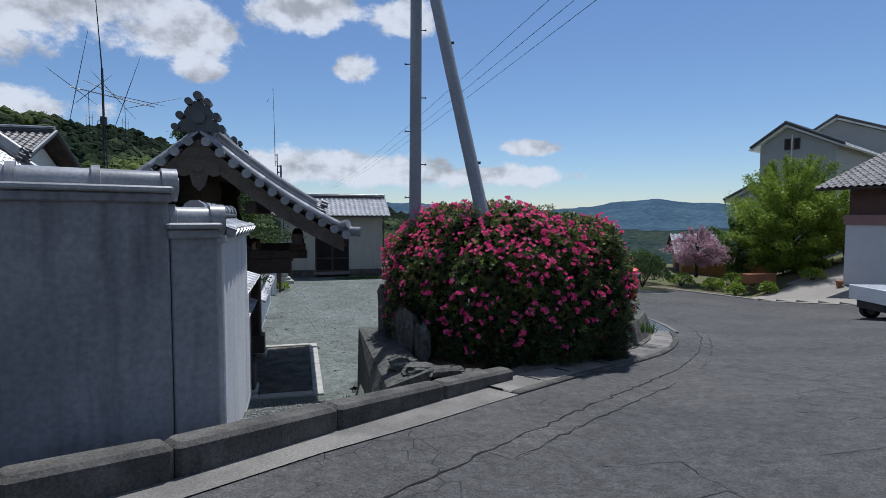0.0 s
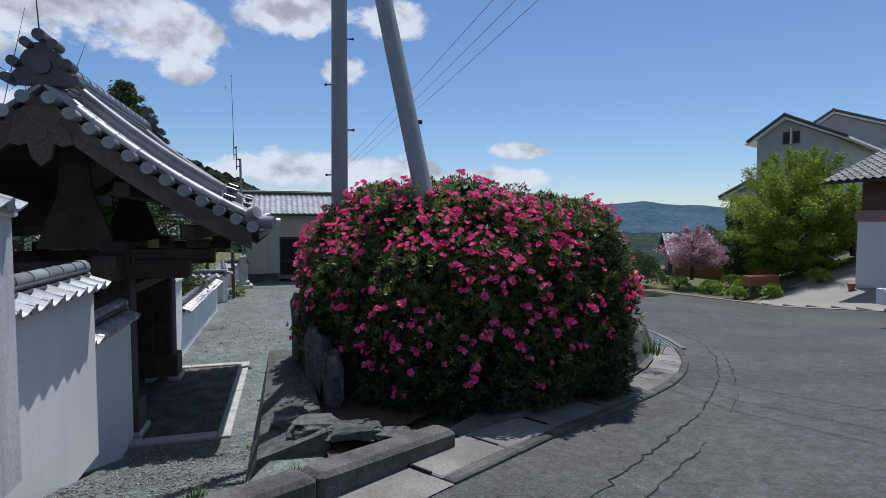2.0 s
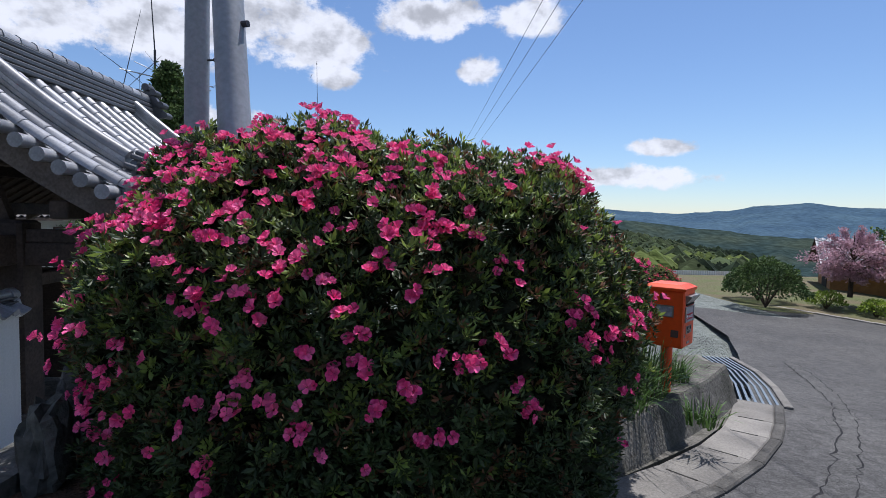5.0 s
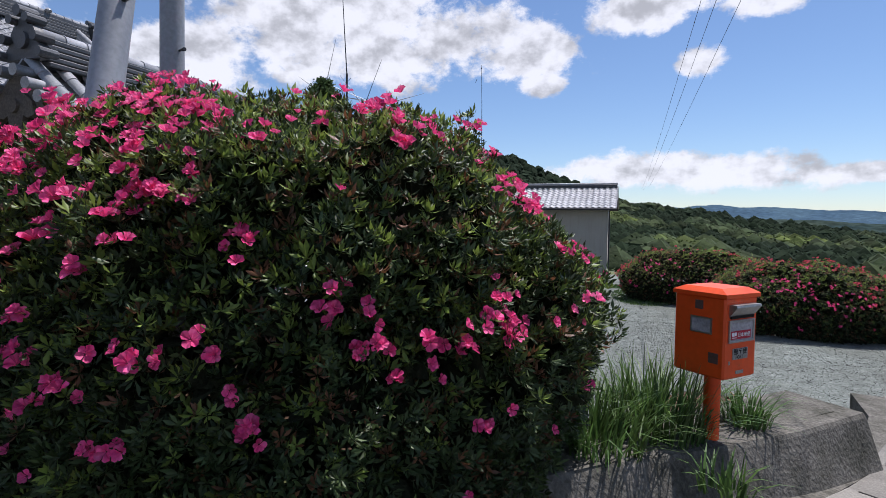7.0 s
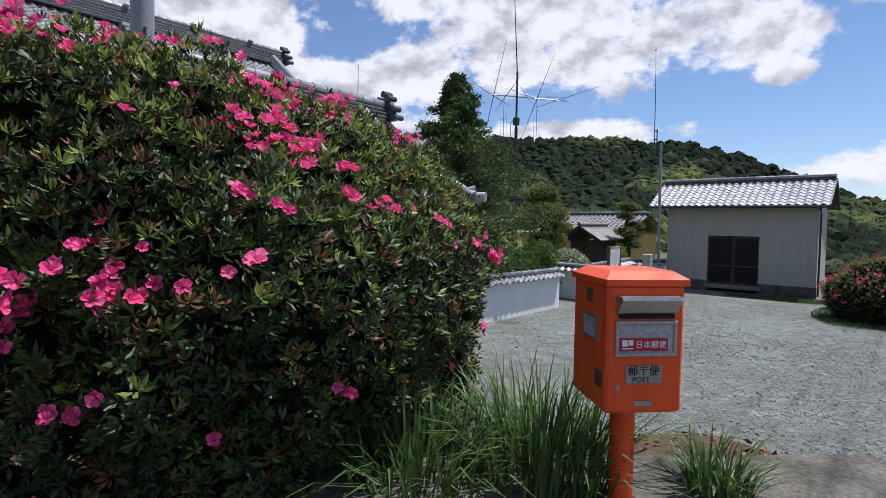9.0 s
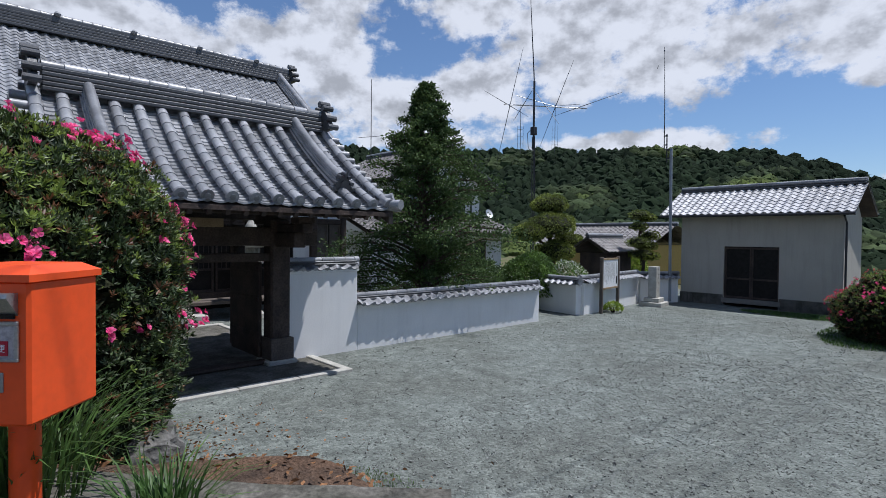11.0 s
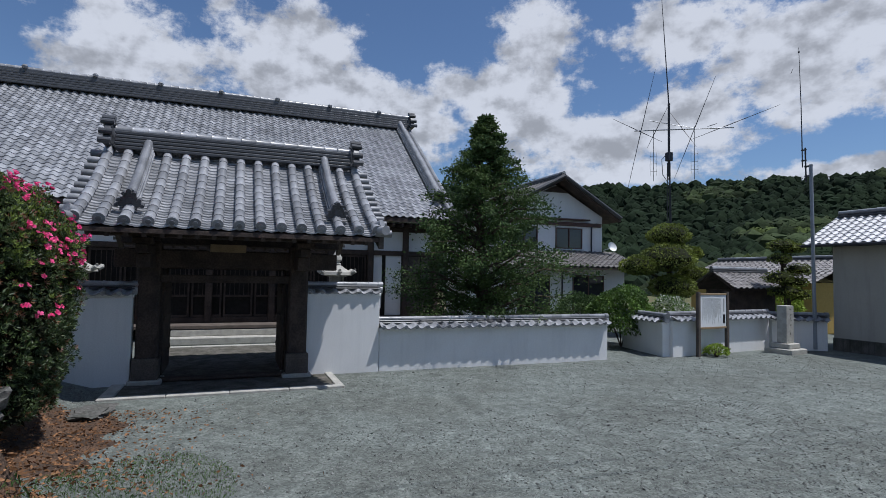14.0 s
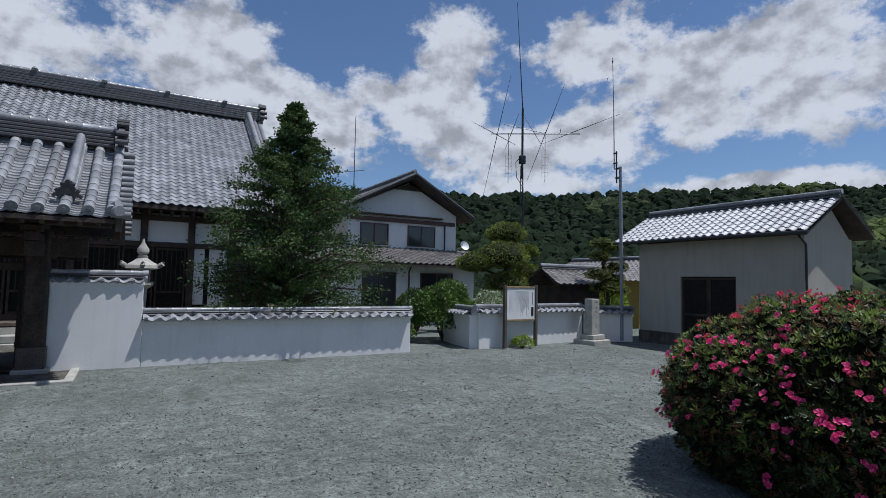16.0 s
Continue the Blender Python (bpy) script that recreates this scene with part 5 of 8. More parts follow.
def gutter():
    g = thing("gutter", (5, -9, 1.3), "pale concrete roadside gutter with slotted covers", "gutter", kind="structure")
    # plain strip before the kerb
    a = [(-1.5, -13.7), (0.0, -12.6), (1.23, -11.70), (2.08, -11.17), (3.34, -10.30)]
    b = [(-1.6, -13.3), (-0.37, -12.46), (0.35, -12.0), (1.39, -11.21), (3.1, -9.98)]
    s = Solid()
    vs = [(x, y, road_z(x, y) + 0.022) for p in zip(a, b) for x, y in p]
    s.add(vs, [(2 * i, 2 * i + 2, 2 * i + 3, 2 * i + 1) for i in range(len(a) - 1)])
    part("strip", s, CONCRETE, g)
    # covers along the bank, each a slab with a slot
    edge = resample([(3.34, -10.30), (4.64, -9.40), (5.5, -8.86), (6.3, -8.36), (7.08, -7.80), (7.75, -7.22), (8.32, -6.62), (8.72, -6.10), (9.22, -5.36)], 0.58)
    for (x0, y0), (x1, y1) in zip(edge[:-1], edge[1:]):
        d = Vector((x1 - x0, y1 - y0, 0))
        L = d.length
        d.normalize()
        z0, z1 = road_z(x0, y0), road_z(x1, y1)
        ax = Vector((x1 - x0, y1 - y0, z1 - z0)).normalized()
        n = Vector((-d.y, d.x, 0))
        m = Matrix((ax, n, ax.cross(n))).transposed().to_4x4()
        m.translation = (x0, y0, z0)
        s = Solid()
        s.box(0.005, L - 0.005, 0.105, 0.52, -0.1, 0.035, m, 0.012)
        part("cover_slab", s, CONCRETE, g)
        s = Solid()
        s.box(0.0, L, 0.0, 0.098, -0.1, 0.045, m, 0.014)
        part("gutter_lip", s, KERB, g)
        # raised near-black bar stands in for shade in the cover's slot
        s = Solid()
        s.box(-0.009, 0.013, 0.20, 0.44, 0.028, 0.039, m)
        part("slot", s, DARK_FILL, g)
    # steel grating round the bend
    ed = resample([(9.22, -5.36), (9.78, -4.3), (10.25, -3.2), (10.6, -1.9)], 0.99)
    for (x0, y0), (x1, y1) in zip(ed[:-1], ed[1:]):
        d = Vector((x1 - x0, y1 - y0, 0))
        L = d.length
        d.normalize()
        z0, z1 = road_z(x0, y0), road_z(x1, y1)
        ax = Vector((x1 - x0, y1 - y0, z1 - z0)).normalized()
        n = Vector((-d.y, d.x, 0))
        m = Matrix((ax, n, ax.cross(n))).transposed().to_4x4()
        m.translation = (x0, y0, z0)
        s = Solid()
        s.box(0, L, -0.10, 0.0, -0.1, 0.045, m, 0.01)
        s.box(0, L, 0.50, 0.60, -0.1, 0.045, m, 0.01)
        part("grating_seat", s, CONCRETE, g)
        # channel floor with the drain's shade painted in
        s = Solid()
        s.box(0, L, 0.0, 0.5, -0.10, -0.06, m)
        part("channel", s, DARK_FILL, g)
        for i in range(6):
            s = Solid()
            s.box(0, L, 0.035 + 0.078 * i, 0.065 + 0.078 * i, -0.02, 0.03, m)
            part("grating_bar", s, GREENSTEEL, g)


gutter()


# ---- azaleas ----
def flower_mesh(seed):
    """A funnel of five broad ruffled petals with fine stamens."""
    rg = random.Random(seed)
    s = Solid()
    for k in range(5):
        a = 2 * math.pi * k / 5 + rg.uniform(-0.12, 0.12)
        op, rise = rg.uniform(0.85, 1.08), rg.uniform(-0.006, 0.008)

        def at(r, da, z):
            return (r * op * math.cos(a + da), r * op * math.sin(a + da), z + rise * r / 0.05)
        j = [rg.uniform(-0.005, 0.005) for _ in range(3)]
        s.add([at(0.004, 0, 0), at(0.018, -0.66, 0.020), at(0.040, -0.60, 0.035 + j[0]), at(0.050, -0.22, 0.031 + j[1]), at(0.049, 0.22, 0.030 - j[1]), at(0.040, 0.60, 0.036 + j[2]), at(0.018, 0.66, 0.020), at(0.028, 0, 0.017)],
              [(0, 1, 7), (1, 2, 7), (2, 3, 7), (3, 4, 7), (4, 5, 7), (5, 6, 7), (6, 0, 7)])
    for k in range(4):
        a = rg.uniform(0, 6.28)
        c, e = Vector((0, 0, 0.006)), Vector((0.017 * math.cos(a), 0.017 * math.sin(a), 0.05))
        w = Vector((-math.sin(a), math.cos(a), 0)) * 0.0012
        s.add([c - w, c + w, e + w, e - w], [(0, 1, 2, 3)])
    me = s.mesh("blossom", False)
    me.materials.append(PETAL)
    return me


BLOSSOMS = [flower_mesh(k) for k in range(5)]


def hull(rng, n, centre, rx, ry, z0, z1, turn, lump=0.16, seed=0, belly=0.42, tuck=0.16, hang=0.75):
    """Points on a lumpy clipped-dome surface, and the outward directions there."""
    th = rng.uniform(0, 2 * np.pi, n)
    skirt = rng.uniform(0, 1, n) < 0.42
    ph = np.where(skirt, 0.0, np.arcsin(rng.uniform(0, 1, n) ** 0.9))
    cx, sx = np.cos(th), np.sin(th)
    sq = (np.abs(cx) ** 2.4 + np.abs(sx) ** 2.4) ** (-1 / 2.4)
    down = rng.uniform(0, 1, n)
    cph = np.where(skirt, 1.0 - tuck * down ** 2, np.abs(np.cos(ph)) ** 0.74)
    x, y = rx * cx * sq * cph, ry * sx * sq * cph
    zc = z0 + (z1 - z0) * belly
    z = np.where(skirt, zc + (z0 - zc) * down, zc + (z1 - zc) * np.sin(ph))
    nx, ny, nz = cx / rx, sx / ry, np.sin(ph) / ((z1 - z0) * 0.5) + 0.12
    z = z0 + (z - z0) * (1 - 0.115 * np.clip(x / rx + 0.05, 0, 1))
    p = np.stack([x, y, z], 1)
    o = np.stack([nx, ny, nz], 1)
    o /= np.linalg.norm(o, axis=1, keepdims=True)
    k = np.array([noise.noise((a * 1.1 + seed, b * 1.1, c * 1.1)) + 0.5 * noise.noise((a * 2.7 + seed, b * 2.7, c * 2.7)) for a, b, c in p])
    fine = np.array([noise.noise((a * 6 + seed, b * 6, c * 6)) for a, b, c in p])
    p += o * (k * lump + np.maximum(fine, -0.1) * 0.16)[:, None]
    c, s = math.cos(turn), math.sin(turn)
    for q in (p, o):
        q[:, 0], q[:, 1] = q[:, 0] * c - q[:, 1] * s, q[:, 0] * s + q[:, 1] * c
    p[:, 0] += centre[0]
    p[:, 1] += centre[1]
    foot = np.array([land(a, b) for a, b in p[:, :2]]) + 0.06
    low = skirt & (foot < z0 - 0.1)
    p[low, 2] = zc + (np.maximum(foot[low], z0 - np.where(p[low, 1] > centre[1] + 0.3, 0.75, hang)) - zc) * down[low]
    p[:, 2] = np.maximum(p[:, 2], np.minimum(foot, z0 + 0.1))
    return p, o


def azalea(name, centre, rx, ry, z0, z1, turn, whorls, flowers, label, seed, own=300, toward=None, group="", belly=0.45, leaf=0.052, tuck=0.16, hang=0.75, young=0.36, spent=0.09, sunny=(0, 0), petal=None):
    """A clipped shrub of leaf rosettes and blossoms; sunny: the plan direction in which it flowers most."""
    rng = np.random.default_rng(seed)
    rg = random.Random(seed)
    ob = thing(name, (centre[0], centre[1], z0), label, "shrub", group)
    shape = (turn, 0.18, seed, belly, tuck, hang)
    # stems
    s = Solid()
    for i in range(16):
        a = rg.uniform(0, 2 * math.pi)
        b = Vector((centre[0] + 0.25 * math.cos(a), centre[1] + 0.25 * math.sin(a), z0 - 0.05))
        t = Vector((centre[0] + rx * 0.62 * math.cos(a), centre[1] + ry * 0.62 * math.sin(a), z0 + (z1 - z0) * rg.uniform(0.35, 0.8)))
        s.path([b, b.lerp(t, 0.5) + Vector((0, 0, 0.12)), t], [0.035, 0.025, 0.012], 6)
    part("stem_mass", s, BARK, ob, kind="stuff")
    # dense twig filler inside; its near-black colour stands in for inner shade
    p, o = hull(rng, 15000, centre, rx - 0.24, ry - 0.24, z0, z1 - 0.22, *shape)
    part("inner_shade_filler", quads_mesh("inner_shade_filler", leaves(rng, p, o, 0.16, 0.11, 1.6), INNER), INNER, ob, kind="stuff")
    p, o = hull(rng, whorls, centre, rx, ry, z0, z1, *shape)
    p -= o * rng.gamma(1.5, 0.065, whorls)[:, None]
    n = 8
    lv = rosettes(rng, p, o, n, leaf, leaf * 0.30)
    pick = np.repeat(rng.uniform(0, 1, whorls), n)
    hi = np.repeat((p[:, 2] > z0 + (z1 - z0) * rng.uniform(0.02, 0.85, whorls)), n)
    fresh = (pick < young) & hi
    red = pick > 1 - spent
    old = ~(fresh | red)
    part("leaves", folded_mesh("leaves", lv[old], LEAF_AZ), LEAF_AZ, ob, "small dark green leaves", kind="stuff")
    mid = lv[fresh].mean(axis=1, keepdims=True)
    part("young_leaves", folded_mesh("young_leaves", mid + (lv[fresh] - mid) * 1.12, LEAF_NEW), LEAF_NEW, ob, "bright green young shoots", kind="stuff")
    part("red_leaves", folded_mesh("red_leaves", lv[red], LEAF_RED), LEAF_RED, ob, "reddish old leaves and spent buds", kind="stuff")
    # blossoms in small groups
    p, o = hull(rng, flowers * 5, centre, rx, ry, z0, z1, *shape)
    mats, count = [], 0
    for i in range(len(p)):
        x, y, z = p[i]
        band = noise.noise((x * 1.1 + seed, y * 1.1, z * 2.6)) + 0.5 * noise.noise((x * 4, y * 4, z * 5))
        side = 0.32 * (o[i][0] * sunny[0] + o[i][1] * sunny[1])
        if band + side < rg.uniform(-0.45, 0.75) or z < z0 + (z1 - z0) * rg.uniform(0.08, 0.62):
            continue
        count += 1
        if count > flowers:
            break
        base, d = Vector(p[i]), Vector(o[i])
        for _ in range(rg.choice((1, 1, 2, 2, 3, 3, 4))):
            q = base + Vector((rg.gauss(0, 0.026), rg.gauss(0, 0.026), rg.gauss(0, 0.018))) + d * rg.uniform(-0.01, 0.04)
            dd = (d + Vector((rg.gauss(0, 0.4), rg.gauss(0, 0.4), rg.gauss(0.25, 0.3)))).normalized()
            mats.append(Matrix.Translation(q) @ dd.to_track_quat("Z", "Y").to_matrix().to_4x4() @ Matrix.Rotation(rg.uniform(0, 6.28), 4, "Z") @ Matrix.Scale(rg.uniform(0.46, 0.78), 4))
    if toward is not None:
        mats.sort(key=lambda m: (m.translation - Vector(toward)).length)
    for m in mats[:own]:
        piece("blossom", rg.choice(BLOSSOMS), m, ob)
    rest = Solid()
    for m in mats[own:]:
        me = rg.choice(BLOSSOMS)
        rest.add([m @ v.co for v in me.vertices], [tuple(f.vertices) for f in me.polygons])
    if rest.v:
        part("blossoms", rest, petal or PETAL, ob, kind="stuff")
    return ob


azalea("azalea_bush", (4.48, -7.02), 1.97, 2.02, 1.34, 3.62, radians(20), 28000, 900, "big rounded azalea bush with magenta blossoms on the roadside bank", 3, 300, (5.6, -8.6, 2.6), tuck=0.10, hang=0.42, sunny=(-0.75, -0.65))
azalea("azalea_bush", (11.25, 6.1), 2.3, 1.65, 0.02, 1.85, 0.0, 13000, 420, "low spreading azalea bush with crimson blossoms beside the gravel", 8, 150, (10.5, 3.5, 1.0), young=0.4, spent=0.2, petal=PETAL_DEEP)
azalea("azalea_bush", (9.2, 11.0), 2.8, 1.6, 0.0, 1.88, 0.0, 9000, 260, "wide clipped azalea hedge with reddish blossoms behind the gravel", 12, 100, (8.5, 8, 1.0), young=0.55, spent=0.25, petal=PETAL_DEEP)


# ---- post box ----
def post_box():
    ob = thing("post_box", (7.25, -6.28, 1.29), "orange-red pillar post box standing on the concrete wall", "post box")
    fl, fr_, bl = Vector((7.345, -6.555, 0)), Vector((7.575, -6.305, 0)), Vector((7.07, -6.30, 0))
    ax = (fr_ - fl).normalized()
    ay = Vector((-ax.y, ax.x, 0))
    m = Matrix((ax, ay, Vector((0, 0, 1)))).transposed().to_4x4()
    m.translation = fl
    W, D, Z0, Z1 = 0.34, 0.385, 1.80, 2.345
    s = Solid()
    s.box(0, W, 0, D, Z0, Z1, m, 0.012)
    part("body", s, POSTRED, ob)
    s = Solid()
    s.rings([[m @ Vector(p) for p in q] for q in ([(-0.012, -0.015, Z1 - 0.005), (W + 0.012, -0.015, Z1 - 0.005), (W + 0.012, D + 0.01, Z1 - 0.005), (-0.012, D + 0.01, Z1 - 0.005)],
                                                  [(-0.012, -0.015, Z1 + 0.022), (W + 0.012, -0.015, Z1 + 0.022), (W + 0.012, D + 0.01, Z1 + 0.022), (-0.012, D + 0.01, Z1 + 0.022)],
                                                  [(0.03, 0.05, Z1 + 0.055), (W - 0.03, 0.05, Z1 + 0.055), (W - 0.03, D - 0.06, Z1 + 0.055), (0.03, D - 0.06, Z1 + 0.055)])])
    part("lid", s, POSTRED, ob)
    s = Solid()
    c = m @ Vector((W / 2, D / 2, 0))
    s.path([(c.x, c.y, 1.29), (c.x, c.y, Z0 + 0.01)], 0.055, 16)
    part("column", s, POSTRED, ob, smooth=True)
    s = Solid()
    s.lathe((c.x, c.y, 1.27), [(0.10, 0.0), (0.10, 0.03), (0.062, 0.045)], 16)
    part("foot", s, POSTRED, ob, smooth=True)
    # slot hood
    s = Solid()
    s.extrude([m @ Vector(p) for p in ((0.04, 0.0, 2.215), (0.04, -0.055, 2.285), (0.04, -0.05, 2.30), (0.04, 0.0, 2.30))], ax * (W - 0.08))
    hood = part("slot_hood", s, STEEL, ob, "brushed steel flap over the letter slot")
    # near-black bar in place of the shade inside the letter slot
    part("slot", Solid().box(0.05, W - 0.05, -0.012, -0.002, 2.205, 2.222, m), DARK_FILL, hood)
    # notice frame with window
    s = Solid()
    for b in ((0.035, W - 0.035, 2.045, 2.058), (0.035, W - 0.035, 2.180, 2.195), (0.035, 0.050, 2.058, 2.18), (W - 0.05, W - 0.035, 2.058, 2.18)):
        s.box(b[0], b[1], -0.012, 0.0, b[2], b[3], m, 0.002)
    nf = part("notice_frame", s, STEEL, ob)
    part("notice_sheet", Solid().box(0.05, W - 0.05, -0.004, -0.001, 2.058, 2.18, m), PLATE_PALE, nf, "faded grey collection notice")
    part("crimson_band", Solid().box(0.055, W - 0.075, -0.008, -0.0045, 2.068, 2.122, m), CRIMSON, nf, "crimson label band with white characters")
    # small mark on the band, then its four characters
    mk = Solid()
    mk.box(0.064, 0.090, -0.0095, -0.0082, 2.088, 2.114, m)
    mk.box(0.094, 0.112, -0.0095, -0.0082, 2.092, 2.114, m)
    mk.box(0.064, 0.112, -0.0095, -0.0082, 2.076, 2.081, m)
    part("label_mark", mk, WHITE, nf)

    def words(text, x, z, size, material, depth, parent, name):
        cu = bpy.data.curves.new(name, "FONT")
        cu.body, cu.size, cu.extrude, cu.resolution_u = text, size, 0.0006, 2
        tmp = bpy.data.objects.new(name, cu)
        scene.collection.objects.link(tmp)
        me = bpy.data.meshes.new_from_object(tmp.evaluated_get(bpy.context.evaluated_depsgraph_get()))
        bpy.data.objects.remove(tmp)
        me.transform(m @ Matrix.Translation((x, depth, z)) @ Matrix.Rotation(math.pi / 2, 4, "X"))
        me.materials.clear()
        me.materials.append(material)
        part(name, me, material, parent)

    words("\u65e5\u672c\u90f5\u4fbf", 0.122, 2.083, 0.034, WHITE, -0.0095, nf, "label_writing")
    plate = part("name_plate", Solid().box(0.085, W - 0.095, -0.006, 0.0, 1.930, 2.005, m, 0.002), PLATE, ob, "worn grey plate with black lettering")
    words("\u90f5\u3012\u4fbf", 0.092, 1.967, 0.047, BLACK, -0.0075, plate, "plate_writing")
    words("POST", 0.113, 1.936, 0.033, BLACK, -0.0075, plate, "plate_writing")
    part("lower_plate", Solid().box(0.125, W - 0.135, -0.005, 0.0, 1.832, 1.855, m, 0.002), PLATE, ob)
    k = Solid()
    k.box(0.045, 0.062, -0.004, 0.0, 1.900, 1.925, m, 0.002)
    part("keyhole", k, STEEL, ob)
    # side panel window and patches
    s = Solid()
    for y0, y1, z0, z1 in ((0.09, 0.25, 2.09, 2.10), (0.09, 0.25, 2.19, 2.20), (0.09, 0.10, 2.10, 2.19), (0.24, 0.25, 2.10, 2.19)):
        s.box(-0.008, 0.0, y0, y1, z0, z1, m)
    sf = part("side_frame", s, STEEL, ob)
    part("side_notice", Solid().box(-0.004, -0.001, 0.10, 0.24, 2.10, 2.19, m), PLATE_PALE, sf, "faded notice on the side")
    part("side_patch", Solid().box(-0.004, 0.0, 0.04, 0.11, 1.90, 1.97, m, 0.001), BROWNPAINT, ob, "dark rusty patch plate")
    part("side_patch", Solid().box(-0.004, 0.0, 0.16, 0.22, 2.25, 2.31, m, 0.001), BROWNPAINT, ob, "dark rusty patch plate")


PLATE_PALE = mat("faded_paper", (0.40, 0.38, 0.40), 0.5, 0.4, scale=14, vary=0.25, fine=60, bump=0.0)
post_box()


# ---- poles, masts and wires ----
def utility_pole():
    ob = thing("utility_pole", (2.98, -6.73, 1.25), "tall grey steel utility pole with step bolts", "utility pole")
    s = Solid()
    s.path([(2.955, -6.78, 1.2), (2.985, -6.74, 5.5), (3.015, -6.70, 11.0)], [0.105, 0.095, 0.085], 18)
    part("shaft", s, POLE, ob, smooth=True)
    for i in range(14):
        sg = 1 if i % 2 else -1
        z = 2.62 + 0.545 * i
        s = Solid()
        c = Vector((2.98, -6.745, z))
        d = Vector((0.966, -0.26, 0)) * sg
        s.path([c + d * 0.08, c + d * 0.165], 0.009, 6)
        s.path([c + d * 0.155, c + d * 0.178], 0.016, 8)
        part("step_bolt", s, DARKMETAL, ob)
    ob = thing("strut_pole", (4.02, -8.6, 1.25), "leaning grey steel strut pole bracing the utility pole", "utility pole")
    s = Solid()
    a, b = Vector((3.851, -8.27, 2.5)), Vector((3.065, -6.757, 8.0))
    d = (b - a) / 5.5
    s.path([a - d * 1.3, a + d * 2.5, b + d * 0.2], [0.105, 0.098, 0.09], 18)
    part("shaft", s, POLE, ob, smooth=True)
    s = Solid()
    for k in (1.7, 3.6):
        c = a + d * k
        s.path([c + Vector((0.09, -0.03, 0)), c + Vector((0.135, -0.045, 0))], 0.022, 8)
    part("bolt_boss", s, DARKMETAL, ob)


utility_pole()


def cable(name, p, q, sag, r, label, group):
    p, q = Vector(p), Vector(q)
    s = Solid()
    s.path([p.lerp(q, t / 14) - Vector((0, 0, sag * 4 * (t / 14) * (1 - t / 14))) for t in range(15)], r, 5)
    return solo(name, s, CABLE, label, "cable", group)


for dx, dz in ((0.0, 0.0), (0.75, 0.1), (-0.35, 0.35)):
    cable("overhead_cable", (8.9 + dx, -26, 10.2 + dz), (9.6 + dx, 140, 11.5 + dz), 1.2, 0.009, "thin dark overhead cable high above the road", "overhead cables")



def whip_mast():
    ob = thing("antenna_mast", (0.2, 14.62, 0.1), "tall grey mast carrying a thin whip antenna beside the storehouse", "antenna")
    s = Solid()
    s.path([(0.26, 14.62, 0.05), (0.2, 14.62, 6.15)], [0.06, 0.055], 10)
    part("pole", s, POLE, ob, smooth=True)
    s = Solid()
    for z in (5.75, 6.08):
        s.box(0.0, 0.24, 14.58, 14.66, z, z + 0.05)
    s.path([(0.03, 14.62, 5.6), (0.02, 14.62, 6.75)], 0.025, 8)
    for z in (6.3, 6.66):
        s.box(-0.10, 0.05, 14.59, 14.65, z, z + 0.04)
    part("bracket", s, DARKMETAL, ob)
    s = Solid()
    s.path([(-0.08, 14.62, 6.1), (-0.10, 14.62, 8.2), (-0.14, 14.60, 10.25)], [0.02, 0.014, 0.007], 6)
    s.box(-0.155, -0.12, 14.58, 14.62, 10.06, 10.12)
    part("whip", s, DARKMETAL, ob)
    s = Solid()
    s.path([(-0.44, 14.62, 9.45), (-0.36, 14.62, 9.6)], 0.01, 4)
    part("stub", s, DARKMETAL, ob)


whip_mast()


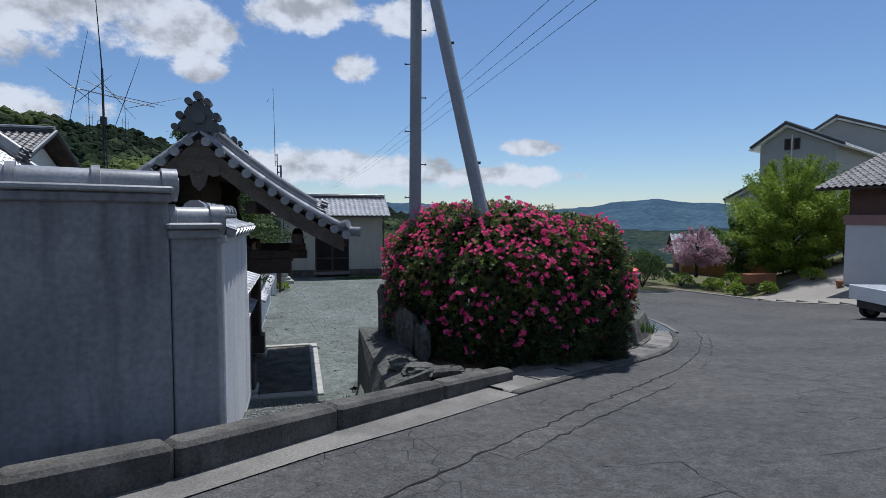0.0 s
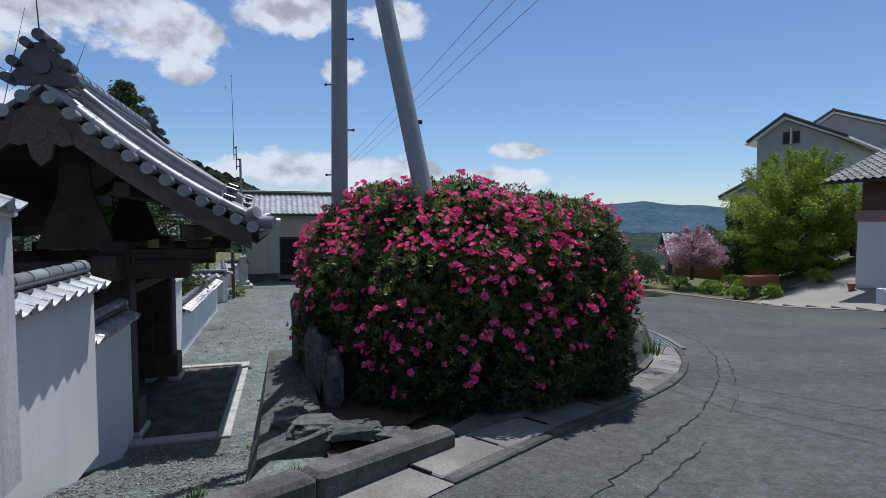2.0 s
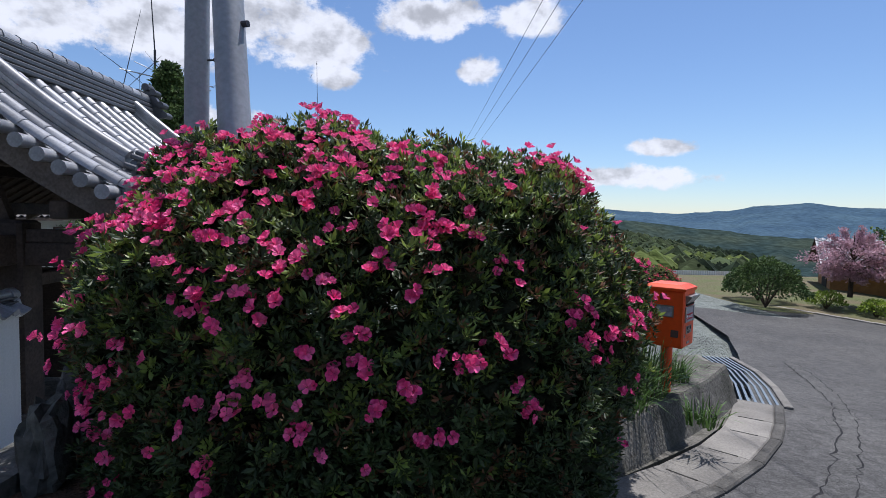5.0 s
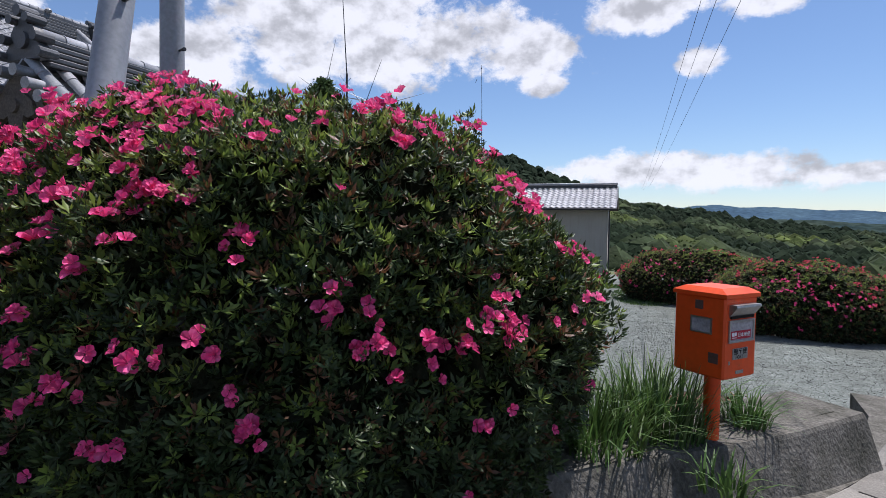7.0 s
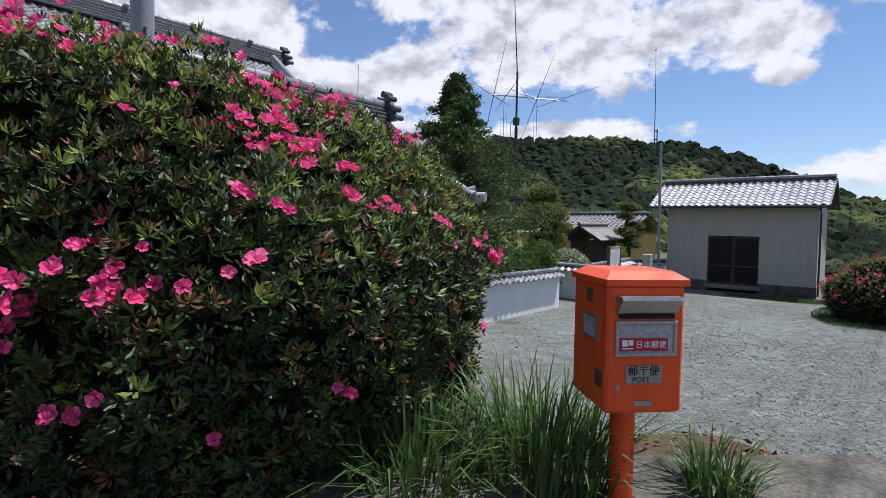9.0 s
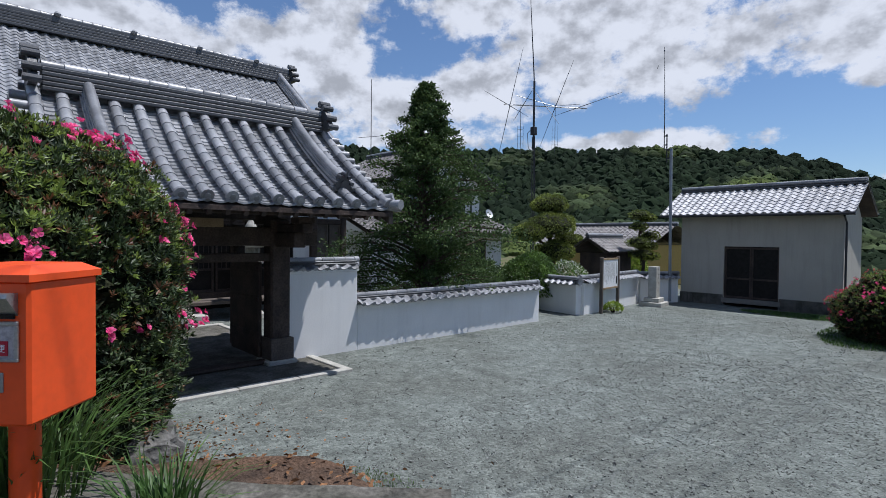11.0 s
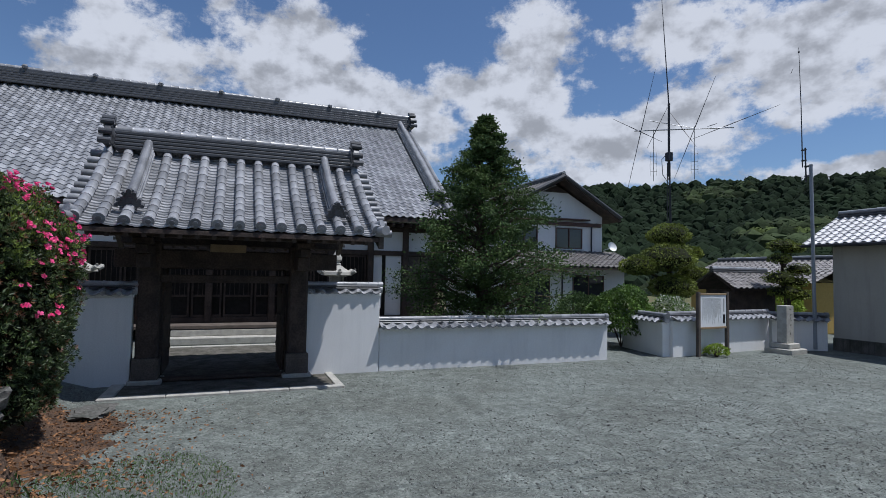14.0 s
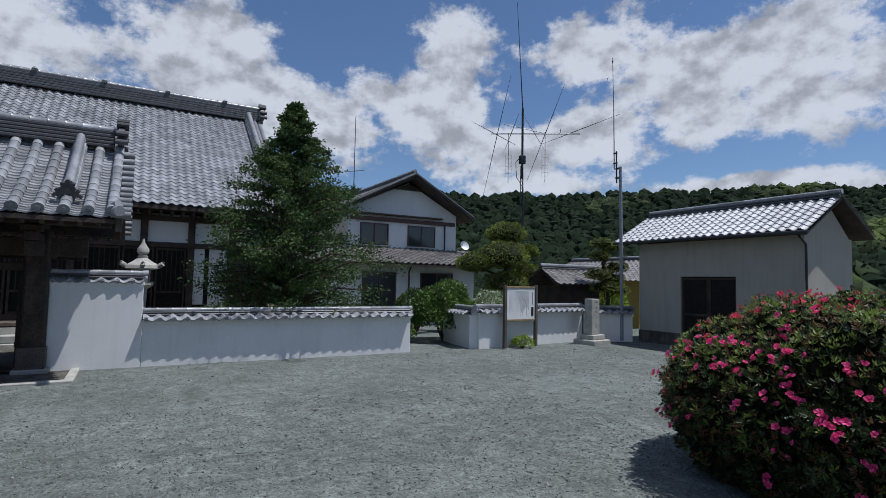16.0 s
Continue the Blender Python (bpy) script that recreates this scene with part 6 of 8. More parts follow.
def beam_mast():
    h = Vector((-9.0, 17.5, 10.0))
    u = Vector((0.67, 0.73, 0))
    v = Vector((-0.73, 0.67, 0))
    ob = thing("antenna_mast", (h.x, h.y, 0), "lattice mast with crossed radio antenna rods above the garden", "antenna")
    s = Solid()
    for a in (0, 2.1, 4.2):
        o = Vector((0.11 * math.cos(a), 0.11 * math.sin(a), 0))
        s.path([Vector((h.x, h.y, 0)) + o, Vector((h.x, h.y, 8.2)) + o * 0.7], 0.022, 5)
    for i in range(20):
        z = 0.4 * i
        p = [Vector((h.x + 0.11 * math.cos(a), h.y + 0.11 * math.sin(a), z)) for a in (0, 2.1, 4.2)]
        for a, b in ((0, 1), (1, 2), (2, 0)):
            s.path([p[a], p[b] + Vector((0, 0, 0.4))], 0.010, 4)
    part("lattice", s, DARKMETAL, ob)
    s = Solid()
    s.path([(h.x, h.y, 7.5), h + Vector((0, 0, 1.3))], 0.06, 8)
    s.path([h + Vector((0, 0, 1.2)), h + u * -0.35 + Vector((0, 0, 7.2))], [0.035, 0.012], 6)
    part("top_pole", s, DARKMETAL, ob)
    s = Solid()
    s.box(h.x - 0.14, h.x + 0.14, h.y - 0.14, h.y + 0.14, 8.3, 8.75, None, 0.02)
    part("rotator", s, DARKMETAL, ob)
    s = Solid()
    s.path([h + u * -1.7, h + u * 3.0 + Vector((0, 0, -0.2))], 0.03, 6)
    s.path([h + u * -1.0 + Vector((0, 0, 0.5)), h + u * 1.4 + Vector((0, 0, -0.15))], 0.02, 6)
    part("boom", s, ALU, ob)
    rods = [(u * -1.35, Vector((0, 0, 1)) * 3.2 + u * 0.7, 3.4), (u * 1.25, Vector((0, 0, 1)) * 2.5 + u * 0.95, 2.7), (u * 2.9, u * 2.1 + Vector((0, 0, 0.75)), 1.0), (u * -1.5, u * -1.3 + Vector((0, 0, 0.75)), 1.0),
            (u * 0.6, Vector((0, 0, 1)) * 1.4 - u * 0.7 + v, 1.2), (u * -0.6, Vector((0, 0, 1)) * 0.8 + u * 0.5 - v, 1.0), (u * 2.0, v * 2.6 + Vector((0, 0, 0.6)), 1.0)]
    for c, d, k in rods:
        s = Solid()
        s.path([h + c - d.normalized() * d.length * (1.05 if d.z > 2 else 0.9), h + c, h + c + d], [0.008, 0.022, 0.008], 5)
        part("rod", s, DARKMETAL, ob)
    for c in (u * 1.2, u * -0.75):
        s = Solid()
        s.path([h + c, h + c + Vector((0, 0, -2.7))], 0.014, 5)
        for z in (-1.4, -1.8, -2.2):
            for sg in (-1, 1):
                s.path([h + c + Vector((0, 0, z)), h + c + u * 0.16 * sg + Vector((0, 0, z))], 0.008, 4)
                s.path([h + c + u * 0.16 * sg + Vector((0, 0, z - 0.22)), h + c + u * 0.16 * sg + Vector((0, 0, z + 0.22))], 0.008, 4)
        part("hanging_element", s, DARKMETAL, ob)
    s = Solid()
    s.path([h + Vector((0.05, 0, -1.2)), h + u * -0.35 + Vector((0, 0, -1.6)), h + u * -0.3 + Vector((0, 0, -2.4)), h + Vector((0.1, 0, -3.0)), h + Vector((0.14, 0.1, -9))], 0.018, 5)
    part("feeder_cable", s, CABLE, ob)


beam_mast()

# ---- court furniture ----
def notice_board():
    a, b = Vector((0.25, 9.59, 0)), Vector((0.10, 10.90, 0))
    d = (b - a).normalized()
    n = Vector((d.y, -d.x, 0))
    L = (b - a).length
    m = Matrix((d, -n, Vector((0, 0, 1)))).transposed().to_4x4()
    m.translation = a
    ob = thing("notice_board", ((a.x + b.x) / 2, (a.y + b.y) / 2, 0), "wooden notice board with a white sheet of faint writing", "notice board")
    for x in (0.0, L):
        part("post", Solid().box(x - 0.05, x + 0.05, -0.05, 0.05, -0.2, 1.90, m, 0.008), WOOD_GREY, ob)
    part("panel", Solid().box(0.06, L - 0.06, -0.02, 0.02, 0.86, 1.80, m, 0.004), WHITE, ob)
    s = Solid()
    for z in (0.80, 1.80):
        s.box(0.05, L - 0.05, -0.035, 0.035, z, z + 0.06, m, 0.006)
    part("rail", s, WOOD_TAN, ob)
    t = Solid()
    rg = random.Random(5)
    x = L - 0.34
    while x > 0.14:
        top = 1.72
        low = rg.uniform(0.95, 1.25)
        z = top
        while z > low:
            h = rg.uniform(0.018, 0.03)
            t.box(x, x + 0.010, -0.0235, -0.0205, z - h, z, m)
            z -= h + rg.uniform(0.006, 0.012)
        x -= 0.045
    part("faint_writing", t, PLATE, ob, "columns of faint grey writing", kind="stuff")
    part("dark_label", Solid().box(L - 0.22, L - 0.12, -0.026, -0.0205, 0.95, 1.22, m), BLACK, ob)
    part("title", Solid().box(L - 0.19, L - 0.15, -0.024, -0.0205, 1.30, 1.70, m), PLATE, ob)


notice_board()


def stone_marker():
    ob = thing("stone_marker", (0.35, 13.1, 0.05), "upright granite marker stone with carved characters on a plinth", "stone marker")
    m = Matrix.Translation((0.35, 13.1, 0)) @ Matrix.Rotation(radians(8), 4, "Z")
    part("plinth", Solid().box(-0.42, 0.42, -0.45, 0.45, -0.15, 0.16, m, 0.02), STONE, ob)
    part("plinth_upper", Solid().box(-0.28, 0.28, -0.32, 0.32, 0.16, 0.32, m, 0.02), STONE, ob)
    part("shaft", Solid().box(-0.15, 0.15, -0.21, 0.21, 0.32, 1.49, m, 0.015), STONE, ob)
    t = Solid()
    rg = random.Random(2)
    for i in range(6):
        z = 1.34 - 0.15 * i
        for _ in range(5):
            y, zz, w, h = rg.uniform(-0.06, 0.03), z + rg.uniform(-0.05, 0.04), rg.choice((0.02, 0.06)), rg.choice((0.012, 0.05))
            t.box(0.1505, 0.153, y, y + w, zz, zz + (0.012 if w > 0.03 else h), m)
    part("carved_marks", t, CONCRETE_MOSSY, ob, kind="stuff")


stone_marker()


def lantern(x, y, gname):
    ob = thing("stone_lantern", (x, y, 0), "pale granite garden lantern with an upswept roof and onion finial", "stone lantern", gname)
    s = Solid()
    s.lathe((x, y, 0), [(0.42, -0.1), (0.42, 0.14), (0.30, 0.26)], 6)
    part("base", s, STONE, ob)
    s = Solid()
    s.lathe((x, y, 0), [(0.17, 0.26), (0.155, 0.8), (0.18, 0.9), (0.155, 1.0), (0.17, 1.55)], 14)
    part("shaft", s, STONE, ob, smooth=True)
    s = Solid()
    s.lathe((x, y, 0), [(0.18, 1.55), (0.38, 1.68), (0.38, 1.78)], 6)
    part("platform", s, STONE, ob)
    s = Solid()
    for k in range(6):
        a = math.pi * k / 3
        s.path([(x + 0.22 * math.cos(a), y + 0.22 * math.sin(a), 1.78), (x + 0.22 * math.cos(a), y + 0.22 * math.sin(a), 2.16)], 0.045, 6)
    s.lathe((x, y, 0), [(0.16, 1.78), (0.16, 2.16)], 6)
    part("light_chamber", s, STONE, ob)
    s = Solid()
    s.lathe((x, y, 0), [(0.30, 2.15), (0.56, 2.20), (0.52, 2.30), (0.30, 2.42), (0.16, 2.52)], 6)
    for k in range(6):
        a = math.pi * k / 3
        c = Vector((x + 0.54 * math.cos(a), y + 0.54 * math.sin(a), 2.28))
        s.path([c, c + Vector((0.10 * math.cos(a), 0.10 * math.sin(a), 0.06)), c + Vector((0.12 * math.cos(a), 0.12 * math.sin(a), 0.13))], [0.07, 0.075, 0.04], 7)
    part("roof", s, STONE, ob)
    s = Solid()
    s.lathe((x, y, 0), [(0.13, 2.50), (0.15, 2.58), (0.10, 2.62), (0.17, 2.70), (0.17, 2.80), (0.12, 2.88), (0.05, 3.0), (0.025, 3.13)], 12)
    part("finial", s, STONE, ob, smooth=True)


lantern(-5.9, 0.08, "stone lanterns")
lantern(-5.7, -7.3, "stone lanterns")


def rock(name, c, sx, sy, sz, seed, label, group="", material=None, tilt=0.0):
    rg = random.Random(seed)
    bm = bmesh.new()
    bmesh.ops.create_icosphere(bm, subdivisions=3, radius=1.0)
    for v in bm.verts:
        p = v.co.copy()
        k = 1 + 0.36 * noise.noise(p * 1.4 + Vector((seed, 0, 0))) + 0.26 * noise.noise(p * 3.3 + Vector((0, seed, 0))) + 0.10 * noise.noise(p * 8)
        q = Vector((math.copysign(abs(p.x) ** 0.6, p.x), math.copysign(abs(p.y) ** 0.6, p.y), math.copysign(abs(p.z) ** 0.75, p.z))) * k
        v.co = Vector((q.x * sx, q.y * sy, q.z * sz))
    me = bpy.data.meshes.new(name)
    bm.to_mesh(me)
    bm.free()
    me.shade_smooth()
    me.set_sharp_from_angle(angle=radians(24))
    me.transform(Matrix.Translation(c) @ Matrix.Rotation(tilt, 4, "X") @ Matrix.Rotation(rg.uniform(-0.4, 0.4), 4, "Z"))
    return solo(name, me, material or STONE_DARK, label, "rock", group)


for i, (y, x, h, w) in enumerate(((-6.55, 2.50, 0.50, 0.20), (-6.9, 2.55, 0.42, 0.19), (-7.25, 2.60, 0.38, 0.18), (-7.6, 2.63, 0.36, 0.20), (-7.95, 2.68, 0.34, 0.20), (-8.3, 2.74, 0.30, 0.20))):
    rock("standing_stone", (x, y, 1.42 + h * 0.62), 0.09, w * 0.68, h, 20 + i, "upright rough grey stone set on the bank edge", "stones edging the bank")
for i, (x, y, sx, sy, sz) in enumerate(((2.55, -9.0, 0.20, 0.15, 0.07), (2.85, -9.2, 0.24, 0.13, 0.06), (2.35, -8.75, 0.14, 0.15, 0.07), (3.15, -9.4, 0.15, 0.10, 0.05))):
    rock("flat_stone", (x, y, 1.47), sx, sy, sz, 40 + i, "flat grey stone lying at the foot of the azalea", "stones edging the bank")
for i, (x, y, z, r) in enumerate(((5.2, -5.6, 0.95, 0.22), (5.65, -5.45, 0.9, 0.26), (4.6, -5.5, 0.85, 0.18))):
    rock("bank_stone", (x, y, z), r, r * 0.8, r * 0.6, 60 + i, "rough stone in the soil of the bank", "stones edging the bank")
rock("flat_stone", (2.55, -5.15, 0.06), 0.45, 0.30, 0.08, 71, "flat paving stone beside the apron", "stones edging the bank")


# ---- plants ----
def tuft(name, c, n, h, r, seed, label, group="grass tufts"):
    rng = np.random.default_rng(seed)
    q = []
    for _ in range(n):
        a, b = rng.uniform(0, 6.28), rng.uniform(0, 1) ** 0.6
        base = np.array([c[0] + 0.45 * r * b * math.cos(a), c[1] + 0.45 * r * b * math.sin(a), c[2] - 0.03])
        L = h * rng.uniform(0.55, 1.15)
        lean = rng.uniform(0.12, 0.85) * (0.4 + b)
        a2 = a + rng.normal(0, 0.7)
        d = np.array([math.cos(a2), math.sin(a2), 0])
        w = np.array([-d[1], d[0], 0]) * rng.uniform(0.005, 0.009)
        p = [base + d * lean * L * t * t + np.array([0, 0, L * (t - 0.42 * lean * t * t * t)]) for t in (0, 0.4, 0.75, 1.0)]
        k = (1, 0.9, 0.6, 0.08)
        for i in range(3):
            q.append([p[i] - w * k[i], p[i] + w * k[i], p[i + 1] + w * k[i + 1], p[i + 1] - w * k[i + 1]])
    return tagged(solo(name, quads_mesh(name, np.array(q), GRASS), GRASS, label, "grass", group, "stuff"))


tuft("grass_clump", (6.95, -6.35, 1.33), 420, 0.62, 0.75, 1, "dense clump of long dark green grass beside the post box")
tuft("grass_clump", (6.55, -6.85, 1.33), 320, 0.55, 0.7, 2, "dense clump of long green grass under the azalea")
tuft("grass_clump", (7.62, -5.86, 1.29), 170, 0.36, 0.34, 3, "small clump of green grass behind the post box")
tuft("grass_clump", (7.3, -7.05, 1.30), 60, 0.25, 0.3, 4, "sparse grass along the top of the concrete wall")
for i, (x, y) in enumerate(((1.7, -9.5), (2.35, -9.6), (1.9, -6.2))):
    tuft("weed", (x, y, land(x, y) + 0.0), 40, 0.12, 0.2, 10 + i, "small weeds at the edge of the path")


def limb_tree(name, base, height, crown, n_limb, n_leaf, leaf, material, label, category, seed, trunk=0.12, shape="round", droop=0.0, spread=0.9, parts=True):
    """Trunk, limbs and a crown of many leaves. crown: (radius, low z, high z)."""
    rng = np.random.default_rng(seed)
    rg = random.Random(seed)
    ob = thing(name, base, label, category)
    R, lo, hi = crown
    b = Vector(base)
    s = Solid()
    lean = Vector((rg.uniform(-0.1, 0.1), rg.uniform(-0.1, 0.1), 0))
    pts = [b + Vector((0, 0, -0.1)), b + lean + Vector((0, 0, height * 0.35)), b + lean * 2 + Vector((0, 0, height * 0.7)), b + lean * 2 + Vector((0, 0, height * 0.98))]
    s.path(pts, [trunk * 1.3, trunk, trunk * 0.6, trunk * 0.12], 8)
    part("trunk", s, BARK, ob, smooth=True)
    limbs = Solid()
    at, out = [], []
    for i in range(n_limb):
        f = (i + rg.random()) / n_limb
        z = lo + (hi - lo) * f
        if shape == "cone":
            r = R * min(1.0, 1.40 * (1 - f) ** 0.98) * (0.72 + 0.28 * smooth01(0.0, 0.14, f)) * rg.uniform(0.3, 1.25) + 0.10
            z0 = z - 0.25 * r
        else:
            r = R * math.sqrt(max(0.06, 1 - (2 * f - 1) ** 2)) * rg.uniform(0.6, 1.12)
            z0 = lo + (z - lo) * 0.45
        a = i * 2.399 + rg.uniform(-0.4, 0.4)
        k = min(1.0, max(0.0, (z0 - b.z) / height))
        st = b + lean * 2 * min(k * 1.3, 1) + Vector((0, 0, max(0.25 * (lo - b.z), z0 - b.z)))
        tip = Vector((b.x + r * math.cos(a), b.y + r * math.sin(a), z))
        mid = st.lerp(tip, 0.55) + Vector((0, 0, 0.10 * r))
        tip = tip - Vector((0, 0, droop * r))
        limbs.path([st, mid, tip], [trunk * 0.32, trunk * 0.2, 0.006], 5)
        m = n_leaf // n_limb
        t = rng.uniform(0.22, 1.04, m) ** 0.75
        P = np.outer((1 - t) ** 2, np.array(st)) + np.outer(2 * t * (1 - t), np.array(mid)) + np.outer(t ** 2, np.array(tip))
        w = 0.10 + 0.22 * r * (1 - 0.55 * t)
        P += rng.normal(0, 0.5, (m, 3)) * w[:, None] * np.array([1, 1, 0.6])
        at.append(P)
        o = np.array(tip - st)
        out.append(np.tile(o / (np.linalg.norm(o) + 1e-6), (m, 1)) + np.array([0, 0, 0.35 - droop]))
    part("limb_mass", limbs, BARK, ob, kind="stuff")
    at, out = np.concatenate(at), np.concatenate(out)
    part("crown", quads_mesh("crown", leaves(rng, at, out, leaf, leaf * 0.5, spread), material), material, ob, kind="stuff")
    return ob


limb_tree("conifer", (-1.95, 3.7, 0.0), 6.85, (2.45, 0.9, 6.95), 170, 62000, 0.095, LEAF_CONIFER, "tall dark green conifer with a ragged pointed crown behind the wall", "tree", 4, 0.16, "cone", 0.05)
limb_tree("broadleaf_tree", (24.6, 5.6, 1.0), 5.2, (2.9, 0.7, 6.4), 95, 64000, 0.12, LEAF_SPRING, "dense tree in fresh yellow-green spring leaf by the drive", "tree", 6, 0.12)
limb_tree("broadleaf_tree", (24.2, 8.4, 0.4), 3.0, (1.7, 0.4, 3.6), 30, 12000, 0.14, LEAF_GREEN, "smaller green tree beside the drive", "tree", 7, 0.08)
limb_tree("broadleaf_tree", (26.6, 4.4, 1.7), 3.8, (1.9, 1.7, 4.8), 26, 9000, 0.15, LEAF_SPRING, "leafy green tree beside the garage", "tree", 17, 0.08)
limb_tree("blossom_tree", (21.2, 8.1, 0.4), 2.3, (1.5, 1.0, 3.0), 40, 12000, 0.10, BLOSSOM, "small weeping tree covered in pale pink blossom", "tree", 9, 0.07, "round", 0.25)


def pads(name, base, spots, leaf, per, material, label, seed, trunk=0.09, flat=0.75):
    """Cloud-pruned tree: a bent trunk and clipped cushions of leaves."""
    rng = np.random.default_rng(seed)
    ob = thing(name, base, label, "tree")
    s = Solid()
    top = max(p[2] for p in spots)
    b = Vector(base)
    s.path([b, b + Vector((0.1, 0.1, (top - b.z) * 0.4)), b + Vector((-0.08, 0.0, (top - b.z) * 0.75)), Vector((b.x, b.y, top))], [trunk * 1.3, trunk, trunk * 0.7, trunk * 0.3], 8)
    part("trunk", s, BARK, ob, smooth=True)
    for x, y, z, r in spots:
        c = np.array([x, y, z])
        st = Vector((b.x, b.y, b.z + (z - b.z) * 0.8))
        lim = Solid()
        lim.path([st, Vector((x, y, z - 0.1 * r))], [trunk * 0.5, trunk * 0.25], 6)
        part("limb", lim, BARK, ob)
        d = rng.normal(0, 1, (per, 3))
        d /= np.linalg.norm(d, axis=1, keepdims=True)
        k = 1 + 0.10 * np.sin(d[:, 0] * 5 + z) * np.cos(d[:, 1] * 6) + rng.normal(0, 0.035, per)
        p = c + d * np.array([r, r, r * flat]) * k[:, None] * np.where(d[:, 2:3] < 0, np.array([[1, 1, 0.6]]), 1)
        part("cushion", quads_mesh("cushion", leaves(rng, p, d, leaf, leaf * 0.55, 0.8), material), material, ob, kind="stuff")
        # added dark core: shade between the leaves put into its colour
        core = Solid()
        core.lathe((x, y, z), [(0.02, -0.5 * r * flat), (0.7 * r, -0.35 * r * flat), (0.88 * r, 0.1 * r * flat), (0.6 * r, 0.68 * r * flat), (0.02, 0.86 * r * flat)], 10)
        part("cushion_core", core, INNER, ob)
    return ob


pads("topiary_tree", (-4.6, 13.2, 0.0), [(-4.7, 13.3, 3.98, 0.80), (-4.2, 12.75, 3.0, 1.02), (-4.7, 14.4, 3.3, 0.48), (-4.5, 11.6, 2.7, 0.68), (-4.2, 14.1, 2.35, 0.62), (-4.1, 12.9, 1.9, 0.8)], 0.085, 3200, LEAF_TOPIARY, "cloud-pruned evergreen with big clipped domes", 21, 0.12, 0.62)
pads("topiary_tree", (-1.6, 15.75, 0.0), [(-1.6, 15.6, 3.55, 0.42), (-1.5, 16.1, 3.45, 0.36), (-1.55, 15.45, 3.05, 0.36), (-1.5, 15.3, 2.35, 0.45), (-1.45, 16.25, 2.65, 0.42), (-1.5, 16.1, 2.2, 0.42), (-1.5, 15.65, 1.85, 0.5), (-1.5, 16.4, 1.75, 0.4)], 0.07, 700, LEAF_TOPIARY, "slender cloud-pruned garden pine with small pads", 22, 0.07, 0.55)


def shrub(name, c, r, h, n, leaf, material, label, seed, n2=0, mat2=None, spread=0.9):
    rng = np.random.default_rng(seed)
    ob = thing(name, c, label, "shrub")
    s = Solid()
    for k in range(7):
        a = k * 0.9
        s.path([(c[0], c[1], c[2] - 0.05), (c[0] + 0.5 * r * math.cos(a), c[1] + 0.5 * r * math.sin(a), c[2] + h * 0.6)], [0.03, 0.01], 5)
    part("stem_mass", s, BARK, ob, kind="stuff")
    for cnt, mt, nm in ((n, material, "leaves"), (n2, mat2, "blossoms")):
        if not cnt:
            continue
        d = rng.normal(0, 1, (cnt, 3))
        d /= np.linalg.norm(d, axis=1, keepdims=True)
        d[:, 2] = np.abs(d[:, 2]) * 1.1 - 0.25
        k = rng.uniform(0.55, 1.0, cnt) ** 0.4
        wob = np.array([1 + 0.22 * noise.noise((a * 2 + seed, b * 2, e * 2)) for a, b, e in d])
        p = np.array([c[0], c[1], c[2] + h * 0.38]) + d * np.array([r, r, h * 0.58]) * (k * wob)[:, None]
        p[:, 2] = np.maximum(p[:, 2], c[2] + 0.02)
        part(nm, quads_mesh(nm, leaves(rng, p, d, leaf * (1 if nm == "leaves" else 0.8), leaf * 0.55, spread), mt), mt, ob, kind="stuff")
    return ob


shrub("garden_shrub", (-2.25, 8.89, 0.0), 1.1, 2.25, 11000, 0.10, LEAF_GREEN, "rounded weeping green shrub behind the wall", 31)
shrub("flowering_shrub", (-1.7, 10.4, 0.0), 0.95, 1.95, 4500, 0.08, LEAF_GREEN, "garden shrub speckled with small white blossoms", 32, 3200, WHITEFLOWER)
shrub("garden_shrub", (-3.4, 17.6, 0.0), 1.2, 2.7, 4500, 0.12, LEAF_SPRING, "bright yellow-green shrub behind the gatehouse", 33)
shrub("garden_shrub", (-2.2, 7.3, 0.0), 0.5, 0.9, 1500, 0.08, LEAF_GREEN, "small green shrub in the wall opening", 34)
shrub("garden_shrub", (-5.5, 9.6, 0.0), 1.0, 1.9, 4000, 0.11, LEAF_CONIFER, "dark green shrub in front of the house", 35)
shrub("low_plant", (0.34, 10.2, 0.0), 0.32, 0.42, 700, 0.07, LEAF_SPRING, "low leafy plant under the notice board", 36)
shrub("roadside_hedge", (17.2, 7.0, 0.1), 1.3, 1.9, 6000, 0.10, LEAF_CONIFER, "dark rounded hedge at the bend of the road", 37)
shrub("roadside_hedge", (18.4, 9.3, 0.0), 1.2, 1.6, 5000, 0.10, LEAF_CONIFER, "dark hedge beside the road", 38)
for i, (x, y, r) in enumerate(((20.6, 6.2, 0.5), (21.6, 5.4, 0.45), (22.2, 6.6, 0.6), (20.4, 4.6, 0.4), (21.2, 3.6, 0.35), (19.9, 7.6, 0.6), (23.2, 3.2, 0.5))):
    shrub("roadside_weeds", (x, y, land(x, y)), r, 0.5 + 0.3 * r, 900, 0.10, LEAF_SPRING, "low bright green weeds at the roadside", 50 + i)


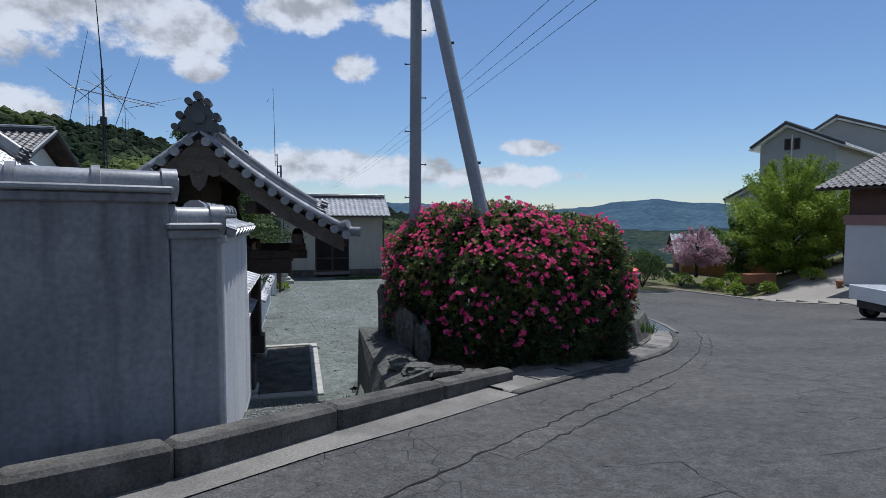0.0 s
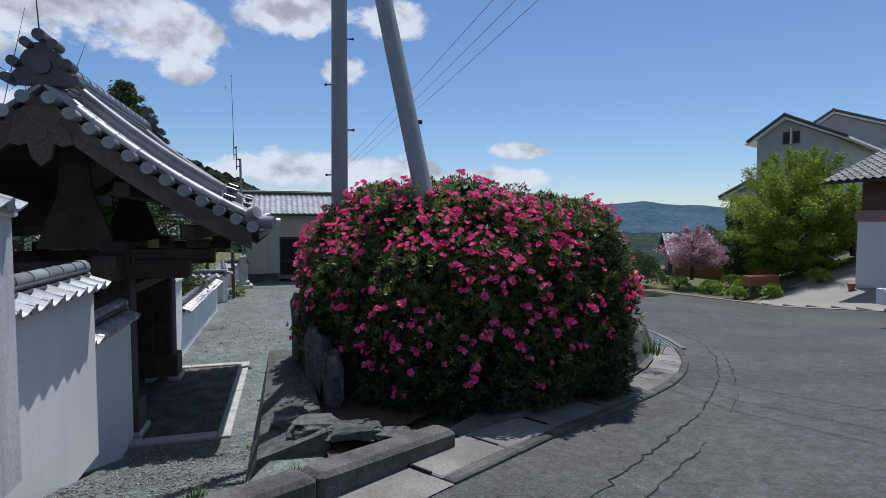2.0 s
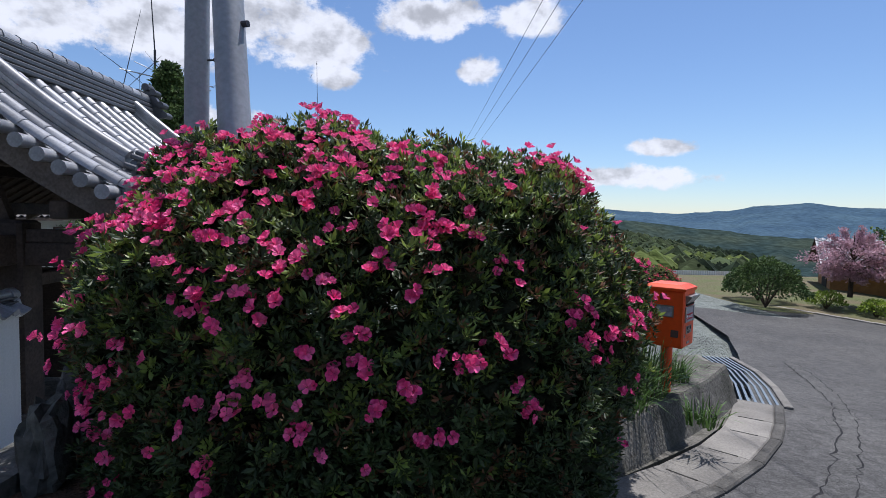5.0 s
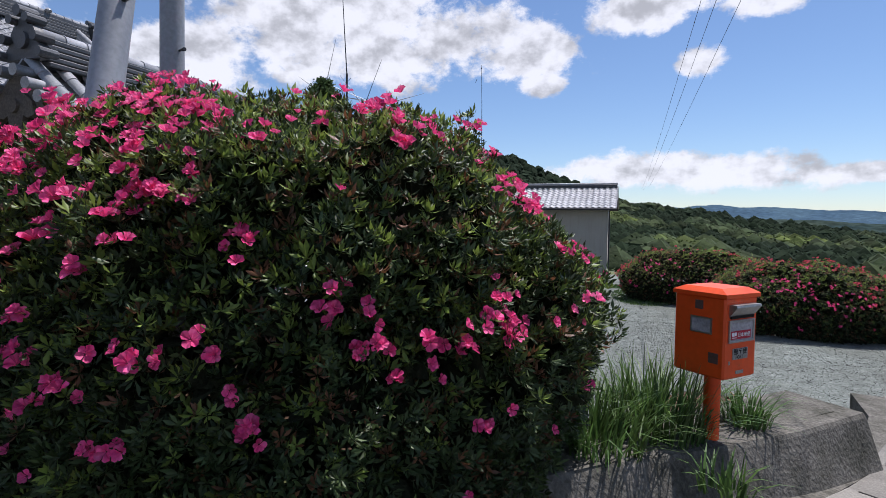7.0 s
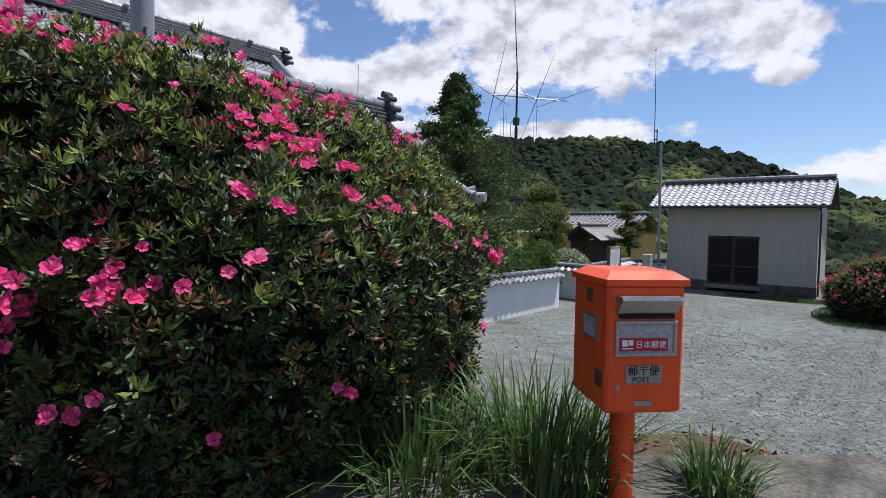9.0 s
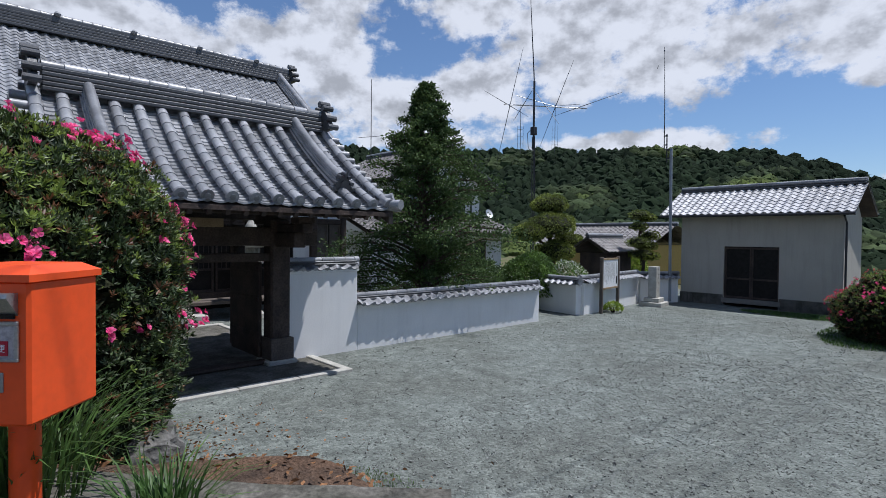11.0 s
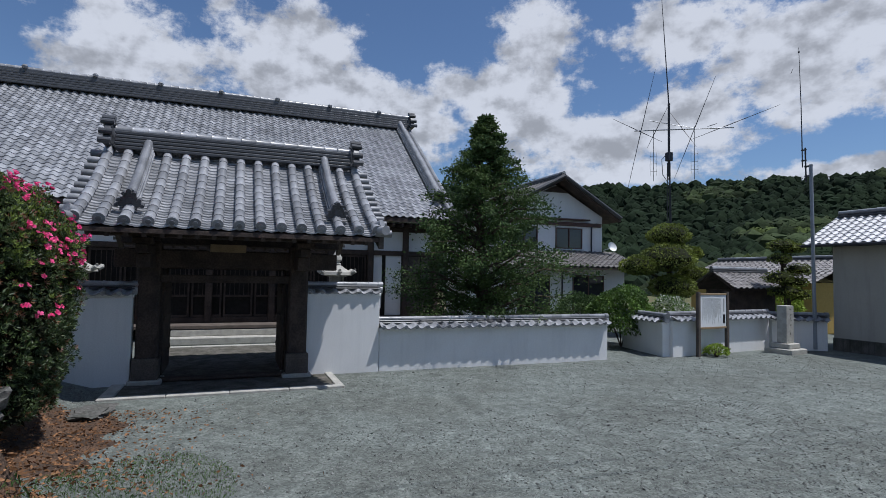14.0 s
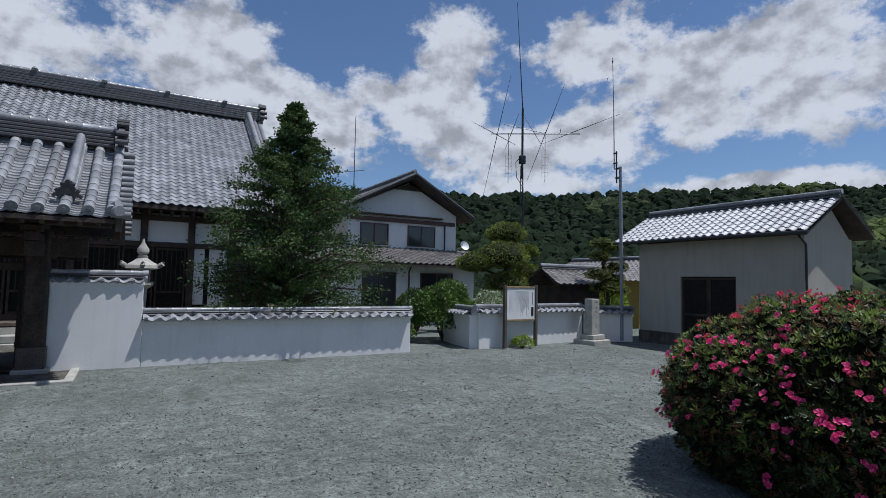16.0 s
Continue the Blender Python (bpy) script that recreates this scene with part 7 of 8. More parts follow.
# ---- across the road ----
def drive():
    xs, ys = [19.5 + 0.5 * i for i in range(21)], [-3.5 + 0.5 * i for i in range(17)]
    me = grid_mesh("drive", xs, ys, land, 0.03, lambda x, y: y < 3.6 + 0.06 * (x - 20) - 0.25 * max(0, 21.5 - x))
    solo("drive", me, LOT, "pale concrete drive sloping up from the road", "drive", kind="structure")
    pts = resample([(15.6, 17.0), (17.6, 10), (18.9, 5.6), (19.65, 2.6), (19.8, 0.0), (19.6, -1.8), (19.1, -3.4)], 0.8)
    k = thing("edge_kerb", (19, 3, 0.5), "thin white kerb line along the far road edge", "kerb", kind="structure")
    for (x0, y0), (x1, y1) in zip(pts[:-1], pts[1:]):
        s = Solid()
        d = Vector((x1 - x0, y1 - y0, 0))
        L = d.length
        d.normalize()
        m = Matrix((d, Vector((-d.y, d.x, 0)), Vector((0, 0, 1)))).transposed().to_4x4()
        m.translation = (x0, y0, (road_z(x0, y0) + road_z(x1, y1)) / 2)
        s.box(0.003, L - 0.003, -0.07, 0.07, -0.2, 0.06, m, 0.015)
        part("kerb_stone", s, LOT, k)


drive()


def garage():
    ob = thing("garage", (25.5, -2, 0.6), "white garage with a brown upper wall and a weathered tile roof", "garage")
    s = Solid()
    s.box(22.5, 29, -6.5, 1.25, 0.2, 3.15)
    part("wall", s, SHUTTER, ob)
    for y in (-5.6, -2.6):
        sh = part("shutter", Solid().box(22.46, 22.5, y, y + 2.6, 0.62, 2.9), SHUTTER, ob, "pale roller shutter")
    s = Solid()
    s.box(22.42, 29.05, -6.55, 1.30, 3.15, 3.55, None, 0.02)
    part("band", s, mat("pinkish_fascia", (0.28, 0.17, 0.16), 0.7, 0.3, vary=0.1), ob)
    s = Solid()
    s.box(22.6, 29, -6.5, 1.2, 3.55, 4.7)
    part("upper_wall", s, BROWNPAINT, ob)
    run = Vector((4.0, 0, 1.7))
    pantile_slope(ob, (21.7, 2.0, 4.62), (21.7, -7.2, 4.62), run, run.length, 0.3, 0.28, KAWARA_BROWN)
    pantile_slope(ob, (29.7, -7.2, 4.62), (29.7, 2.0, 4.62), Vector((-4.0, 0, 1.7)), run.length, 0.6, 0.56, KAWARA_BROWN)
    s = Solid()
    s.extrude([(21.7, 2.0, 4.52), (25.7, 2.0, 6.22), (29.7, 2.0, 4.52), (29.7, 2.0, 4.6), (25.7, 2.0, 6.3), (21.7, 2.0, 4.6)], (0, -9.2, 0))
    part("roof_deck", s, WOOD_DARK, ob)
    ridge_stack(ob, (25.7, 2.0, 6.3), (25.7, -7.2, 6.3), 0.26, 0.18, KAWARA_BROWN, 0.08, 2)
    p = thing("flower_pot", (22.25, 1.20, land(22.25, 1.20) + 0.03), "small terracotta flower pot by the garage", "flower pot")
    s = Solid()
    s.lathe((22.25, 1.20, land(22.25, 1.20) + 0.03), [(0.09, 0), (0.13, 0.20), (0.15, 0.20), (0.15, 0.25)], 12)
    part("pot", s, TERRACOTTA, p, smooth=True)


garage()


def gabled_block(ob, at, wide, peak, eave, top, deep, foot, inset=0.42):
    """A rendered block whose gable runs along +x of its own frame; peak: where the ridge stands on it. Returns its frame."""
    m = Matrix(((0.42, 0.907, 0, at[0]), (-0.907, 0.42, 0, at[1]), (0, 0, 1, 0), (0, 0, 0, 1)))
    turn = m.to_3x3()

    def ext(pts, dy):
        return Solid().extrude([m @ Vector(p) for p in pts], turn @ Vector((0, dy, 0)))
    kl, kr = (top - eave[0]) / peak, (top - eave[1]) / (wide - peak)
    a, b = inset, wide - inset
    part("wall", ext([(a, inset, foot), (b, inset, foot), (b, inset, eave[1] + kr * inset - 0.2), (peak, inset, top - 0.2), (a, inset, eave[0] + kl * inset - 0.2)], deep - 2 * inset), GREYWALL, ob)
    part("roof_deck", ext([(0.02, 0.02, eave[0] - 0.14), (peak, 0.02, top - 0.16), (wide - 0.02, 0.02, eave[1] - 0.14), (wide - 0.02, 0.02, eave[1] - 0.02), (peak, 0.02, top - 0.02), (0.02, 0.02, eave[0] - 0.02)], deep - 0.04), WHITE, ob)
    for x0, z0, sg in ((0.0, eave[0], 1), (wide, eave[1], -1)):
        p, q = (m @ Vector((x0, 0, z0)), m @ Vector((x0, deep, z0)))
        up = turn @ Vector((peak - x0, 0, top - z0))
        pantile_slope(ob, p, q, up, up.length, 0.30, 0.28, KAWARA_PALE)
        part("verge_roll", Solid().path([m @ Vector((x0, -0.02, z0 + 0.06)), m @ Vector((peak, -0.02, top + 0.08))], 0.09, 8), KAWARA_DARK, ob)
        part("eave_gutter", Solid().path([m @ Vector((x0 - 0.05 * sg, 0, z0 - 0.06)), m @ Vector((x0 - 0.05 * sg, deep, z0 - 0.06))], 0.06, 6), WHITE, ob)
    part("ridge_cap", Solid().path([m @ Vector((peak, 0, top + 0.08)), m @ Vector((peak, deep, top + 0.08))], 0.12, 8), KAWARA_DARK, ob)
    return m


def neighbour_house():
    ob = thing("neighbour_house", (30, 10, 1.5), "tall grey rendered house with a shallow tile gable roof", "house")
    m = gabled_block(ob, (28.25, 12.0), 4.83, 1.9, (7.7, 7.52), 9.0, 9.0, 0.5)
    for a, b, z0, z1 in ((1.78, 2.02, 7.55, 8.12), (2.28, 2.52, 7.55, 8.12), (0.75, 1.2, 5.75, 6.55), (2.6, 3.8, 4.3, 5.4)):
        w = part("window", Solid().box(a, b, 0.385, 0.417, z0, z1, m), GLASS, ob, "dark window")
        f = Solid()
        for c in (a - 0.04, b):
            f.box(c, c + 0.04, 0.37, 0.417, z0, z1, m)
        f.box(a - 0.04, b + 0.04, 0.36, 0.417, z0 - 0.06, z0 - 0.002, m)
        f.box(a - 0.04, b + 0.04, 0.37, 0.417, z1 + 0.002, z1 + 0.04, m)
        part("window_frame", f, BROWNPAINT, w)
    part("downpipe", Solid().path([m @ Vector((2.15, 0.36, 8.4)), m @ Vector((2.15, 0.36, 4.0))], 0.035, 6), WHITE, ob)
    s = Solid()
    s.extrude([m @ Vector(p) for p in ((-0.95, 0.3, 0.5), (0.42, 0.3, 0.5), (0.42, 0.3, 5.35), (-0.95, 0.3, 4.65))], m.to_3x3() @ Vector((0, 6, 0)))
    part("annex_wall", s, GREYWALL, ob)
    s = Solid()
    s.extrude([m @ Vector(p) for p in ((-1.45, -0.1, 4.42), (0.41, -0.1, 5.42), (0.41, -0.1, 5.56), (-1.45, -0.1, 4.56))], m.to_3x3() @ Vector((0, 6.6, 0)))
    part("annex_deck", s, WHITE, ob)
    part("annex_verge", Solid().path([m @ Vector((-1.45, -0.12, 4.60)), m @ Vector((0.4, -0.12, 5.60))], 0.09, 8), KAWARA_DARK, ob)
    gabled_block(ob, (37.72, 16.97), 6.0, 2.2, (9.35, 9.2), 10.75, 9.0, 0.5)


KAWARA_PALE = mat("pale_grey_roof_tile", (0.36, 0.37, 0.39), 0.35, 0.5, scale=2.2, vary=0.12, fine=40, bump=0.1, rnd=0.2)
neighbour_house()


def shed():
    ob = thing("shed", (25.5, 14.5, 0.2), "low orange-boarded shed with a grey tile roof", "shed")
    m = Matrix.Translation((24.6, 13.4, 0)) @ Matrix.Rotation(radians(-30), 4, "Z")
    part("wall", Solid().box(0, 5.4, 0, 3.6, -0.6, 1.25, m), WOOD_ORANGE, ob)
    g = Solid()
    g.extrude([m @ Vector(p) for p in ((0, 0, 1.25), (0, 3.6, 1.25), (0, 1.8, 2.15))], m.to_3x3() @ Vector((5.4, 0, 0)))
    part("gable", g, WOOD_ORANGE, ob)
    d = Solid()
    d.extrude([m @ Vector(p) for p in ((-0.5, -0.5, 1.02), (-0.5, 1.8, 2.22), (-0.5, 4.1, 1.02), (-0.5, 4.1, 1.12), (-0.5, 1.8, 2.32), (-0.5, -0.5, 1.12))], m.to_3x3() @ Vector((6.4, 0, 0)))
    part("roof_deck", d, WOOD_DARK, ob)
    a, b = m @ Vector((-0.5, -0.5, 1.12)), m @ Vector((5.9, -0.5, 1.12))
    u = m.to_3x3() @ Vector((0, 2.3, 1.2))
    pantile_slope(ob, a, b, u, u.length, 0.3, 0.28, KAWARA)
    # dark sheet laid on the wall as the doorway's painted shade
    part("doorway", Solid().box(-0.02, -0.005, 0.9, 2.3, -0.3, 1.2, m), DARK_FILL, ob)


shed()


def light_truck():
    ob = thing("light_truck", (18.0, -4.4, 0.45), "small white flatbed truck parked at the roadside", "truck")
    m = Matrix.Translation((16.35, -3.75, road_z(16.8, -4.0) + 0.01)) @ Matrix.Rotation(radians(-18), 4, "Z")
    part("bed", Solid().box(0.0, 1.95, -1.40, 0.0, 0.56, 0.66, m, 0.01), WHITE, ob)
    for b in ((0.0, 1.95, -0.03, 0.0), (0.0, 1.95, -1.40, -1.37), (0.0, 0.03, -1.37, -0.03)):
        part("drop_side", Solid().box(*b, 0.66, 0.95, m, 0.006), WHITE, ob)
    s = Solid()
    s.extrude([m @ Vector(p) for p in ((1.98, 0, 0.42), (3.25, 0, 0.42), (3.28, 0, 1.0), (3.0, 0, 1.75), (1.98, 0, 1.78))], m.to_3x3() @ Vector((0, -1.40, 0)))
    cab = part("cab", s, WHITE, ob)
    part("side_window", Solid().box(2.1, 2.95, 0.0, 0.006, 1.12, 1.66, m), GLASS, cab)
    part("chassis", Solid().box(0.1, 3.1, -1.2, -0.2, 0.34, 0.56, m), DARKMETAL, ob)
    for x in (0.55, 2.6):
        for y in (-0.02, -1.24):
            s = Solid()
            s.path([m @ Vector((x, y, 0.26)), m @ Vector((x, y - 0.14, 0.26))], 0.26, 18)
            w = part("wheel", s, RUBBER, ob, smooth=True)
            s = Solid()
            s.path([m @ Vector((x, y + 0.01, 0.26)), m @ Vector((x, y - 0.15, 0.26))], 0.15, 14)
            part("rim", s, STEEL, w, smooth=True)
    part("tail_lamp", Solid().box(0.02, 0.20, 0.0, 0.012, 0.60, 0.66, m), CRIMSON, ob)


light_truck()
fence = thing("sheet_fence", (21.5, 22, -2.2), "white corrugated sheet fence beyond the forecourt", "fence")
for i in range(8):
    s = Solid()
    x = 19.9 + 0.9 * i
    pr = [(x + 0.9 * k / 12, 22 + 0.03 * (k % 2)) for k in range(13)]
    s.rings([[(a, b, z) for a, b in pr] + [(a, b + 0.02, z) for a, b in reversed(pr)] for z in (-2.6, -0.05)])
    part("sheet", s, WHITE, fence)
tray = thing("planter_trough", (21.4, 4.7, 0.5), "brown planter trough at the edge of the drive", "planter")
part("trough", Solid().box(20.9, 22.5, 4.4, 4.8, 0.4, 0.85, None, 0.02), TERRACOTTA, tray)

# ---- hills ----
HC = Vector((6.0, -6.0, 2.7))
HILL_AZ = [-34, -25, -15, -8, 0, 3, 6.5, 14, 22, 37, 60, 95, 130]
HILL_EL = [-3.0, -1.5, 0.2, 1.3, 2.1, 3.1, 4.8, 8.0, 9.0, 9.4, 9.6, 9.8, 9.0]


def hill_point(az, f):
    """A point of the wooded hillside: az degrees west of north, f from its foot (0) to its crest (1)."""
    top = float(np.interp(az, HILL_AZ, HILL_EL)) + 0.35 * noise.noise((az * 0.25, 1.7, 0)) + 0.15 * noise.noise((az * 0.8, 4.7, 0))
    r = 62 + 210 * f ** 1.15
    low = -6.5
    el = low + (top - low) * (f ** 0.62) - 0.5
    a = radians(az)
    return HC + Vector((-math.sin(a) * r, math.cos(a) * r, r * math.tan(radians(el)))), r


def hills():
    azs = np.arange(-34, 131, 2.0)
    fs = [0, 0.06, 0.14, 0.25, 0.4, 0.55, 0.7, 0.85, 1.0]
    s = Solid()
    for az in azs:
        row = [hill_point(az, f)[0] for f in fs]
        e = row[-1]
        s.v += [tuple(p) for p in row] + [(e.x + (e.x - HC.x) * 0.5, e.y + (e.y - HC.y) * 0.5, e.z - 45)]
    k = len(fs) + 1
    for i in range(len(azs) - 1):
        for j in range(k - 1):
            s.f.append((i * k + j, i * k + j + 1, (i + 1) * k + j + 1, (i + 1) * k + j))
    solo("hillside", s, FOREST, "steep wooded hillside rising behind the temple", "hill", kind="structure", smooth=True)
    rng = np.random.default_rng(77)
    rg = random.Random(77)
    dark, bright, olive = [], [], []
    lumps = {id(dark): Solid(), id(bright): Solid(), id(olive): Solid()}
    bm = bmesh.new()
    bmesh.ops.create_icosphere(bm, subdivisions=1, radius=1.0)
    ball = [v.co.copy() for v in bm.verts]
    ballf = [tuple(v.index for v in f.verts) for f in bm.faces]
    bm.free()
    for _ in range(8200):
        az = rg.uniform(-33, 112)
        f = rg.random() ** 0.72
        p, r = hill_point(az, f)
        n1 = noise.noise((az * 0.10 + 3, f * 4.0, 0)) + 0.22 * noise.noise((az * 0.4, f * 12, 3)) - 0.12 * smooth01(38, 44, az)
        light = n1 + 0.45 * smooth01(14, 18, az) * (1 - smooth01(34, 42, az)) * (1 - smooth01(0.5, 0.72, f)) + 0.2 * (1 - smooth01(6, 12, az)) * (1 - smooth01(0.8, 0.95, f))
        kind = bright if light > 0.50 else (olive if light > 0.28 else dark)
        tall = kind is dark
        R = rg.uniform(2.2, 3.6) * (1.0 if tall else 1.2) * (0.75 + 0.25 * r / 200)
        if f > 0.5:
            R *= 0.85
        H = R * (0.85 if tall else 0.9)
        seed = Vector((rg.uniform(0, 99), rg.uniform(0, 99), 0))
        vs = []
        for c in ball:
            w = 1 + 0.30 * noise.noise(c * 1.6 + seed) + 0.22 * noise.noise(c * 3.6 + seed)
            taper = 1 - (0.35 if tall else 0.12) * max(0.0, c.z)
            vs.append((p.x + c.x * R * w * taper, p.y + c.y * R * w * taper, p.z + (c.z * 0.95 * w + 0.35) * H))
        lumps[id(kind)].add(vs, ballf)
        n = 34
        d = rng.normal(0, 1, (n, 3))
        d /= np.linalg.norm(d, axis=1, keepdims=True)
        d[:, 2] = np.abs(d[:, 2]) - 0.15
        prof = (1 - 0.5 * np.clip(d[:, 2], 0, 1)) if tall else np.ones(n)
        pos = np.array(p) + np.stack([d[:, 0] * R * prof, d[:, 1] * R * prof, d[:, 2] * H + 0.3 * H], 1) * rng.uniform(0.75, 1.08, (n, 1))
        kind.append(leaves(rng, pos, d, R * 0.17, R * 0.15, 0.7))
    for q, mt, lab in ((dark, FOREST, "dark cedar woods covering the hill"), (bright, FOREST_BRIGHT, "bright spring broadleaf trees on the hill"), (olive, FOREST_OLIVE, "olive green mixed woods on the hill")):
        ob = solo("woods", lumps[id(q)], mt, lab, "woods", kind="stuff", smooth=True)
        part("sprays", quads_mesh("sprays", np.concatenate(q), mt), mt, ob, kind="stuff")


FOREST_OLIVE = mat("mixed_canopy", (0.040, 0.054, 0.022), 0.95, 0.1, scale=0.03, vary=0.3, fine=0.6, bump=0.5, dist=1.0, base2=(0.028, 0.042, 0.019), rnd=0.4)
hills()


def ridge(name, dist, table, foot, material, label, seed, rough, step=0.4):
    az0, az1 = table[0][0], table[-1][0]
    azs = np.arange(az0, az1 + 1e-6, step)
    s = Solid()
    lv = [0, 0.12, 0.25, 0.38, 0.5, 0.62, 0.74, 0.85, 0.93, 1.0]
    for az in azs:
        top = float(np.interp(az, [q[0] for q in table], [q[1] for q in table]))
        top += rough * (noise.noise((az * 0.35 + seed, 0, 0)) + 0.5 * noise.noise((az * 1.1 + seed, 3, 0)) + 0.25 * noise.noise((az * 3.1 + seed, 5, 0)))
        a = radians(az)
        for f in lv:
            spur = 1 + (1 - f) * (0.16 * noise.noise((az * 0.5 + seed, f * 3, 9)) + 0.06 * noise.noise((az * 1.6 + seed, f * 6, 2)))
            r = dist * (0.45 + 0.55 * f) * (spur if f < 1 else 1)
            el = foot + (top - foot) * f ** 0.9
            s.v.append((HC.x - math.sin(a) * r, HC.y + math.cos(a) * r, HC.z + r * math.tan(radians(el))))
    k = len(lv)
    for i in range(len(azs) - 1):
        for j in range(k - 1):
            s.f.append((i * k + j, i * k + j + 1, (i + 1) * k + j + 1, (i + 1) * k + j))
    solo(name, s, material, label, "mountains", kind="structure", smooth=True)


# the mountains' blue is painted haze, not the colour of the woods
ridge("backdrop_mountains", 2600, [(-80, 0.8), (-60, 0.9), (-46, 1.25), (-40, 1.55), (-36.6, 2.0), (-34, 1.75), (-30, 1.2), (-26, 0.85), (-19, 1.2), (-8, 1.75), (0, 1.5), (12, 1.2), (25, 1.0)], -3.0, RIDGE_FAR, "wooded mountains across the valley, with distance haze painted in as blue", 3, 0.16)
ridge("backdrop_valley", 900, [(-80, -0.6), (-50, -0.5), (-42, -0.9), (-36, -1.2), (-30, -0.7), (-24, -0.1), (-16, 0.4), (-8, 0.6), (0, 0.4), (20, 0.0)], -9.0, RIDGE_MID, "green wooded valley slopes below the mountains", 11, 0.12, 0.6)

# ---- ground details ----
def soil_bank():
    xs = [float(q) for q in np.arange(2.62, 7.8, 0.12)]
    fs = [i / 30 for i in range(31)]
    s = Solid()
    for x in xs:
        c0 = -10.35 + (x - 2.4) * 0.74
        far = bed_edge(x) + (2.5 if x < 5.6 else 2.5 - 2.0 * min(1, (x - 5.6) / 1.2)) + 0.30 * noise.noise((x * 1.1, 3, 0)) + 0.10 * noise.noise((x * 4, 1, 0))
        near = max(c0 + 0.75, -9.55)
        for f in fs:
            y = near + (far - near) * f
            s.v.append((x, y, land(x, y) + 0.035 - 0.055 * max(0, f - 0.85) / 0.15 + 0.035 * noise.noise((x * 2.3, y * 2.3, 0))))
    k = len(fs)
    for i in range(len(xs) - 1):
        for j in range(k - 1):
            s.f.append((i * k + j, (i + 1) * k + j, (i + 1) * k + j + 1, i * k + j + 1))
    solo("planting_soil", s, SOIL, "brown soil littered with dead leaves under the azalea", "soil", kind="structure", smooth=True)
    rng = np.random.default_rng(5)
    n = 4600
    x = rng.uniform(2.5, 7.8, n)
    y = np.array([bed_edge(a) for a in x]) + rng.normal(1.4, 0.9, n) * np.where(x > 6.4, 0.45, 1.0)
    z = np.array([land(a, b) for a, b in zip(x, y)]) + 0.06
    p = np.stack([x, y, z], 1)
    o = rng.normal(0, 1, (n, 3)) * np.array([1, 1, 0.15])
    solo("dead_leaves", quads_mesh("dead_leaves", leaves(rng, p, o, 0.055, 0.025, 0.2), SOIL_LEAF), SOIL_LEAF, "dry brown leaves scattered on the bank", "leaf litter", kind="stuff")


SOIL_LEAF = mat("dry_leaf", (0.23, 0.12, 0.06), 0.9, 0.1, scale=5, vary=0.3, bump=0, rnd=0.5)
soil_bank()


def chips(name, n, box, size, seed, material, label, test=None, zf=None):
    """Loose stones: flattened little polyhedra lying on the ground."""
    rng = np.random.default_rng(seed)
    x, y = rng.uniform(box[0], box[1], n), rng.uniform(box[2], box[3], n)
    ok = np.array([test is None or test(a, b) for a, b in zip(x, y)])
    x, y = x[ok], y[ok]
    n = len(x)
    z = np.array([(zf or court_z)(a, b) for a, b in zip(x, y)])
    r = size * rng.gamma(4.0, 0.25, n)
    a = rng.uniform(0, 6.28, n)
    quads = []
    base = np.stack([x, y, z], 1)
    ca, sa = np.cos(a), np.sin(a)
    e1 = np.stack([ca * r, sa * r, rng.normal(0, 0.15, n) * r], 1)
    e2 = np.stack([-sa * r * 0.7, ca * r * 0.7, rng.normal(0, 0.15, n) * r], 1)
    up = np.stack([rng.normal(0, 0.1, n) * r, rng.normal(0, 0.1, n) * r, 0.55 * r], 1)
    b = [base + e1, base + e2, base - e1, base - e2]
    t = [base + up + e1 * 0.6, base + up + e2 * 0.55, base + up - e1 * 0.5, base + up - e2 * 0.6]
    quads = [np.stack(t, 1)]
    for i in range(4):
        j = (i + 1) % 4
        quads.append(np.stack([b[i], b[j], t[j], t[i]], 1))
    q = np.concatenate([w[:, None] for w in quads], 1).reshape(-1, 4, 3)
    return solo(name, quads_mesh(name, q, material), material, label, "gravel", kind="stuff")


def open_court(x, y):
    return in_court(x, y) and not (x < 1.6 and -5.4 < y < -0.9) and x > -0.1


chips("gravel_stones", 30000, (4.5, 12.5, -4.5, 6.0), 0.010, 1, CHIP, "loose grey stones lying on the gravel", open_court)
chips("gravel_stones", 16000, (0.1, 9.0, -4.0, 13.0), 0.012, 2, CHIP, "scattered grey stones on the forecourt", open_court)
chips("gravel_stones", 9000, (0.4, 2.1, -10.6, -5.2), 0.011, 3, CHIP, "loose grey stones on the slope down to the gate", None, lambda x, y: land(x, y))


def crack(pts, w, seed, jag=0.05):
    rg = random.Random(seed)
    pts = resample(pts, 0.12)
    q = [(x + rg.gauss(0, jag), y + rg.gauss(0, jag)) for x, y in pts]
    ribbon("road_crack", q, w, lambda x, y: road_z(x, y) + 0.012, CRACK, "fine dark crack in the asphalt", "crack", 0.003, "structure", 0.6, seed)


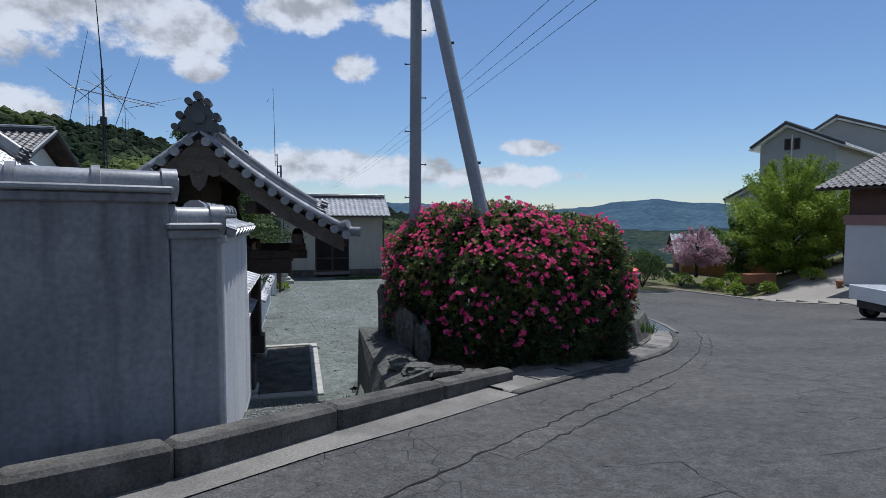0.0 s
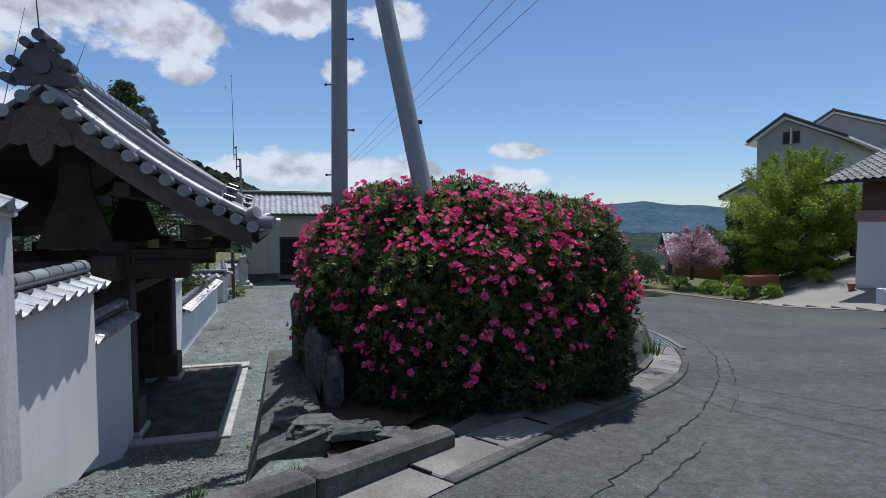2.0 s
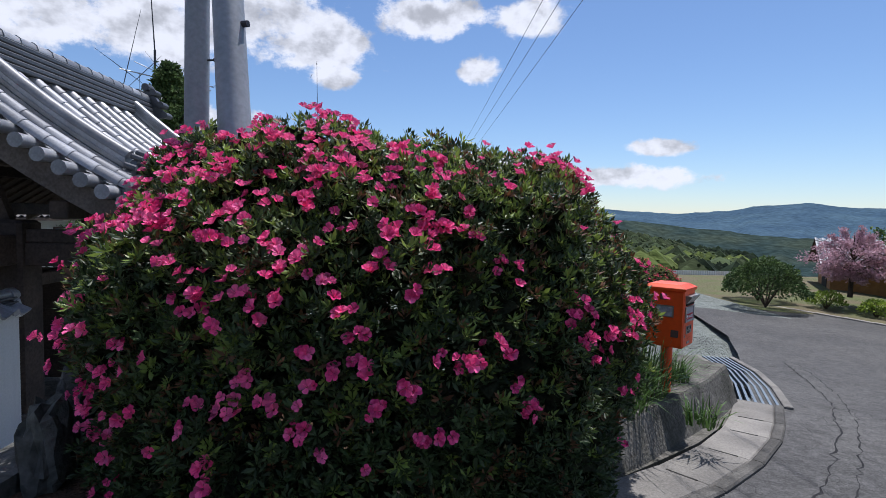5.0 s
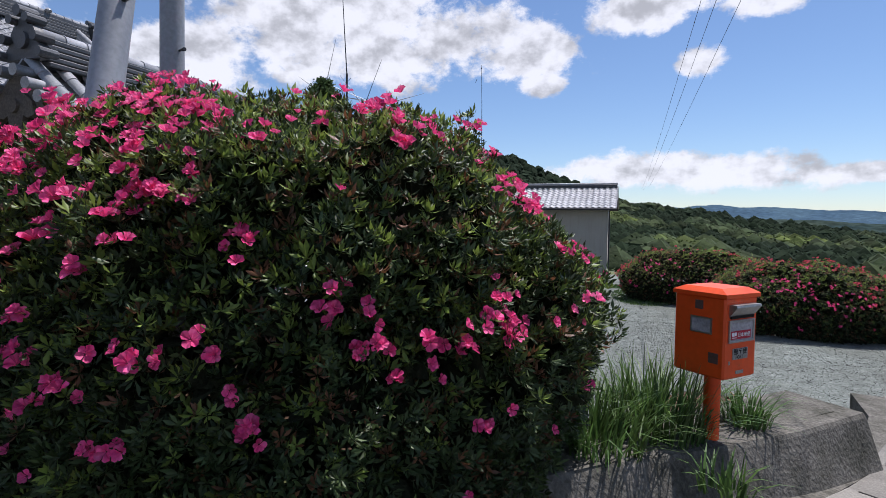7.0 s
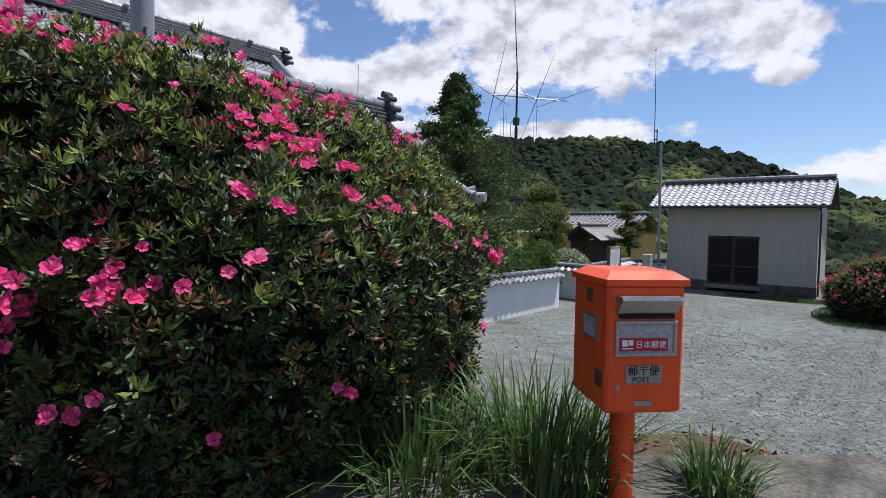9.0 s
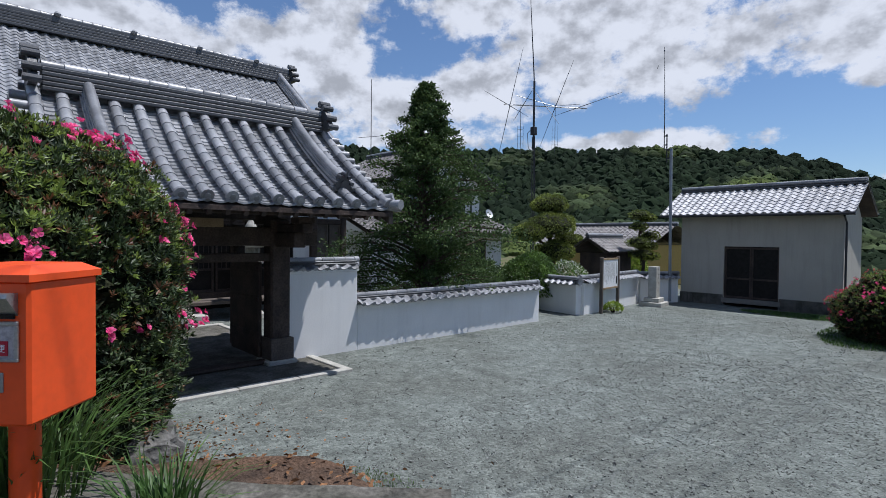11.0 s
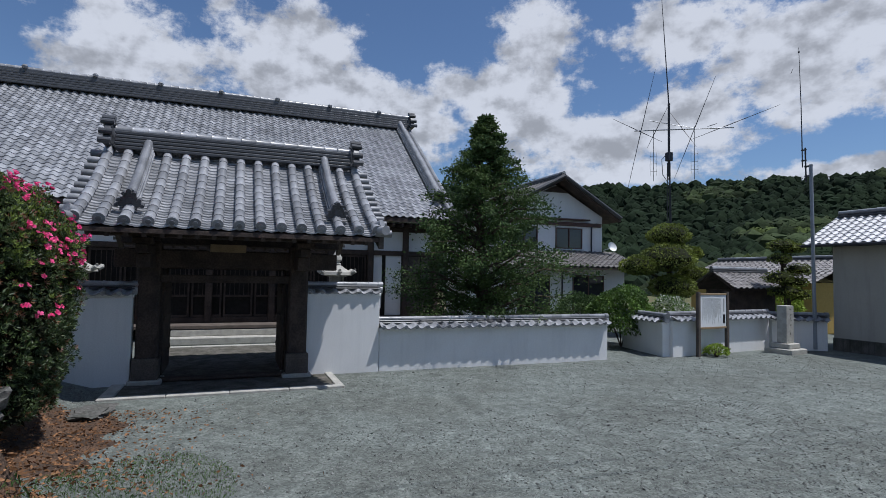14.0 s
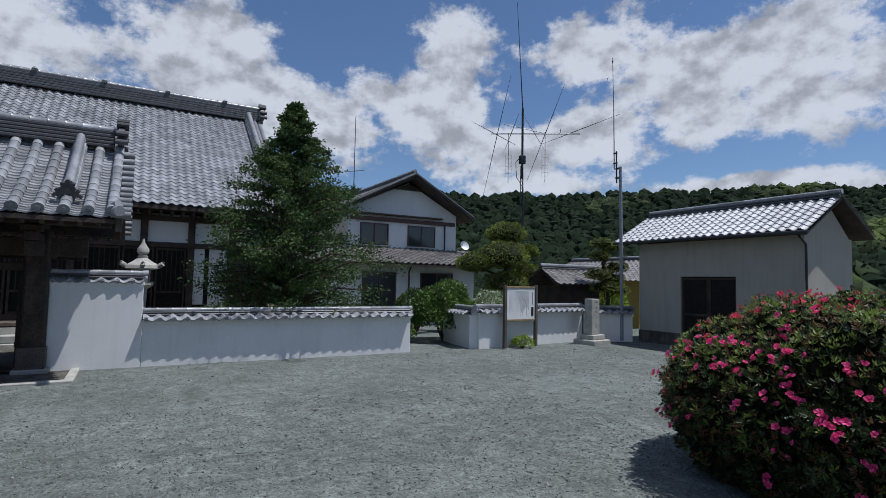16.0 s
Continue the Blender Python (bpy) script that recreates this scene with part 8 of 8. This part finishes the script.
SEAM_A = [(1.0, -12.85), (2.42, -11.84), (3.58, -10.98), (5.22, -9.85), (6.5, -8.92), (7.37, -8.14), (8.24, -7.30), (9.3, -6.1), (10.17, -4.9), (11.0, -3.3), (11.65, -1.89)]
SEAM_B = [(2.6, -11.98), (3.76, -11.16), (5.4, -10.05), (6.34, -9.36), (7.45, -8.42), (8.75, -7.02), (9.81, -5.71), (10.6, -4.5), (11.25, -3.3), (11.9, -1.9)]
mid = [tuple((Vector(a) + Vector(b)) / 2) for a, b in zip(SEAM_A[1:], SEAM_B)]
ribbon("trench_patch", resample(mid, 0.12), 0.24, lambda x, y: road_z(x, y) + 0.012, TRENCH, "paler patched trench along the road edge", "road patch", 0.0025, "structure", 0.12, 5)
for pts, w, k in ((SEAM_A, 0.014, 3), (SEAM_B, 0.010, 4)):
    rgs = random.Random(k)
    pts = [(x + rgs.gauss(0, 0.013), y + rgs.gauss(0, 0.013)) for x, y in resample(pts, 0.10)]
    ribbon("road_seam", pts, w, lambda x, y: road_z(x, y) + 0.012, CRACK, "dark ragged seam along the patched trench", "seam", 0.005, "structure", 0.8, k)
rgc = random.Random(9)
for k in range(60):
    x, y = rgc.uniform(3.5, 11.5), rgc.uniform(-14.5, -6.0)
    if (x - 3.6) * 0.66 - (y + 11.1) * 0.75 < 1.2:
        continue
    a = rgc.uniform(0, 3.14)
    L = rgc.uniform(0.25, 0.9)
    crack([(x, y), (x + L * math.cos(a), y + L * math.sin(a)), (x + L * 1.5 * math.cos(a + 0.7), y + L * 1.5 * math.sin(a + 0.7))], 0.006, 100 + k)


def grass_patch(name, cx, cy, rx, ry, n, h, seed, label):
    rng = np.random.default_rng(seed)
    a, b = rng.uniform(0, 6.28, n), np.sqrt(rng.uniform(0, 1, n))
    x, y = cx + rx * b * np.cos(a), cy + ry * b * np.sin(a)
    z = np.array([land(p, q) for p, q in zip(x, y)])
    p = np.stack([x, y, z], 1)
    o = np.tile(np.array([0, 0, 1.0]), (n, 1))
    solo(name, quads_mesh(name, leaves(rng, p, o, h, h * 0.16, 0.45), GRASS), GRASS, label, "grass", kind="stuff")


grass_patch("grass_patch", 5.2, 14.3, 2.2, 0.7, 6000, 0.09, 1, "strip of short bright grass before the storehouse")
grass_patch("grass_patch", 7.3, 11.5, 1.2, 2.6, 6000, 0.10, 2, "short grass at the edge of the gravel")
grass_patch("grass_patch", 6.01, -3.95, 1.3, 0.9, 5200, 0.045, 8, "thin trodden grass growing through the gravel")
grass_patch("grass_patch", 7.9, -4.3, 1.0, 0.35, 1500, 0.06, 3, "sparse short grass at the foot of the bank")
